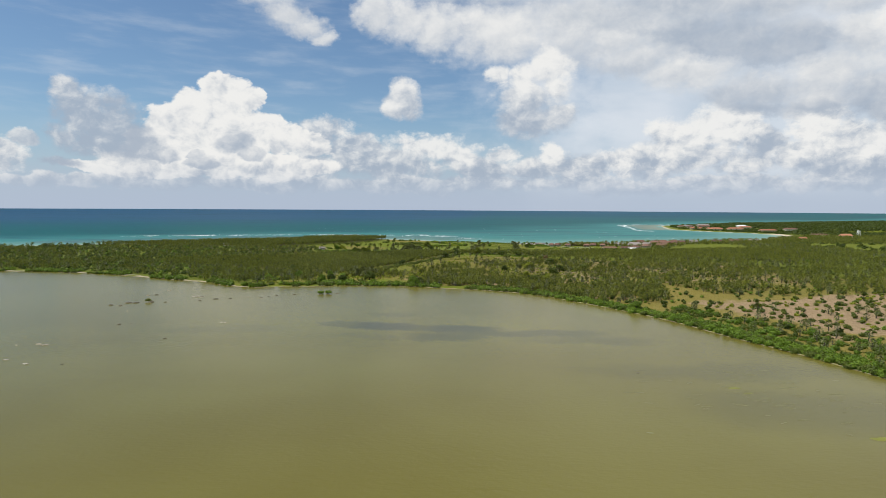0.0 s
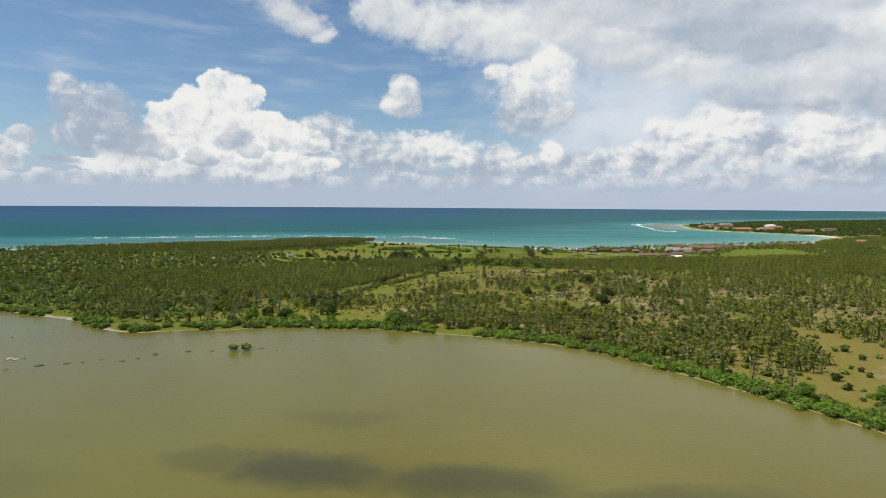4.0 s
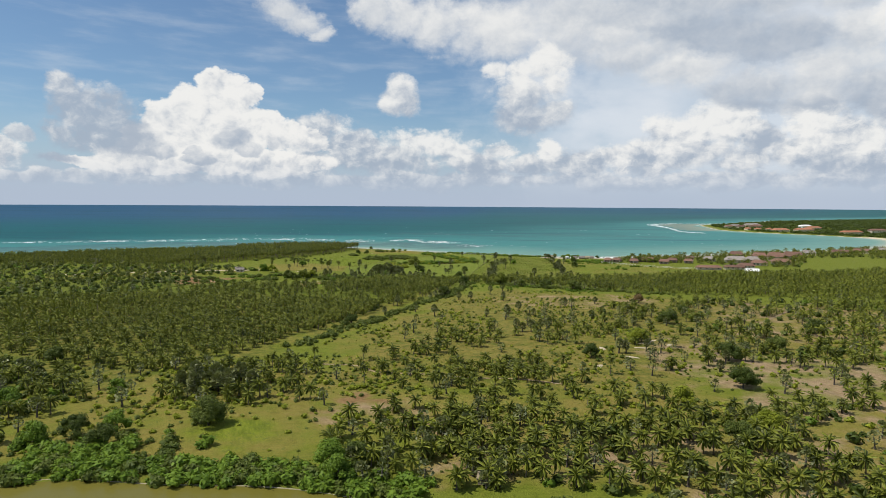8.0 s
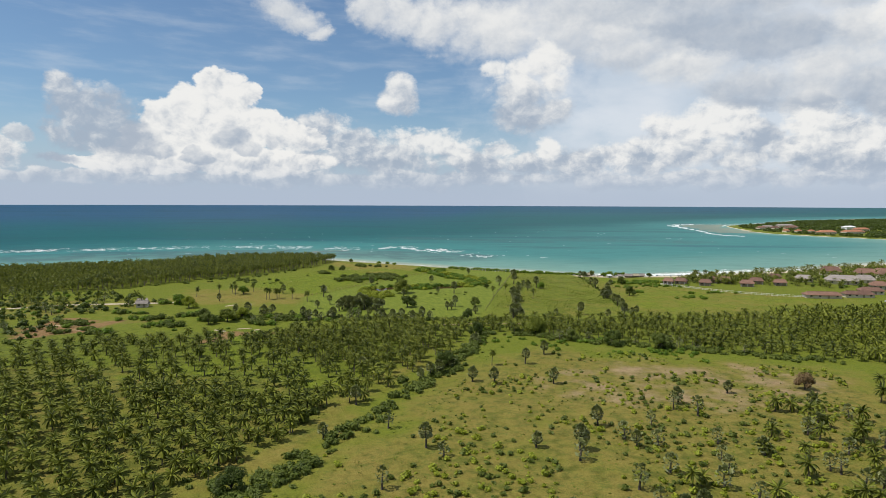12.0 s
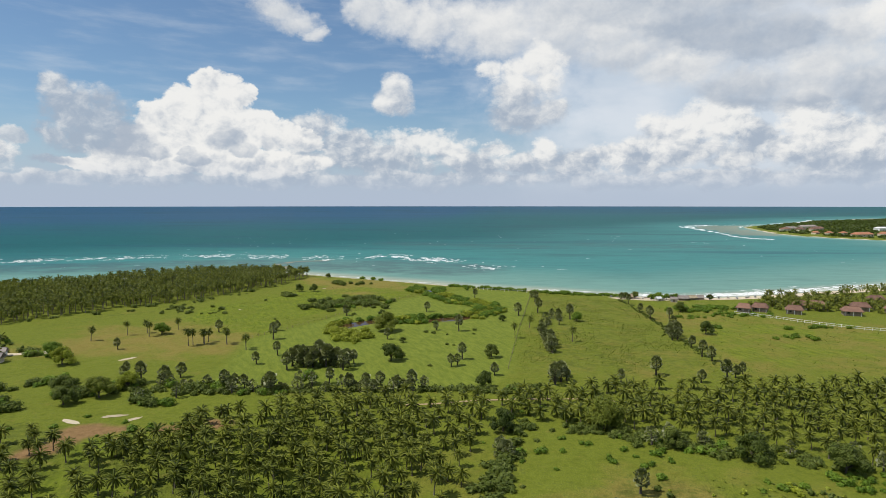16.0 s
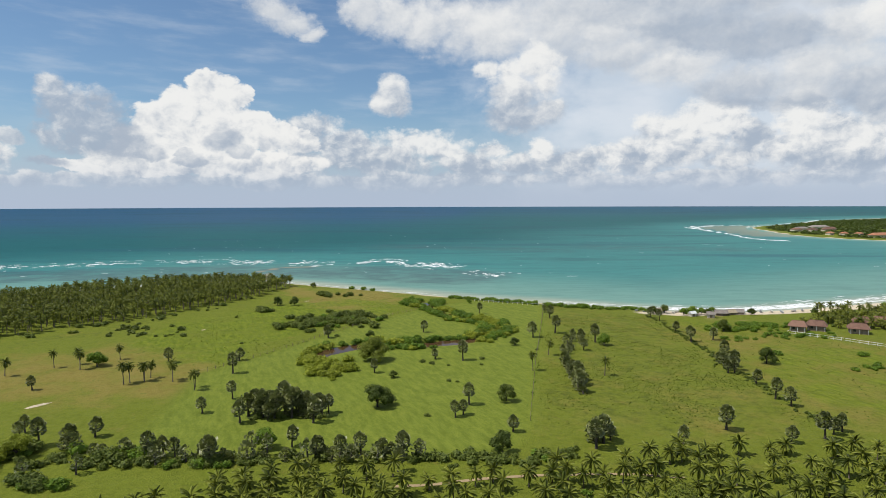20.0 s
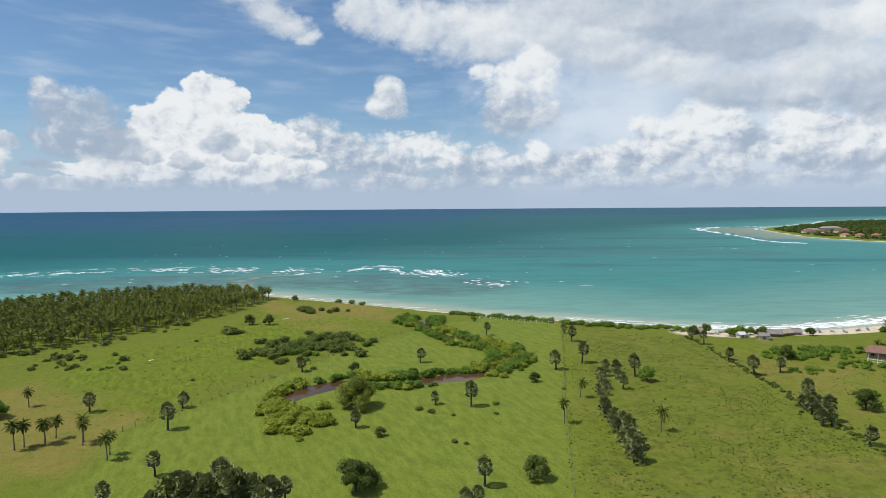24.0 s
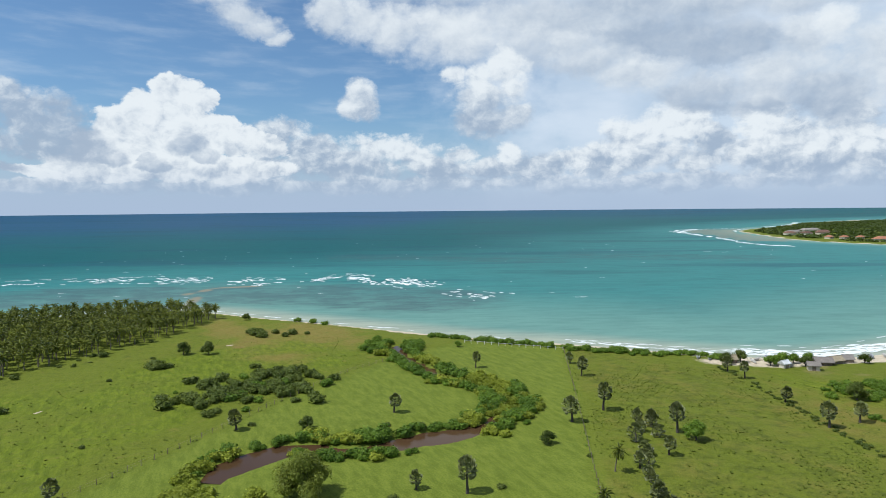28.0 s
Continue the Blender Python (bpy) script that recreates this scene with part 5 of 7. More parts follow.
TREES += [
    (7.6, -346, 1, 1.1, BRIGHT_LEAF, "bright green tree leaning over the lagoon shore"),
    (119.5, -131, 1, 1.0, DRY_LEAF, "reddish-brown leafed tree at a field corner"),
    (-67, 236, 3, 1.0, SCRUB_LEAF, "wind-bent small tree on the beach edge"),
    (124, 136, 3, 1.1, BRIGHT_LEAF, "small shade tree behind the beach"),
    (133, 139, 3, 1.0, BRIGHT_LEAF, "small shade tree behind the beach"),
    (134, 134, 3, 1.1, DARK_LEAF, "small shade tree beside a beach hut"),
    (111, 139, 3, 1.2, DARK_LEAF, "small shade tree beside a beach hut"),
    (117, 141.5, 3, 1.25, SCRUB_LEAF, "dusty shade tree among beached boats"),
    (128, 136.5, 3, 1.35, BRIGHT_LEAF, "round green shade tree among fishing huts"),
    (138, 139, 3, 1.1, BRIGHT_LEAF, "round green shade tree among fishing huts"),
    (155, 137, 3, 1.0, DARK_LEAF, "small dark tree at the beach edge"),
    (-95, -265, 1, 1.1, DARK_LEAF, "dark tree at the grove edge"),
    (-78, -310, 0, 0.9, BRIGHT_LEAF, "bright green tree near the lagoon"),
    (125, -440, 0, 0.8, BRIGHT_LEAF, "bright green tree on the lagoon bank"),
    (84, -300, 1, 1.1, OLIVE_LEAF, "olive-green tree among palms"),
    (96, -318, 0, 0.9, OLIVE_LEAF, "wide olive-green tree among palms"),
    (93, -227, 0, 0.9, OLIVE_LEAF, "wide olive-green tree in dry scrub"),
    (116, -190, 0, 1.0, DARK_LEAF, "wide dark tree at the field side"),
    (-15, -198, 0, 0.75, DARK_LEAF, "dark tree in the hedge between fields"),
    (-52, -326, 0, 0.8, DARK_LEAF, "dense dark tree behind the lagoon shrubs"),
    (-44, -324, 1, 1.1, BRIGHT_LEAF, "bright green tree behind the lagoon shrubs"),
]
TREES += [
    (-59, -296, 1, 0.9, BRIGHT_LEAF, "bright green tree beside the palm grove"),
    (-84, -37, 0, 0.9, SCRUB_LEAF, "untidy tree near the meadow's corner"),
    (-70, -30, 0, 0.8, OLIVE_LEAF, "olive-green tree behind the meadow hedge"),
    (-113, 5, 0, 0.9, BRIGHT_LEAF, "dense round tree in dry meadow"),
    (115.0, -252.3, 0, 0.95, DARK_LEAF, "wide dark tree in a clump above dry scrub"),
    (105.7, -284.1, 0, 1.0, DARK_LEAF, "wide dark tree in a clump above dry scrub"),
    (136.3, -239.5, 0, 0.95, SCRUB_LEAF, "grey-green tree at the field side"),
    (87.2, -325.5, 0, 0.9, SCRUB_LEAF, "spreading grey-green tree among palms"),
    (129.4, -168.7, 0, 0.8, DARK_LEAF, "dark tree at the field side"),
    (167.4, -204.4, 0, 0.9, DARK_LEAF, "dark tree in open eastern pasture"),
    (5.2, -340.2, 1, 1.2, BRIGHT_LEAF, "fresh bright green tree on the lagoon bank"),
    (9.7, -338.7, 1, 1.0, DARK_LEAF, "dark tree behind the lagoon shrubs"),
    (-43.4, -331.0, 0, 0.8, DARK_LEAF, "dense dark tree behind the lagoon shrubs"),
    (-57.0, -331.6, 1, 1.1, BRIGHT_LEAF, "bright green tree behind the lagoon shrubs"),
    (31.4, -61.9, 1, 1.1, DARK_LEAF, "dark round tree below the palm belt"),
    (66.2, -71.2, 1, 0.9, SCRUB_LEAF, "thin grey-green tree in rough grass"),
    (-73.5, -38.3, 0, 0.95, MANGO_LEAF, "broad olive-green tree in a thicket"),
    (-79.2, -44.6, 0, 0.8, SCRUB_LEAF, "broad grey-green tree in a thicket"),
    (127, 100, 1, 1.0, SCRUB_LEAF, "dull green spreading bush-like tree in yellow pasture"),
]
for x, y, kind, size, mat, label in TREES:
    plant_tree(x, y, kind, size, mat, label)

# mangroves standing in the lagoon
MANGROVE = mesh_of("mangrove_crown", *join([(v * (2.4, 2.0, 2.0), f) for v, f in (bush_shape(210, 420, 0.13),)]), BRIGHT_LEAF)
ROOTS = mesh_of("mangrove_stems", *join([tube([(math.cos(a) * 1.2, math.sin(a) * 1.0, -0.6), (math.cos(a) * 0.5, math.sin(a) * 0.4, 0.7), (0, 0, 1.2)], (0.07, 0.06, 0.05), 5) for a in np.arange(9) * 0.7]), DARK_TRUNK)
for x, y in ((-45.2, -389.5), (-40.6, -388.3)):
    ob = thing("mangrove", "low green mangrove bush standing in lagoon water", "mangrove", "lagoon mangroves", (x, y, 0.3), x * 40, 1.0)
    part("stems", ROOTS, None, ob)
    part("crown", MANGROVE, None, ob)

# ---- bushes and hedges ----
BUSHES = [bush_shape(130 + i) for i in range(4)]
BUSHES_MID = [bush_shape(145 + i, 105, 0.185, 0.85, 3) for i in range(4)]
BUSHES_SMALL = [bush_shape(140 + i, 22, 0.26, 0.8, 1) for i in range(3)]


def bushes(spots, lo, hi, name, mat, label, category="shrubs", shapes=BUSHES):
    spots = np.asarray(spots, float)
    shape = scatter(shapes, spots, RNG.uniform(lo, hi, len(spots)), RNG.uniform(0, 6.28, len(spots)), ground_at(spots) - 0.12)
    return stuff(name, shape, mat, label, category)


def bank(line, step, offset, spread, keep=1.0):
    """Spots to both sides of a line."""
    c = curve_through(line, step)
    t = np.gradient(c, axis=0)
    t /= np.hypot(*t.T)[:, None]
    n = np.stack([-t[:, 1], t[:, 0]], 1)
    q = np.vstack([c + n * offset, c - n * offset])
    q = q + RNG.normal(scale=spread, size=q.shape)
    return q[RNG.random(len(q)) < keep]


creek_spots = np.vstack([bank(CREEK, 1.0, 4.2, 0.6, 0.95), bank(CREEK, 1.8, 6.0, 0.7, 0.6)])
open_water = (away([(-24, 63), (-12, 71)], creek_spots) < 4.2) & (creek_spots[:, 1] < 71) & (creek_spots[:, 0] > -24.5)
open_water |= (away([(12, 75), (26, 81)], creek_spots) < 4.6) & (creek_spots[:, 1] < 79.5)
open_water |= (away(creek_line, creek_spots) - pool_swell(creek_spots)) < 2.2
open_water |= (np.hypot(creek_spots[:, 0] + 19, creek_spots[:, 1] - 61.5) < 5.5) & (RNG.random(len(creek_spots)) < 0.9)
creek_spots = creek_spots[~open_water]
tone = wobble(creek_spots, 0.07, 14.0) + RNG.normal(scale=0.15, size=len(creek_spots))
bushes(creek_spots[tone < 0.16], 0.9, 2.6, "creek_shrubs", BRIGHT_LEAF, "thick green shrubs lining both creek banks")
bushes(creek_spots[tone >= 0.16], 1.0, 2.7, "creek_shrubs", OLIVE_LEAF, "yellow-green shrubs lining the creek banks")
bushes(bank([(20, 128), (35, 112), (38, 100), (34, 92), (44, 100)], 1.3, 3.0, 1.8, 0.8), 1.3, 2.3, "creek_shrubs", OLIVE_LEAF, "yellow-green shrubs at the creek bend")
bushes(np.vstack([along([(-30, 60), (-27, 48), (-21, 38), (-15, 29)], 0.8, 2.2), along([(-24, 48), (-17, 44), (-14, 36)], 1.0, 1.8)]), 1.3, 2.4, "creek_shrubs", OLIVE_LEAF, "yellow-green thicket at the creek's end")
bushes(bank([(5, 182), (4, 172), (6, 164)], 1.0, 6.0, 2.0), 1.6, 2.6, "creek_shrubs", BRIGHT_LEAF, "thick green shrubs near the creek mouth")
shore_run = [p for p in LAGOON if p[0] > -330 and p[1] > -640 and p[1] < -270]
lag_line = curve_through(shore_run, 1.3)
t_lag = np.gradient(lag_line, axis=0)
t_lag /= np.hypot(*t_lag.T)[:, None]
n_lag = np.stack([-t_lag[:, 1], t_lag[:, 0]], 1)
fringe = np.vstack([lag_line + n_lag * d for d in (1.3, 3.8, 7.0)]) + RNG.normal(scale=1.1, size=(3 * len(lag_line), 2))
gap = wobble(fringe, 0.045, 2.0) > -0.08
fringe = fringe[gap | (fringe[:, 0] > 55)]
fringe = fringe[~inside(shore_line, fringe)]
fringe = np.vstack([fringe, RNG.normal((-46, -334), (10, 4.5), (46, 2)), RNG.normal((-70, -348), (8, 3), (24, 2)), RNG.normal((88, -384), (8, 5), (20, 2))])
fringe = fringe[~inside(shore_line, fringe)]
mixed = RNG.random(len(fringe)) < 0.6
bushes(fringe[mixed], 1.3, 3.0, "lagoon_shrubs", BRIGHT_LEAF, "dense bright green shrubs along the lagoon bank", "shrubs", BUSHES_MID)
bushes(fringe[~mixed], 1.2, 2.6, "lagoon_shrubs", SCRUB_LEAF, "dull green shrubs along the lagoon bank", "shrubs", BUSHES_MID)
bushes(dry_land(np.vstack([along(HEDGE_WEST, 0.9, 1.9, 0.8), along([(-20, -206), (-12, -198), (-4, -186)], 0.7, 2.0), along([(12, -135), (22, -108), (32, -75)], 0.9, 2.4, 0.8), along([(-44, -236), (-34, -212), (-20, -184), (-8, -152)], 1.6, 2.6, 0.6)])), 0.7, 2.2, "hedge", SCRUB_LEAF, "overgrown dull green hedge between two fields", "hedge", BUSHES_MID)
bushes(np.vstack([along(HEDGE_EAST, 0.8, 0.8, 0.85), along([(103, 44), (104, 34)], 0.6, 1.2)]), 0.25, 1.0, "hedge", SCRUB_LEAF, "low dark hedge along a field boundary", "hedge", BUSHES_MID)
bushes(np.vstack([along([(-78, -30), (-60, -34), (-30, -31), (-5, -29), (30, -31), (45, -28)], 0.8, 1.6, 0.75), along([(-14, -4), (-24, -4), (-28, -5)], 1.1, 1.3), along([(46, -60), (64, -67), (75, -73)], 0.8, 2.0), along([(45, -55), (62, -66), (86, -76), (120, -90), (145, -100)], 1.0, 2.2)]), 1.0, 2.0, "hedge", SCRUB_LEAF, "scrubby hedge along the palm belt", "hedge", BUSHES_MID)
COASTBUSH = [(-42, 232), (-30, 224), (18, 193), (26, 187), (36, 182), (42, 178), (48, 175), (54, 172.5), (60, 169.5), (65, 167), (70, 163.5), (75, 160), (80, 161), (85, 157), (91, 155), (98, 154), (105.6, 154), (113, 147)]
bushes(np.vstack([along(COASTBUSH[2:], 1.4, 1.1), along(COASTBUSH[:2], 5, 1.0)]), 1.3, 2.6, "coast_shrubs", BRIGHT_LEAF, "row of green shrubs behind the beach")
bushes(np.vstack([RNG.normal((-34, 120), (9, 8), (46, 2)), RNG.normal((-44, 110), (5, 3), (14, 2)), RNG.normal((-26, 134), (6, 5), (24, 2)), RNG.normal((-70, 147), (2, 2), (5, 2)), RNG.normal((-50, 200), (6, 3), (12, 2))]), 1.2, 3.0, "thicket", SCRUB_LEAF, "dull green thorny thicket in rough grass", "thicket")
bushes(RNG.normal((-32, 119), (9, 8), (26, 2)), 0.8, 2.4, "thicket", BRIGHT_LEAF, "green bushes in rough coastal grass", "thicket")
bushes(np.vstack([RNG.normal((142, 108), (9, 4), (70, 2)), RNG.normal((128, 108), (3, 2), (14, 2)), RNG.normal((128, 84), (4, 2), (8, 2)), RNG.normal((150, 92), (7, 3), (22, 2)), RNG.normal((150, 40), (5, 2), (9, 2)), RNG.normal((172, 60), (5, 2), (9, 2)), RNG.normal((126, 60), (1.5, 1), (4, 2))]), 0.9, 1.9, "thicket", BRIGHT_LEAF, "bright green bushes in the yellow pasture", "thicket")
bushes(np.vstack([along([(-160, 72), (-130, 108), (-108, 140), (-90, 190)], 3.2, 3.0, 0.6), RNG.normal((-112, 104), (9, 5), (16, 2)), RNG.normal((-101, 92), (7, 3), (12, 2))]), 0.7, 2.3, "scrub", SCRUB_LEAF, "low scrub at the edge of the coast grove", "scrub", BUSHES_MID)
CLUMPS = [(-111, 7, 4.0, 10), (-122, 8, 3.0, 7), (-73, -28, 5.0, 12), (-80, -37, 5.0, 12), (-57, -43, 4.0, 12), (-48, -30, 6.0, 16), (-95, -26, 6.0, 12), (-110, -34, 7.0, 16), (-128, -20, 7.0, 12), (-96, -50, 8.0, 14), (-30, -33, 5.0, 10), (-135, -48, 8.0, 14), (-118, -62, 9.0, 14)]
clump_spots = np.vstack([RNG.normal((x, y), (r * 0.6, r * 0.3), (n, 2)) for x, y, r, n in CLUMPS])
half = RNG.random(len(clump_spots)) < 0.6
bushes(clump_spots[half], 1.1, 2.9, "thicket", SCRUB_LEAF, "dense dull green thicket beside the meadow", "thicket")
bushes(clump_spots[~half], 1.0, 2.6, "thicket", BRIGHT_LEAF, "dense bright green thicket beside the meadow", "thicket")
bushes(np.vstack([RNG.normal((60, -72), (16, 4), (40, 2)), RNG.normal((95, -88), (14, 4), (30, 2)), RNG.normal((36, -44), (4, 8), (10, 2)), RNG.normal((-58, -64), (14, 5), (22, 2))]), 0.5, 1.8, "scrub", BRIGHT_LEAF, "fresh green scrub below the palm belt", "scrub", BUSHES_MID)
loose_scrub = dry_land(np.vstack([rows_in(SCRUB_WEST, 4.9, 0.2, 0.5, 0.85), rows_in(GROVE_LAGOON, 5, 0.2, 0.5, 0.6), rows_in(GROVE_EAST, 6, 0.2, 0.5, 0.5), rows_in(GROVE_SHORE, 5, 0.2, 0.5, 0.5), rows_in([(150, -480), (115, -405), (180, -330), (420, -330), (420, -480), (230, -600)], 8, 0.2, 0.5, 0.6), rows_in(RESORT, 8, 0.2, 0.5, 0.6)]))
SHORE_EAST = [(140, -440), (152, -430), (176, -470), (198, -520), (222, -570), (230, -640), (205, -740), (197, -735), (186, -640), (170, -567), (156, -515), (146, -480)]
bank_wood = dry_land(rows_in(SHORE_EAST, 3.6, 0.4, 0.5, 0.75), 9, 3)
shade_pick = RNG.random(len(bank_wood))
bushes(bank_wood[shade_pick < 0.4], 1.2, 2.8, "lagoon_shrubs", BRIGHT_LEAF, "tall green shrubs on the wooded lagoon bank", "shrubs", BUSHES_MID)
bushes(bank_wood[(shade_pick >= 0.4) & (shade_pick < 0.8)], 1.0, 2.5, "lagoon_shrubs", SCRUB_LEAF, "dull green shrubs on the wooded lagoon bank", "shrubs", BUSHES_MID)
bushes(bank_wood[shade_pick >= 0.8], 1.0, 2.2, "lagoon_shrubs", DARK_LEAF, "dark shrubs on the wooded lagoon bank", "shrubs", BUSHES_MID)
orchard = dry_land(rows_in([(165, -415), (300, -362), (420, -400), (420, -520), (240, -560), (205, -520)], 6.5, 0.3, 0.45, 0.55))
ripe = RNG.random(len(orchard)) < 0.5
bushes(orchard[ripe], 1.0, 2.4, "scrub", SCRUB_LEAF, "low round bushes on bare orchard soil", "scrub", BUSHES_MID)
bushes(orchard[~ripe], 0.8, 2.0, "scrub", OLIVE_LEAF, "yellow-green low bushes on bare orchard soil", "scrub", BUSHES_MID)
glade = dry_land(rows_in(GROVE_LAGOON, 4.4, 0.3, 0.5, 0.6))
bushes(glade[::2], 1.0, 2.8, "scrub", BRIGHT_LEAF, "fresh green scrub behind the lagoon's sandy rim", "scrub", BUSHES_SMALL)
bushes(glade[1::2], 1.0, 3.0, "scrub", SCRUB_LEAF, "dull green scrub behind the lagoon's sandy rim", "scrub", BUSHES_SMALL)
pick = RNG.random(len(loose_scrub))
bushes(loose_scrub[pick < 0.45], 1.3, 3.4, "scrub", DARK_LEAF, "mixed dark green scrub among palms", "scrub", BUSHES_SMALL)
bushes(loose_scrub[(pick >= 0.45) & (pick < 0.8)], 1.2, 3.0, "scrub", SCRUB_LEAF, "dull green scrub among palms", "scrub", BUSHES_SMALL)
bushes(loose_scrub[pick >= 0.8], 1.1, 2.8, "scrub", BRIGHT_LEAF, "bright green bushes among palms", "scrub", BUSHES_SMALL)
field_scrub = dry_land(np.vstack([rows_in(GROVE_MID, 2.2, 0.2, 0.5, 0.8), rows_in([(30, -215), (112, -205), (138, -112), (76, -85), (36, -100), (10, -165)], 2.2, 0.2, 0.5, 0.8), rows_in(GROVE_SHORE, 3.2, 0.3, 0.5, 0.7), rows_in([(-24, -262), (32, -214), (12, -163), (-2, -178), (-16, -212)], 2.2, 0.2, 0.5, 0.8), rows_in(GAP_MID, 2.4, 0.3, 0.5, 0.9), rows_in(GAP_MID, 4.0, 0.7, 0.5, 0.8), rows_in(SHORE_STRIP, 2.6, 0.3, 0.5, 0.8), rows_in(SHORE_CORNER, 2.4, 0.3, 0.5, 0.9), rows_in(SANDY_GAP, 2.8, 0.3, 0.5, 0.7), rows_in([(112, -185), (112, -235), (160, -255), (172, -330), (250, -330), (250, -130), (142, -120)], 3.4, 0.3, 0.5, 0.7), rows_in([(-30, -298), (40, -318), (20, -335), (-60, -338), (-110, -345), (-90, -290)], 2.8, 0.2, 0.5, 0.7)]))
field_scrub = field_scrub[wobble(field_scrub, 0.05, 6.0) + RNG.normal(scale=0.18, size=len(field_scrub)) > 0.02]
field_scrub = np.vstack([field_scrub, dry_land(rows_in([(-62, -312), (-62, -264), (-14, -250), (24, -262), (4, -298), (-30, -304)], 2.5, 0.3, 0.5, 0.8))])
olive = RNG.random(len(field_scrub)) < 0.45
bushes(field_scrub[olive], 0.45, 1.5, "scrub", SCRUB_LEAF, "small scattered bushes in dry pasture", "scrub", BUSHES_SMALL)
bushes(field_scrub[~olive], 0.45, 1.7, "scrub", OLIVE_LEAF, "yellow-green bushes in dry pasture", "scrub", BUSHES_SMALL)
far_woods = dry_land(np.vstack([rows_in(HEADLAND, 9.5, 0.2, 0.5, 0.9), rows_in([(520, 190), (900, 460), (1300, 450), (1300, -400), (520, -400)], 20, 0.2, 0.5, 0.6), rows_in([(420, -400), (1000, -400), (900, -760), (222, -740), (225, -560)], 15, 0.2, 0.5, 0.6), rows_in([(-420, -262), (-420, 40), (-560, 0), (-900, -260), (-900, -300)], 20, 0.2, 0.5, 0.6)]), 14)
HEADLAND_HOUSES = [(626, 992, 20, 26, 14, 6, 5, ROOF_TILE), (650, 985, 20, 24, 14, 6, 5, ROOF_TILE), (680, 990, 20, 30, 14, 6, 5, ROOF_TILE), (660, 1040, 20, 40, 14, 6, 5, ROOF_GREY), (720, 1090, 20, 60, 16, 7, 5, ROOF_GREY), (700, 1020, 30, 40, 14, 6, 5, ROOF_TILE), (612, 866, 30, 16, 10, 5, 4, ROOF_ORANGE), (628, 856, 30, 16, 10, 5, 4, ROOF_ORANGE), (645, 846, 30, 16, 10, 5, 4, ROOF_ORANGE)]
HEADLAND_HOUSES += [(640, 790, 20, 50, 16, 6, 6, ROOF_ORANGE), (690, 800, 20, 60, 16, 6, 5, ROOF_ORANGE), (740, 860, 25, 50, 14, 6, 5, ROOF_ORANGE), (760, 930, 25, 40, 14, 8, 4, ROOF_WHITE), (720, 700, 15, 60, 16, 6, 5, ROOF_ORANGE), (790, 740, 15, 50, 14, 6, 5, ROOF_TILE), (600, 318, -30, 20, 10, 5, 4, ROOF_ORANGE), (735, 430, -20, 32, 16, 6, 6, ROOF_ORANGE), (720, 490, -10, 44, 10, 5, 3, ROOF_TILE)]
for x, y, *_ in HEADLAND_HOUSES:
    far_woods = far_woods[(np.abs(far_woods[:, 0] - x) > 17) | (far_woods[:, 1] > y + 8) | (far_woods[:, 1] < y - 34)]
base = np.where(far_woods[:, 1] > 650, 9.0 * soft(away(coast_line, far_woods), 60, 420), 0)
FAR_BUSH = [bush_shape(150 + i, 14, 0.4, 0.85, 1) for i in range(4)]
woods = scatter([(v * (1, 1, 0.75), f) for v, f in FAR_BUSH], far_woods, RNG.uniform(4, 8, len(far_woods)), RNG.uniform(0, 6.28, len(far_woods)), base)
stuff("far_woods", woods, DARK_LEAF, "distant dark woodland on the headland and inland", "woodland")

for x, y in ((-78.2, 160.1), (-79.6, 131.6), (-25.8, 88.6), (5.9, 86.7), (8.5, 82.8), (14.1, 85.6), (8.9, 47.9), (12.2, 45.6), (28.3, 51.4), (27.7, 43.9), (17.9, 25.5), (20.1, 24.6), (32.1, 13.5), (47.9, 65.6), (103.7, 50), (17.6, 43), (-59, 76.9), (-96.7, 89.1), (12.7, -4.6), (5.7, -28.8)):
    k = RNG.uniform(0.7, 1.2)
    ob = tagged(new("shrub", mesh_of("shrub", *BUSHES[int(x) % 4], SCRUB_LEAF)), "small dull green shrub standing alone in grass", "shrub", "meadow shrubs")
    ob.matrix_basis = pose(x, y, ground_at([(x, y)])[0] - 0.1, 0, 0, x * 50) @ Matrix.Diagonal((k, k, k, 1))

# ---- rough grass ----
tuft_spots = dry_land(np.vstack([rows_in([(64, 165), (46, 52), (38, -10), (103, -12), (106, 130)], 0.95, 0.3, 0.5, 0.8), rows_in([(108, 128), (105, -10), (165, -10), (235, 42), (165, 92)], 1.8, 0.3, 0.5, 0.7), rows_in([(-56, 36), (-39, 73), (-14, 130), (0, 155), (-10, 195), (-70, 190), (-100, 100), (-90, 60)], 1.6, 0.3, 0.5, 0.6), rows_in([(-26, -295), (95, -290), (135, -215), (140, -112), (62, -80), (32, -95), (5, -165)], 1.7, 0.3, 0.5, 0.65), rows_in(GROVE_WEST_THIN, 2.6, 0.3, 0.5, 0.5)]))
thick = wobble(tuft_spots, 0.06, 4.0) + RNG.normal(scale=0.25, size=len(tuft_spots)) > 0.02
tuft_spots = tuft_spots[thick]
TUFT_LEAF = foliage("tuft_leaf", (0.085, 0.118, 0.012), (0.175, 0.21, 0.026), 0.3, 0.7)
stuff("grass_tufts", scatter([tuft_shape(i) for i in range(5)], tuft_spots, RNG.uniform(0.22, 0.8, len(tuft_spots)), RNG.uniform(0, 6.28, len(tuft_spots)), ground_at(tuft_spots) - 0.05), TUFT_LEAF, "coarse tufts of darker grass in the pastures", "grass")


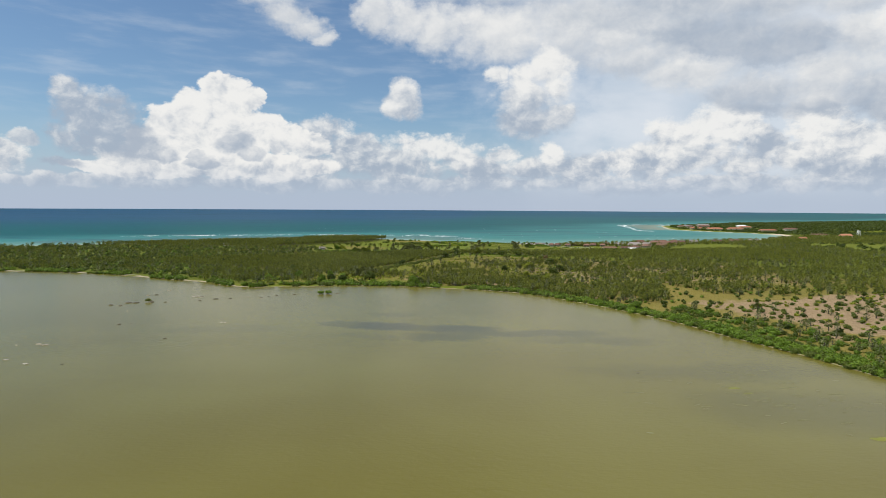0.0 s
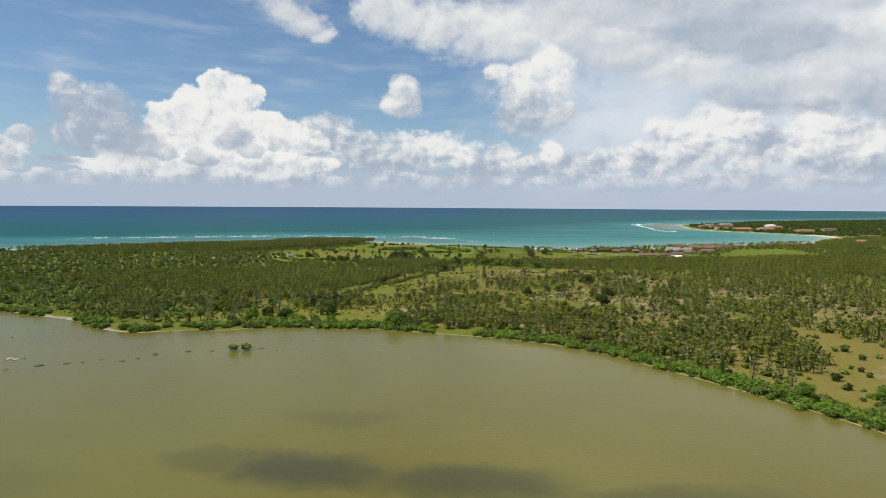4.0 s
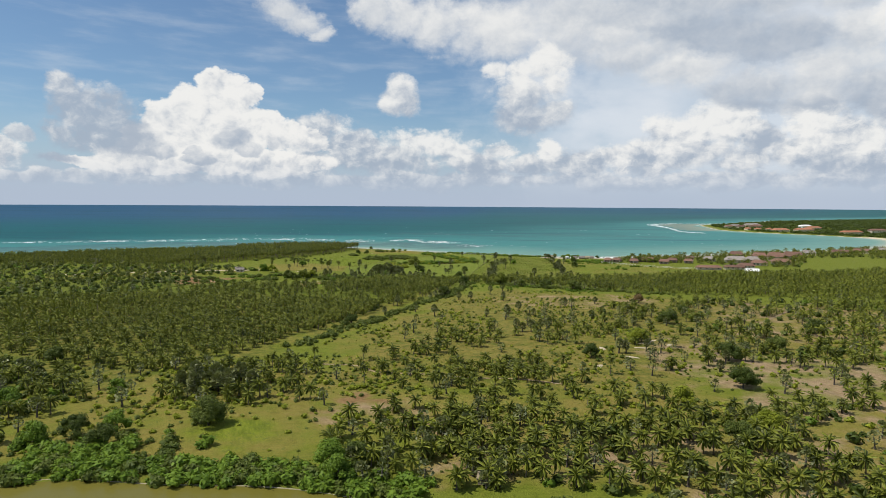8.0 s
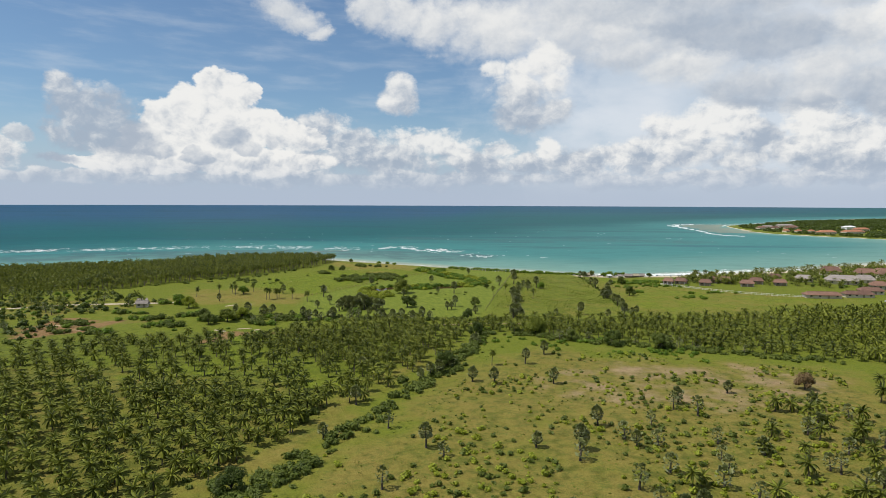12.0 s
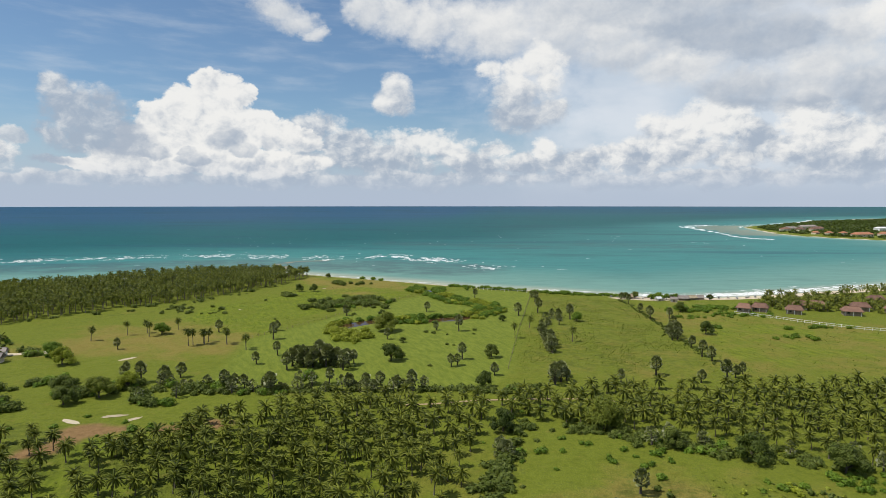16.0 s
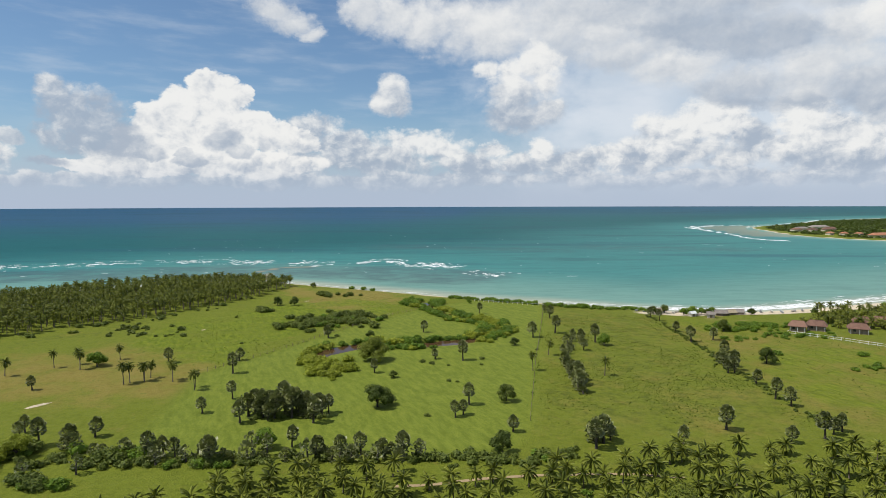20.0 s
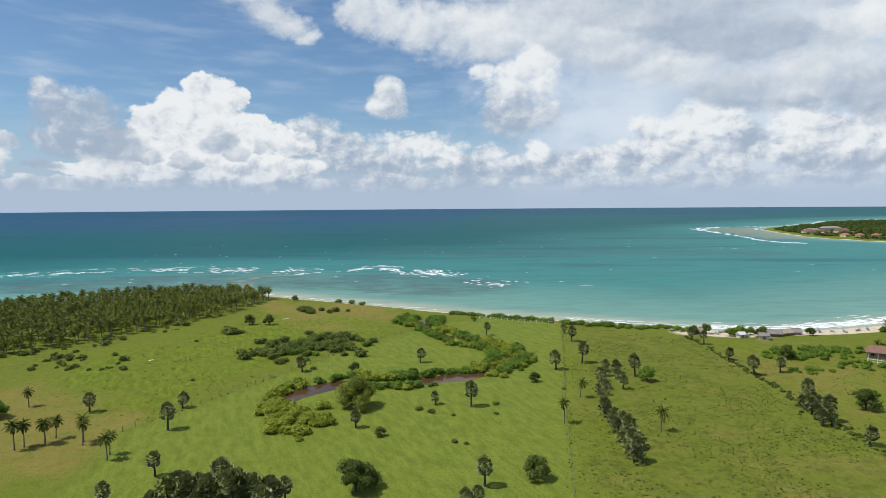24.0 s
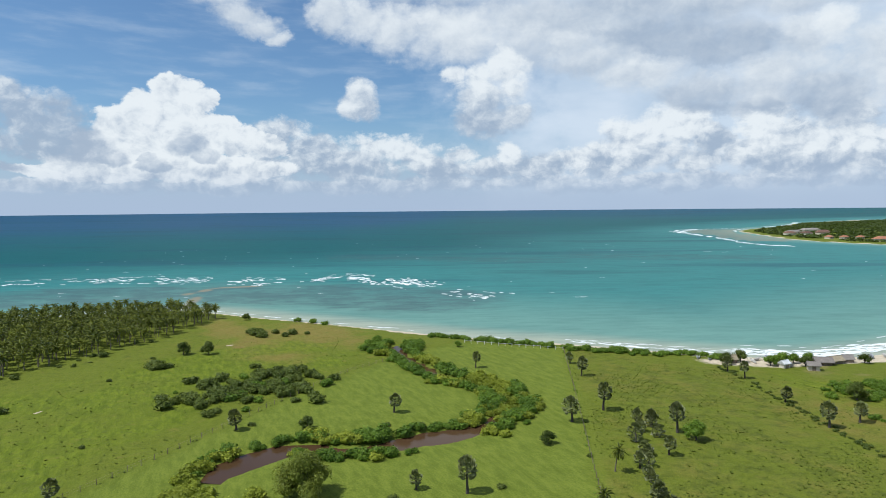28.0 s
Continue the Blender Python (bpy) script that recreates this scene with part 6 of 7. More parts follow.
# ---- foam on the reefs and the beaches ----
def foam_patch(x, y, turn, long, wide, seed):
    """A flat ragged lens of foam with a low crest."""
    n = 18
    v = [(0, 0, 0.16)]
    for i in range(n):
        a = 2 * math.pi * i / n
        k = 1 + 0.55 * noise.noise((math.cos(a) * 1.7 + seed, math.sin(a) * 1.7, seed * 0.37))
        v.append((long * k * math.cos(a), wide * k * math.sin(a), 0.05))
    v = np.array(v)
    c, s = math.cos(turn), math.sin(turn)
    out = np.column_stack([v[:, 0] * c - v[:, 1] * s + x, v[:, 0] * s + v[:, 1] * c + y, v[:, 2]])
    return out, np.array([(0, i + 1, (i + 1) % n + 1) for i in range(n)])


def foam_line(line, step, spread, long, wide, keep):
    c = curve_through(line, step)
    t = np.gradient(c, axis=0)
    out = []
    for (x, y), (tx, ty) in zip(c, t):
        if RNG.random() < keep:
            x, y = x + RNG.normal(scale=spread), y + RNG.normal(scale=spread)
            out.append(foam_patch(x, y, math.atan2(ty, tx) + RNG.normal(scale=0.12), long * RNG.uniform(0.4, 1.3), wide * RNG.uniform(0.4, 1.3), RNG.uniform(0, 90)))
    return out


def offshore(x0, x1, off):
    """The coast between two x, moved out to sea."""
    c = np.array([p for p in COAST if x0 <= p[0] <= x1 and p[1] < 420], float)
    t = np.gradient(c, axis=0)
    t /= np.hypot(*t.T)[:, None]
    return c + np.stack([-t[:, 1], t[:, 0]], 1) * off


reef_foam = []
for line, keep in (([(-520, 300), (-420, 345), (-310, 385), (-288, 400), (-244, 408), (-204, 416), (-148, 408), (-87, 392)], 0.5), ([(-62, 408), (-48, 416), (-34, 417), (-5, 383), (22, 348)], 0.8), ([(30, 336), (61, 298)], 0.2)):
    c = np.asarray(line, float)
    for off, share, wide in ((0, 1.0, 1.9), (9, 0.8, 1.5), (-8, 0.7, 1.2), (18, 0.45, 1.3), (-17, 0.35, 0.9), (28, 0.25, 1.0)):
        run = foam_line(c + (off * 0.3, off), 0.8, 2.4, 2.3, wide * 0.75, keep * share)
        reef_foam += [q for q in run if noise.noise((q[0][0][0] * 0.035, off * 0.05, 4.0)) > -0.08 - 0.012 * (off == 0)]
stuff("reef_foam", join(reef_foam), FOAM, "white breakers over the reef off the coast", "foam")
surf = foam_line(offshore(60, 600, 2.0), 1.2, 0.7, 2.2, 0.6, 0.85) + foam_line(offshore(110, 300, 8.0), 1.0, 1.6, 2.6, 0.8, 0.8) + foam_line(offshore(110, 260, 4.0), 1.2, 1.4, 2.6, 0.8, 0.8) + foam_line(offshore(105, 260, 3.5), 0.6, 1.7, 1.5, 0.3, 0.85) + foam_line(offshore(60, 380, 6.0), 1.4, 1.2, 2.2, 0.32, 0.65) + foam_line(offshore(100, 330, 10.0), 1.8, 1.4, 2.4, 0.28, 0.5) + foam_line(offshore(110, 300, 16.0), 4.0, 1.8, 4.0, 0.4, 0.4) + foam_line(offshore(-130, 60, 1.5), 6, 0.6, 4, 0.5, 0.35)
stuff("beach_surf", join(surf), FOAM, "lines of white surf along the beach", "foam")
tip_foam = []
for line, keep, wide in (([(740, 1338), (650, 1315), (588, 1294), (530, 1240), (512, 1190), (500, 1100), (488, 1003), (470, 900), (453, 793), (458, 725)], 0.75, 4.0), ([(600, 1290), (540, 1225), (520, 1150)], 0.8, 6.0), ([(1080, 1740), (960, 1560), (870, 1452), (800, 1392)], 0.8, 8.0), ([(690, 1282), (640, 1215), (607, 1140)], 0.3, 2.5)):
    tip_foam += foam_line(line, 11, 3, 12, wide, keep)
stuff("headland_foam", join(tip_foam), FOAM, "white surf round the shoal off the headland", "foam")
caps = [foam_patch(RNG.uniform(-350, 420), RNG.uniform(300, 900), RNG.normal(scale=0.2), RNG.uniform(0.8, 2.6), RNG.uniform(0.25, 0.6), i) for i in range(70)]
caps += [foam_patch(*p, 0.1, 4.5, 0.7, 5.0 + i) for i, p in enumerate([(-298, 372), (-286, 378), (330, 640), (345, 632), (104, 300)])]
caps = [c for c in caps if not inside(np.vstack([coast_line, LAND_EDGE[len(COAST):]]), c[0][:1, :2])[0]]
stuff("whitecaps", join(caps), FOAM, "small scattered whitecaps on the bay", "foam")


# ---- tracks, bare patches ----
def lie(x, y):
    """Height of the land at a spot."""
    return float(ground_at([(x, y)])[0])


def track(line, half, mat, label, step=2.0):
    c = curve_through(line, step)
    t = np.gradient(c, axis=0)
    t /= np.hypot(*t.T)[:, None]
    side = np.stack([-t[:, 1], t[:, 0]], 1)
    n = len(c)
    cols = []
    for k, o in enumerate((-1.0, 0.0, 1.0)):
        w = half * (1 + 0.35 * np.array([noise.noise((x * 0.2, y * 0.2, k * 7.0)) for x, y in c]))
        q = c + side * (o * w)[:, None]
        cols.append(np.column_stack([q, ground_at(q) + 0.07]))
    f = [(k * n + i, k * n + i + 1, (k + 1) * n + i + 1, (k + 1) * n + i) for k in (0, 1) for i in range(n - 1)]
    tagged(new("dirt_track", mesh_of("dirt_track", np.vstack(cols), f, mat)), label, "dirt track", kind="structure")


track([(8, -43), (16, -42), (23, -40), (35, -38.2), (50, -37.5), (62, -39)], 0.55, TRACK_DIRT, "narrow sandy farm track between palms and meadow")
track([(-243, -31), (-213, -18), (-188, -11), (-164, 1), (-138, 7), (-118, 12)], 1.8, PALE_SAND, "pale dirt road past the western scrub")
track([(-16, -262), (-2, -264), (5, -271), (19, -273), (33, -276.5), (46, -277.5), (58, -282)], 0.5, TRACK_DIRT, "reddish footpath through dry scrub")
track([(117, -215), (114, -239), (122, -262), (128, -290), (140, -330)], 0.7, TRACK_DIRT, "sandy path beside the eastern palms")
track([(135, -211), (160, -180), (190, -145), (212, -122)], 0.7, TRACK_DIRT, "sandy path beside the eastern palms")


def bank_strip():
    """A thin pale rim of dried mud and sand round the lagoon."""
    c = curve_through([p for p in LAGOON if p[0] > -420 and -660 < p[1] < -250], 1.5)
    t = np.gradient(c, axis=0)
    t /= np.hypot(*t.T)[:, None]
    out = np.stack([-t[:, 1], t[:, 0]], 1)
    w = (0.06 + 2.8 * soft(-c[:, 0], 84, 105)) * (1 + 0.9 * wobble(c, 0.09, 8.0))
    n = len(c)
    rows = [np.column_stack([c - out * (0.05 + 0.35 * soft(-c[:, 0], 84, 105))[:, None], np.full(n, 0.06)]), np.column_stack([c + out * w[:, None] * 0.5, np.full(n, 0.24)]), np.column_stack([c + out * w[:, None], ground_at(c + out * w[:, None]) + 0.03])]
    f = [(k * n + i, k * n + i + 1, (k + 1) * n + i + 1, (k + 1) * n + i) for k in (0, 1) for i in range(n - 1)]
    tagged(new("lagoon_bank", mesh_of("lagoon_bank", np.vstack(rows), f, BANK_SAND)), "thin pale rim of dried mud round the lagoon", "bank", kind="structure")


BANK_SAND = solid("bank_sand", (0.22, 0.185, 0.11), (0.46, 0.40, 0.28), 0.95, 0.5, 0.2)
bank_strip()


def bare_patch(x, y, long, wide, turn, mat, label):
    v, f = foam_patch(x, y, turn, long, wide, x * 0.31 + y)
    v[:, 2] = ground_at(v[:, :2]) + 0.06
    tagged(new("bare_ground", mesh_of("bare_ground", v, f, mat)), label, "bare ground", kind="structure")


for x, y, long, wide in ((-70, -57, 3.2, 0.9), (-62, -53, 3, 0.9), (-56, -55, 2, 0.8), (-87, 3, 3.0, 0.9), (-83, 102, 1.2, 0.5), (-58, 180, 1.6, 0.8), (-12, 62, 0.9, 0.5), (95, -228, 3, 1.0), (99, -224, 2.4, 0.8), (103, -231, 2.6, 0.8), (92, -236, 2.8, 0.8), (108, -222, 2.2, 0.8), (85, -250, 2.6, 0.9), (78, -238, 2.5, 0.9), (72, -262, 2.4, 0.8)):
    bare_patch(x, y, long, wide, 0.2 + x * 0.1, PALE_SAND, "small patch of bare pale sand in grass")
for x, y, long, wide in ((40, -330, 2, 0.9), (-135, -50, 7, 2.0), (-124, -58, 5, 1.6), (60, -340, 2.6, 1.0)):
    bare_patch(x, y, long, wide, 0.1, TRACK_DIRT, "patch of bare reddish earth")


# ---- stones and driftwood in the lagoon ----
def stone_shape(seed, flat=0.45):
    bm = bmesh.new()
    bmesh.ops.create_icosphere(bm, subdivisions=2, radius=1.0)
    for v in bm.verts:
        v.co *= 1 + 0.45 * noise.noise(v.co * 1.3 + Vector((seed * 3.1, 0, 0)))
        v.co.z *= flat
    return bm


STONES = []
for i in range(4):
    me = bpy.data.meshes.new("stone")
    bm = stone_shape(i)
    bm.to_mesh(me)
    bm.free()
    me.materials.append(STONE)
    STONES.append(me)
PALE_STONES = []
for me in STONES[:2]:
    copy = me.copy()
    copy.materials[0] = PALE_STONE
    PALE_STONES.append(copy)


def put_stone(x, y, k, pale=False, turn=0.0, long=1.6):
    pool = PALE_STONES if pale else STONES
    ob = new("rock", pool[int(abs(x) * 7) % len(pool)])
    ob.matrix_basis = pose(x, y, 0.1, 0, 0, turn) @ Matrix.Diagonal((k * long, k, k * 0.75, 1))
    tagged(ob, "pale flat rock breaking the lagoon surface" if pale else "dark low rock breaking the lagoon surface", "rock", "lagoon rocks")


for x, y, k in ((-143, -439, 1.2), (-137, -441, 0.9), (-138, -431, 1.5), (-134, -431, 1.4), (-130, -424, 1.2), (-127, -428, 1.6), (-120, -427, 0.8), (-109, -405, 0.8), (-105, -419, 1.1), (-98, -414, 1.3), (-91, -411, 1.0), (-87, -409, 0.7), (-83, -405, 0.8), (-75, -407, 0.9), (-72, -403, 0.7), (-69, -397, 1.1), (-60, -392, 0.9), (-52, -391, 0.8), (-36, -386, 0.9), (-30, -388, 0.6), (-138, -400, 0.9), (-136, -373, 0.6), (-110, -492, 0.8), (-106, -490, 0.5), (-77, -520, 0.7), (-91, -562, 0.5), (93, -563, 0.5)):
    put_stone(x, y, k * 0.8, False, x * 9)
for x, y, k in ((-142, -402, 0.9), (-140, -380, 0.9), (-113, -406, 1.3), (-110.5, -406.5, 1.0), (-68, -484.5, 0.8), (-66.3, -485.4, 0.7), (-103, -562, 0.9), (-113, -557, 0.8), (-115, -534, 1.1), (-118, -533, 0.9), (-125, -535, 0.5), (-125, -457, 0.4)):
    put_stone(x, y, k * 0.8, True, x * 9)
ob = tagged(new("islet_bush", mesh_of("islet_bush", *BUSHES[1], SCRUB_LEAF)), "small scrubby bush on rocks in the lagoon", "shrub")
ob.matrix_basis = pose(-130, -427, 0.5) @ Matrix.Diagonal((2.2, 1.6, 1.6, 1))
WEED = foliage("water_weed", (0.15, 0.16, 0.025), (0.28, 0.28, 0.045), 0.1)
mats = [foam_patch(x, y, 0.2, long, wide, x) for x, y, long, wide in ((116, -579, 2.0, 0.7), (132, -619, 2.6, 1.1), (118, -584, 1.4, 0.5))]
stuff("water_weed", join([(v * (1, 1, 0.4) + (0, 0, 0.07), f) for v, f in mats]), WEED, "floating mats of yellow-green water weed", "water weed")
# thin flat streaks just above the lagoon sheet, close to its colour
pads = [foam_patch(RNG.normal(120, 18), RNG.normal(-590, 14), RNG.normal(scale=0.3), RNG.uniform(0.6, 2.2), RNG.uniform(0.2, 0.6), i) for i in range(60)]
LAGOON_STREAK = solid("sunken_weed", (0.128, 0.118, 0.030), (0.146, 0.132, 0.034), 0.5, 0.8)
stuff("sunken_weed", join([(v * (1, 1, 0.1) + (0, 0, 0.085), f) for v, f in pads]), LAGOON_STREAK, "faint flat streaks on the lagoon surface", "water weed")


# ---- fences ----
def post_mesh(height, r, mat):
    bm = bmesh.new()
    bmesh.ops.create_cone(bm, cap_ends=True, segments=6, radius1=r, radius2=r * 0.8, depth=height, matrix=Matrix.Translation((0, 0, height / 2)))
    me = bpy.data.meshes.new("post")
    bm.to_mesh(me)
    bm.free()
    me.materials.append(mat)
    return me


def bar_between(a, b, r):
    """Points and triangles of a thin square bar."""
    a, b = Vector(a), Vector(b)
    z = (b - a).normalized()
    x = z.cross(Vector((0, 0, 1))).normalized() * r
    y = z.cross(x).normalized() * r
    v = [p + sx * x + sy * y for p in (a, b) for sx, sy in ((-1, -1), (1, -1), (1, 1), (-1, 1))]
    f = []
    for i in range(4):
        j = (i + 1) % 4
        f += [(i, j, j + 4), (i, j + 4, i + 4)]
    return np.array([tuple(p) for p in v]), np.array(f)


def fence(line, gap, height, r, mat, rails, rail_r, label, category="fence"):
    c = np.asarray(line, float)
    root = thing("fence", label, category, "", (0, 0, 0))
    me = post_mesh(height, r, mat)
    spots = []
    for a, b in zip(c, c[1:]):
        n = max(1, int(np.hypot(*(b - a)) / gap))
        spots += [a + (b - a) * i / n for i in range(n)]
    spots.append(c[-1])
    for x, y in spots:
        p = part("post", me, None, root)
        p.matrix_basis = pose(x, y, lie(x, y) - 0.1, RNG.normal(0, 2), RNG.normal(0, 2), RNG.uniform(0, 360))
    for h in rails:
        runs = [bar_between((*a, lie(*a) - 0.1 + h), (*b, lie(*b) - 0.1 + h), rail_r) for a, b in zip(spots, spots[1:])]
        part("rail", mesh_of("rail", *join(runs), mat), None, root)


fence(FENCE_WEST, 3.2, 1.3, 0.07, WOOD, (0.6, 1.1), 0.008, "weathered wooden post and wire fence across the meadow")
fence(FENCE_MID, 3.2, 1.3, 0.06, WOOD, (0.6, 1.1), 0.008, "weathered wooden post and wire fence between two pastures")
fence([(30, 178), (42, 172), (54, 167), (64, 163)], 2.6, 1.3, 0.09, WHITEWASH, (1.0,), 0.025, "pale wooden post fence behind the coastal shrubs")
fence([(150, 95), (163, 82), (174, 68), (186, 57), (200, 50), (214, 46)], 2.6, 1.4, 0.09, WHITEWASH, (0.5, 1.25), 0.05, "white painted railing in front of the villas", "railing")
bushes(along(FENCE_MID, 0.6, 0.55, 0.7), 0.12, 0.5, "fence_weeds", BRIGHT_LEAF, "weeds growing along the fence line", "shrubs", BUSHES_SMALL)
bushes(along(FENCE_WEST, 1.3, 0.35, 0.6), 0.2, 0.55, "fence_weeds", SCRUB_LEAF, "weeds growing along the fence line", "shrubs", BUSHES_SMALL)


# ---- buildings ----
def box(bm, x0, x1, y0, y1, z0, z1):
    v = [bm.verts.new((x, y, z)) for z in (z0, z1) for x, y in ((x0, y0), (x1, y0), (x1, y1), (x0, y1))]
    for q in ((3, 2, 1, 0), (4, 5, 6, 7), (0, 1, 5, 4), (1, 2, 6, 5), (2, 3, 7, 6), (3, 0, 4, 7)):
        bm.faces.new([v[i] for i in q])


def roof_mesh(long, deep, z, rise, hip, over=0.7, thick=0.16):
    """A pitched roof with eaves; hip: how far the ridge stops short of each end."""
    bm = bmesh.new()
    a, b = long / 2 + over, deep / 2 + over
    for dz in (0, thick):
        lo = [bm.verts.new((x, y, z + dz - 0.15)) for x, y in ((-a, -b), (a, -b), (a, b), (-a, b))]
        ridge = [bm.verts.new((x, 0, z + dz + rise)) for x in (-a + hip, a - hip)]
        faces = [(lo[0], lo[1], ridge[1], ridge[0]), (lo[2], lo[3], ridge[0], ridge[1]), (lo[1], lo[2], ridge[1]), (lo[3], lo[0], ridge[0])]
        for q in faces:
            bm.faces.new(q if dz else q[::-1])
        if dz == 0:
            under = lo
    for i in range(4):
        j = (i + 1) % 4
        bm.faces.new((under[i], under[j], lo[j], lo[i]))
    return bm


def house(x, y, turn, long, deep, tall, rise, hip, roof_mat, wall_mat, label, windows=3, base=None, category="house", group="", name="house"):
    z0 = lie(x, y) - 0.1 if base is None else base
    root = thing(name, label, category, group, (x, y, z0), turn)
    bm = bmesh.new()
    box(bm, -long / 2, long / 2, -deep / 2, deep / 2, -1.0, tall)
    part("wall", bm, wall_mat, root)
    part("roof", roof_mesh(long, deep, tall, rise, hip, min(0.7, 0.12 * long)), roof_mat, root, "tiled pitched roof")
    bm = bmesh.new()
    ends = long / 2 + min(0.7, 0.12 * long)
    box(bm, -ends, ends, -0.14, 0.14, tall + rise + 0.05, tall + rise + 0.22)
    bmesh.ops.scale(bm, vec=(max(0.15, 1 - 2 * hip / (long + 1.4)), 1, 1), verts=bm.verts)
    part("ridge", bm, roof_mat, root)
    for side in (-1, 1):
        for i in range(windows):
            cx = (i + 0.5) / windows * long - long / 2
            door = side < 0 and i == windows // 2
            bm = bmesh.new()
            yy = side * deep / 2
            w, lo, hi = (0.55, 0.0, 2.1) if door else (0.6, 0.9, 2.1)
            box(bm, cx - w, cx + w, yy - 0.06, yy + 0.06, lo, min(hi, tall - 0.2))
            frame_part = part("door" if door else "window", bm, WOOD, root)
            bm = bmesh.new()
            box(bm, cx - w * 0.8, cx + w * 0.8, yy - 0.08, yy + 0.08, lo + 0.12, min(hi, tall - 0.2) - 0.12)
            part("panel" if door else "pane", bm, WOOD if door else GLASS, frame_part)
    return root


# the villas behind the white railing
for x, y, turn, long, deep in ((157, 101, -30, 7, 6), (165, 102, -30, 8, 6), (178, 96, -25, 8, 6), (188, 110, -25, 7, 6), (196, 110, -25, 8, 6), (202, 92, -20, 9, 7), (213, 104, -20, 9, 7), (224, 96, -15, 8, 6)):
    long, deep = long * 0.8, deep * 0.8
    ob = house(x, y, turn, long, deep, 2.2, 1.8, 1.4, ROOF_TILE, WOOD, "low beach villa with a brown hipped tile roof", 2, group="beach villas", name="villa", category="villa")
    for dx in (-0.45, 0.0, 0.45):
        bm = bmesh.new()
        box(bm, dx * long - 0.06, dx * long + 0.06, -deep / 2 - 0.55, -deep / 2 - 0.35, -0.5, 2.2)
        part("veranda_post", bm, WHITEWASH, ob)
# the hotel further along the beach
HOTEL = [(290, 158, -20, 16, 10, 5, 5, ROOF_TILE), (269, 108, -18, 22, 12, 4, 5, ROOF_GREY), (285, 112, -18, 14, 10, 4, 4.5, ROOF_GREY), (306, 145, -20, 15, 9, 5, 5, ROOF_TILE), (314, 132, -20, 16, 10, 6, 6, ROOF_TILE), (330, 138, -20, 12, 9, 6, 6, ROOF_TILE), (278, 84, -15, 14, 9, 4, 3.5, ROOF_TILE), (300, 92, -15, 18, 9, 4, 4, ROOF_TILE), (222, 46, -6, 22, 7, 3, 2.4, ROOF_TILE)]
HOTEL += [(243, 49, -6, 18, 7, 3, 2.4, ROOF_TILE), (258, 62, -10, 14, 8, 3.4, 3, ROOF_TILE), (250, 118, -20, 12, 8, 3.4, 3.5, ROOF_GREY), (330, 160, -20, 18, 9, 4, 4, ROOF_TILE), (352, 176, -22, 20, 9, 4, 4, ROOF_TILE), (380, 200, -24, 16, 9, 4, 4, ROOF_GREY), (420, 214, -24, 22, 9, 4, 3.5, ROOF_TILE), (455, 236, -28, 22, 9, 4, 3.5, ROOF_TILE), (490, 252, -30, 22, 10, 4, 3.5, ROOF_GREY), (236, 128, -20, 9, 7, 3, 3, ROOF_TILE)]
for x, y, turn, long, deep, tall, rise, mat in HOTEL:
    long, deep, tall, rise = long * 0.8, deep * 0.85, tall * 0.65, rise * 0.6
    house(x, y, turn, long, deep, tall, rise, min(long, deep) * 0.32, mat, PLASTER, "hotel building with a steep red-brown tile roof" if mat is ROOF_TILE else "hotel building with a weathered grey-brown roof", 4, group="beach hotel", name="hotel_building", category="hotel")
house(241, 14, -8, 8, 5, 2.6, 1.4, 0.0, ROOF_WHITE, WHITEWASH, "white building with a pale sheet-metal gable roof", 3)
house(-132, 6, 20, 4, 3, 2.0, 1.0, 0.0, ROOF_GREY, WHITEWASH, "small whitewashed farm house among bushes", 2)
house(-128, -2, 10, 4.8, 3.2, 2.0, 1.2, 0.0, ROOF_GREY, PLASTER, "small farm house with a weathered roof", 2)
house(-266, 56, 15, 6, 4, 2.4, 1.2, 0.0, ROOF_GREY, PLASTER, "pale roofed house among western palms", 2)
house(33.5, -345.5, -15, 1.7, 1.4, 1.3, 0.6, 0.0, THATCH, WOOD, "open thatched hut on the lagoon shore", 2, name="hut", category="hut")
house(134, 130, -20, 3.2, 2.4, 1.7, 0.9, 0.0, ROOF_GREY, PLASTER, "small pale fishing shed behind the beach", 1, name="shed", category="shed")
house(127, 133.5, 20, 2.6, 2.0, 1.5, 0.8, 0.0, ROOF_WHITE, PLASTER, "small pale shed with a sheet-metal roof behind the beach", 1, name="shed", category="shed")
for x, y, turn, long, mat in ((141, 136.5, -10, 4.6, ROOF_GREY), (146, 138, 15, 4.0, THATCH), (129, 139.5, -25, 2.8, THATCH), (114, 141, 10, 2.6, THATCH), (151, 139.5, -5, 3.0, ROOF_GREY)):
    house(x, y, turn, long, long * 0.7, 1.2, 1.2, 0.0, mat, WOOD, "grey-roofed fishing hut behind the beach" if mat is ROOF_GREY else "thatched fishing hut behind the beach", 1, name="hut", category="hut")


def knoll(x, y):
    d = away(coast_line, np.array([(x, y)], float))[0]
    return 0.6 + float(9.0 * soft(np.array([d]), 60, 420)[0]) * (y > 650)


for x, y, turn, long, deep, tall, rise, mat in HEADLAND_HOUSES:
    long, deep, tall, rise = long * 0.65, deep * 0.8, tall * 0.6, rise * 0.55
    house(x, y, turn, long, deep, tall, rise, min(long, deep) * 0.3, mat, PLASTER if mat is not ROOF_WHITE else WHITEWASH, {"orange_tiles": "distant resort building with a bright orange tile roof", "roof_tiles": "distant resort building with a dark red tile roof", "weathered_roof": "distant long resort building with a grey roof"}.get(mat.name, "distant white resort block"), 6, knoll(x, y), "resort", "headland resort", "resort_building")

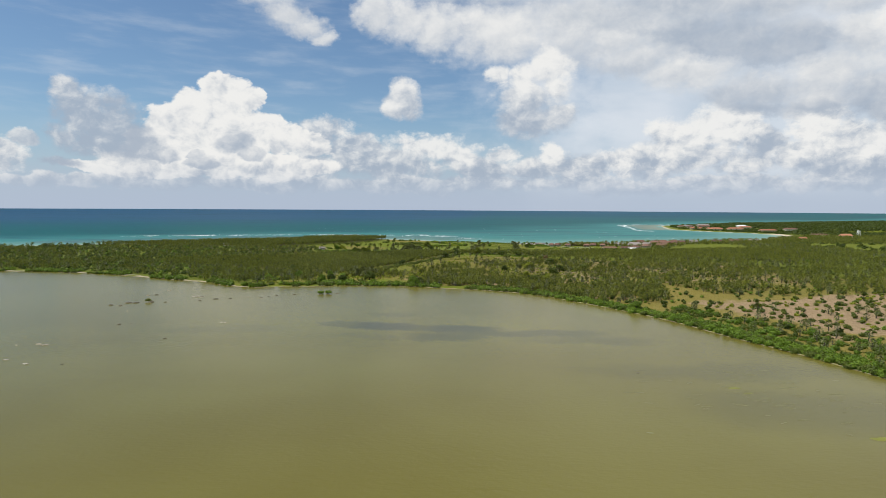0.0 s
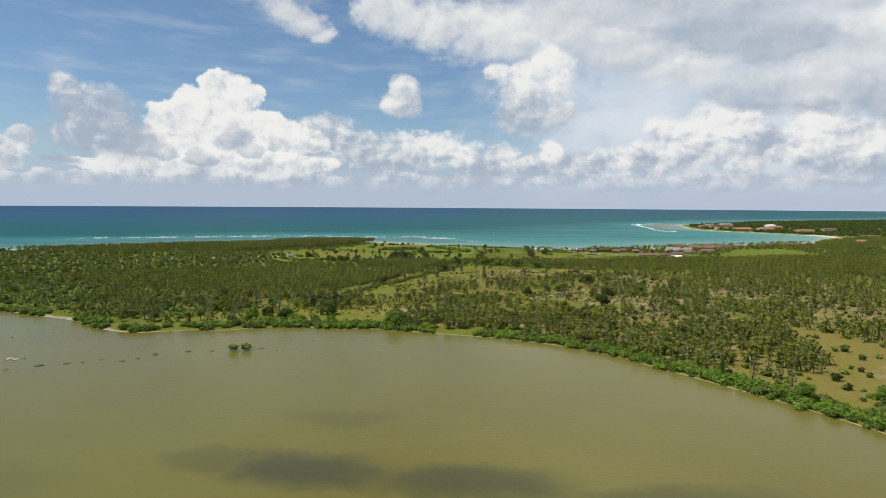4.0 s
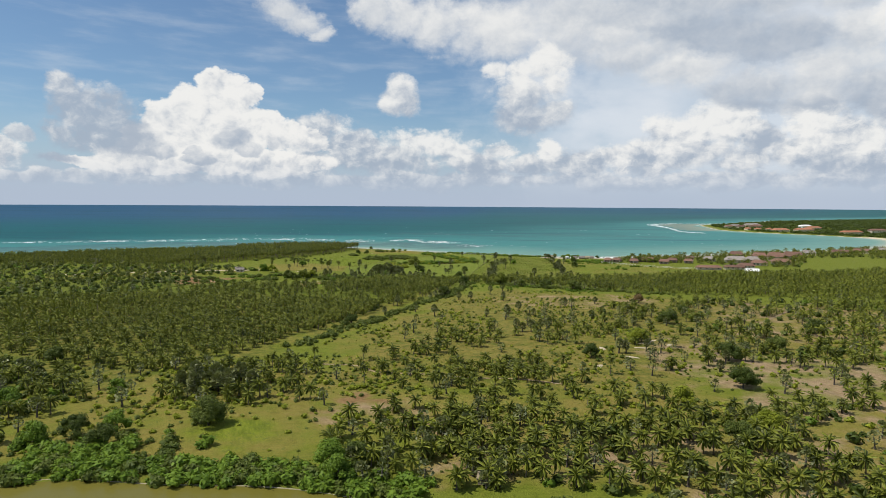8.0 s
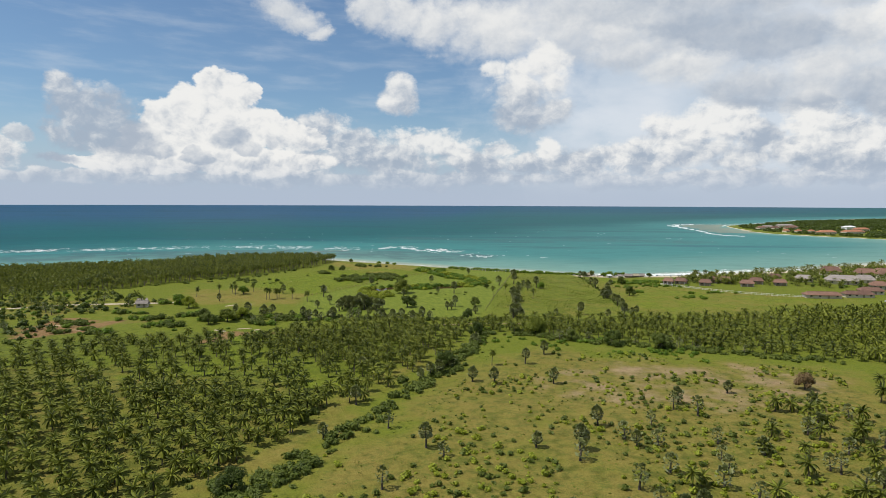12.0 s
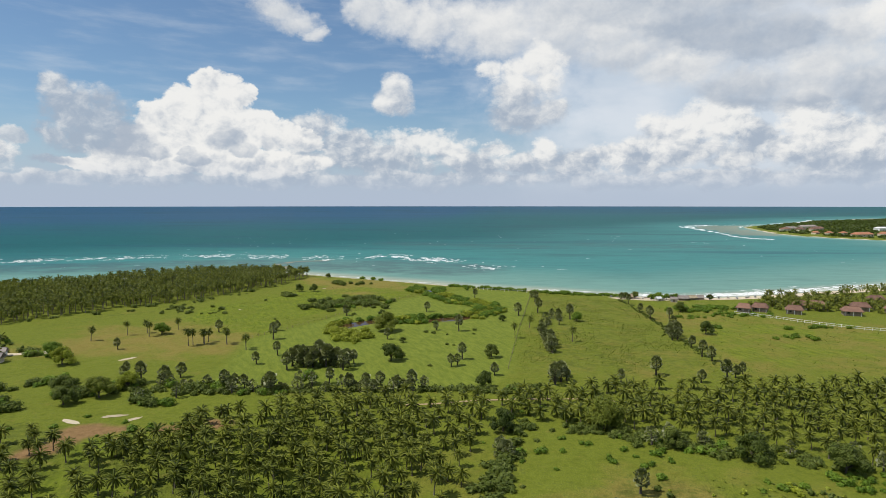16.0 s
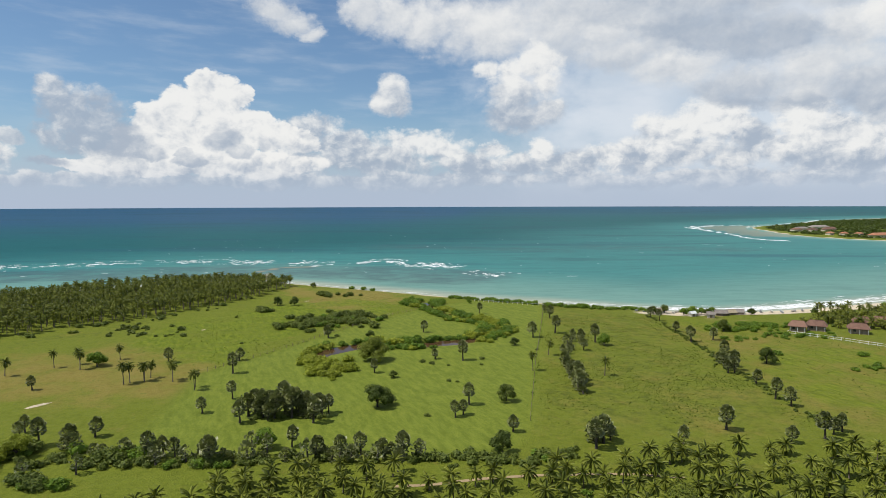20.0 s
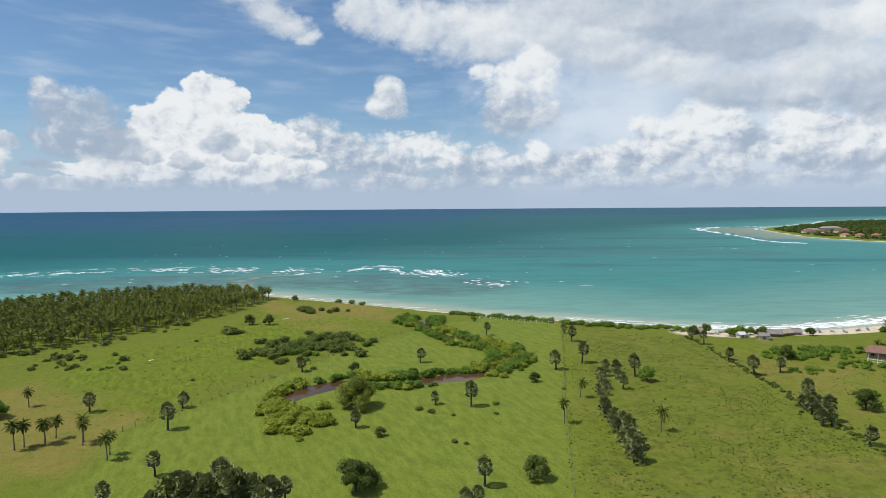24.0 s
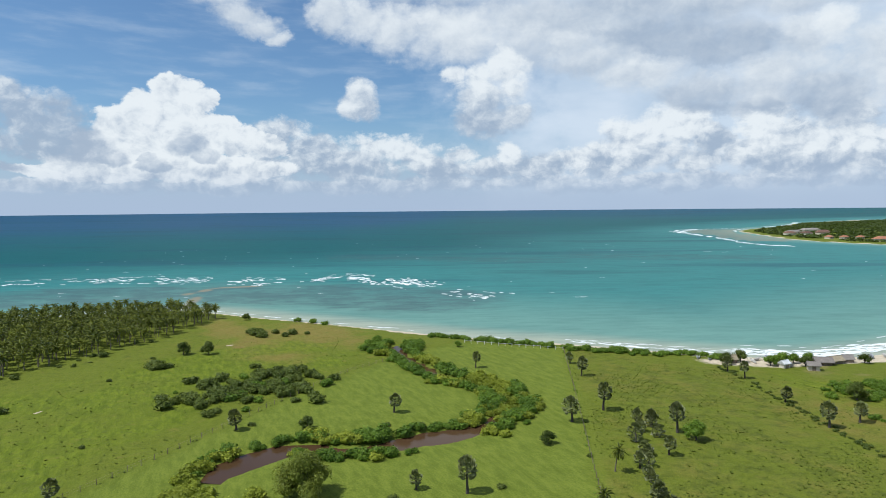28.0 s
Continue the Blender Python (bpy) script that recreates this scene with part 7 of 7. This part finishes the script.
tower = thing("water_tower", "distant white concrete water tower", "water tower", "", (800, 500, 0.5), 0.0, 0.5)
bm = bmesh.new()
for sx in (-4, 4):
    for sy in (-4, 4):
        box(bm, sx - 0.8, sx + 0.8, sy - 0.8, sy + 0.8, 0, 14)
part("legs", bm, WHITEWASH, tower)
bm = bmesh.new()
bmesh.ops.create_cone(bm, cap_ends=True, segments=20, radius1=6, radius2=6.3, depth=8, matrix=Matrix.Translation((0, 0, 18)))
part("tank", bm, WHITEWASH, tower)


# ---- fishing boats drawn up on the sand ----
def boat_mesh():
    bm = bmesh.new()
    rings = []
    for s in np.linspace(-1, 1, 9):
        w = 0.62 * (1 - abs(s) ** 2.4) + 0.05
        up = 0.35 * abs(s) ** 2
        rings.append([bm.verts.new((s * 2.9, y * w, z)) for y, z in ((-1, 0.75 + up), (-0.75, 0.3 + up), (0, 0.05 + up * 0.8), (0.75, 0.3 + up), (1, 0.75 + up), (0.8, 0.7 + up), (0, 0.38 + up * 0.8), (-0.8, 0.7 + up))])
    for a, b in zip(rings, rings[1:]):
        for i in range(8):
            j = (i + 1) % 8
            bm.faces.new((a[i], a[j], b[j], b[i]))
    for ring in (rings[0][::-1], rings[-1]):
        bm.faces.new(ring)
    return bm


hull = boat_mesh()
HULL = bpy.data.meshes.new("hull")
hull.to_mesh(HULL)
hull.free()
HULL.materials.append(HULL_PAINT)
bm = bmesh.new()
for s in (-1.2, 0.2, 1.4):
    box(bm, s - 0.12, s + 0.12, -0.5, 0.5, 0.62, 0.68)
THWART = bpy.data.meshes.new("thwart")
bm.to_mesh(THWART)
bm.free()
THWART.materials.append(WOOD)
for i, (x, y) in enumerate(((118, 145), (121, 141), (124, 144), (128, 146), (133, 144), (137, 143), (150, 141), (154, 143), (158, 143.5), (163, 145), (168, 145), (179, 146), (184, 148), (116, 149), (146, 143), (109, 146), (112, 144), (119, 147.5), (126, 141), (131, 141.5), (141, 141), (106, 148), (172, 143))):
    ob = thing("fishing_boat", "small wooden fishing boat drawn up on the beach", "boat", "beached boats", (x, y, 0.45), 60 + 23 * math.sin(i * 2.1), 0.9)
    part("hull", HULL, None, ob)
    part("thwarts", THWART, None, ob)
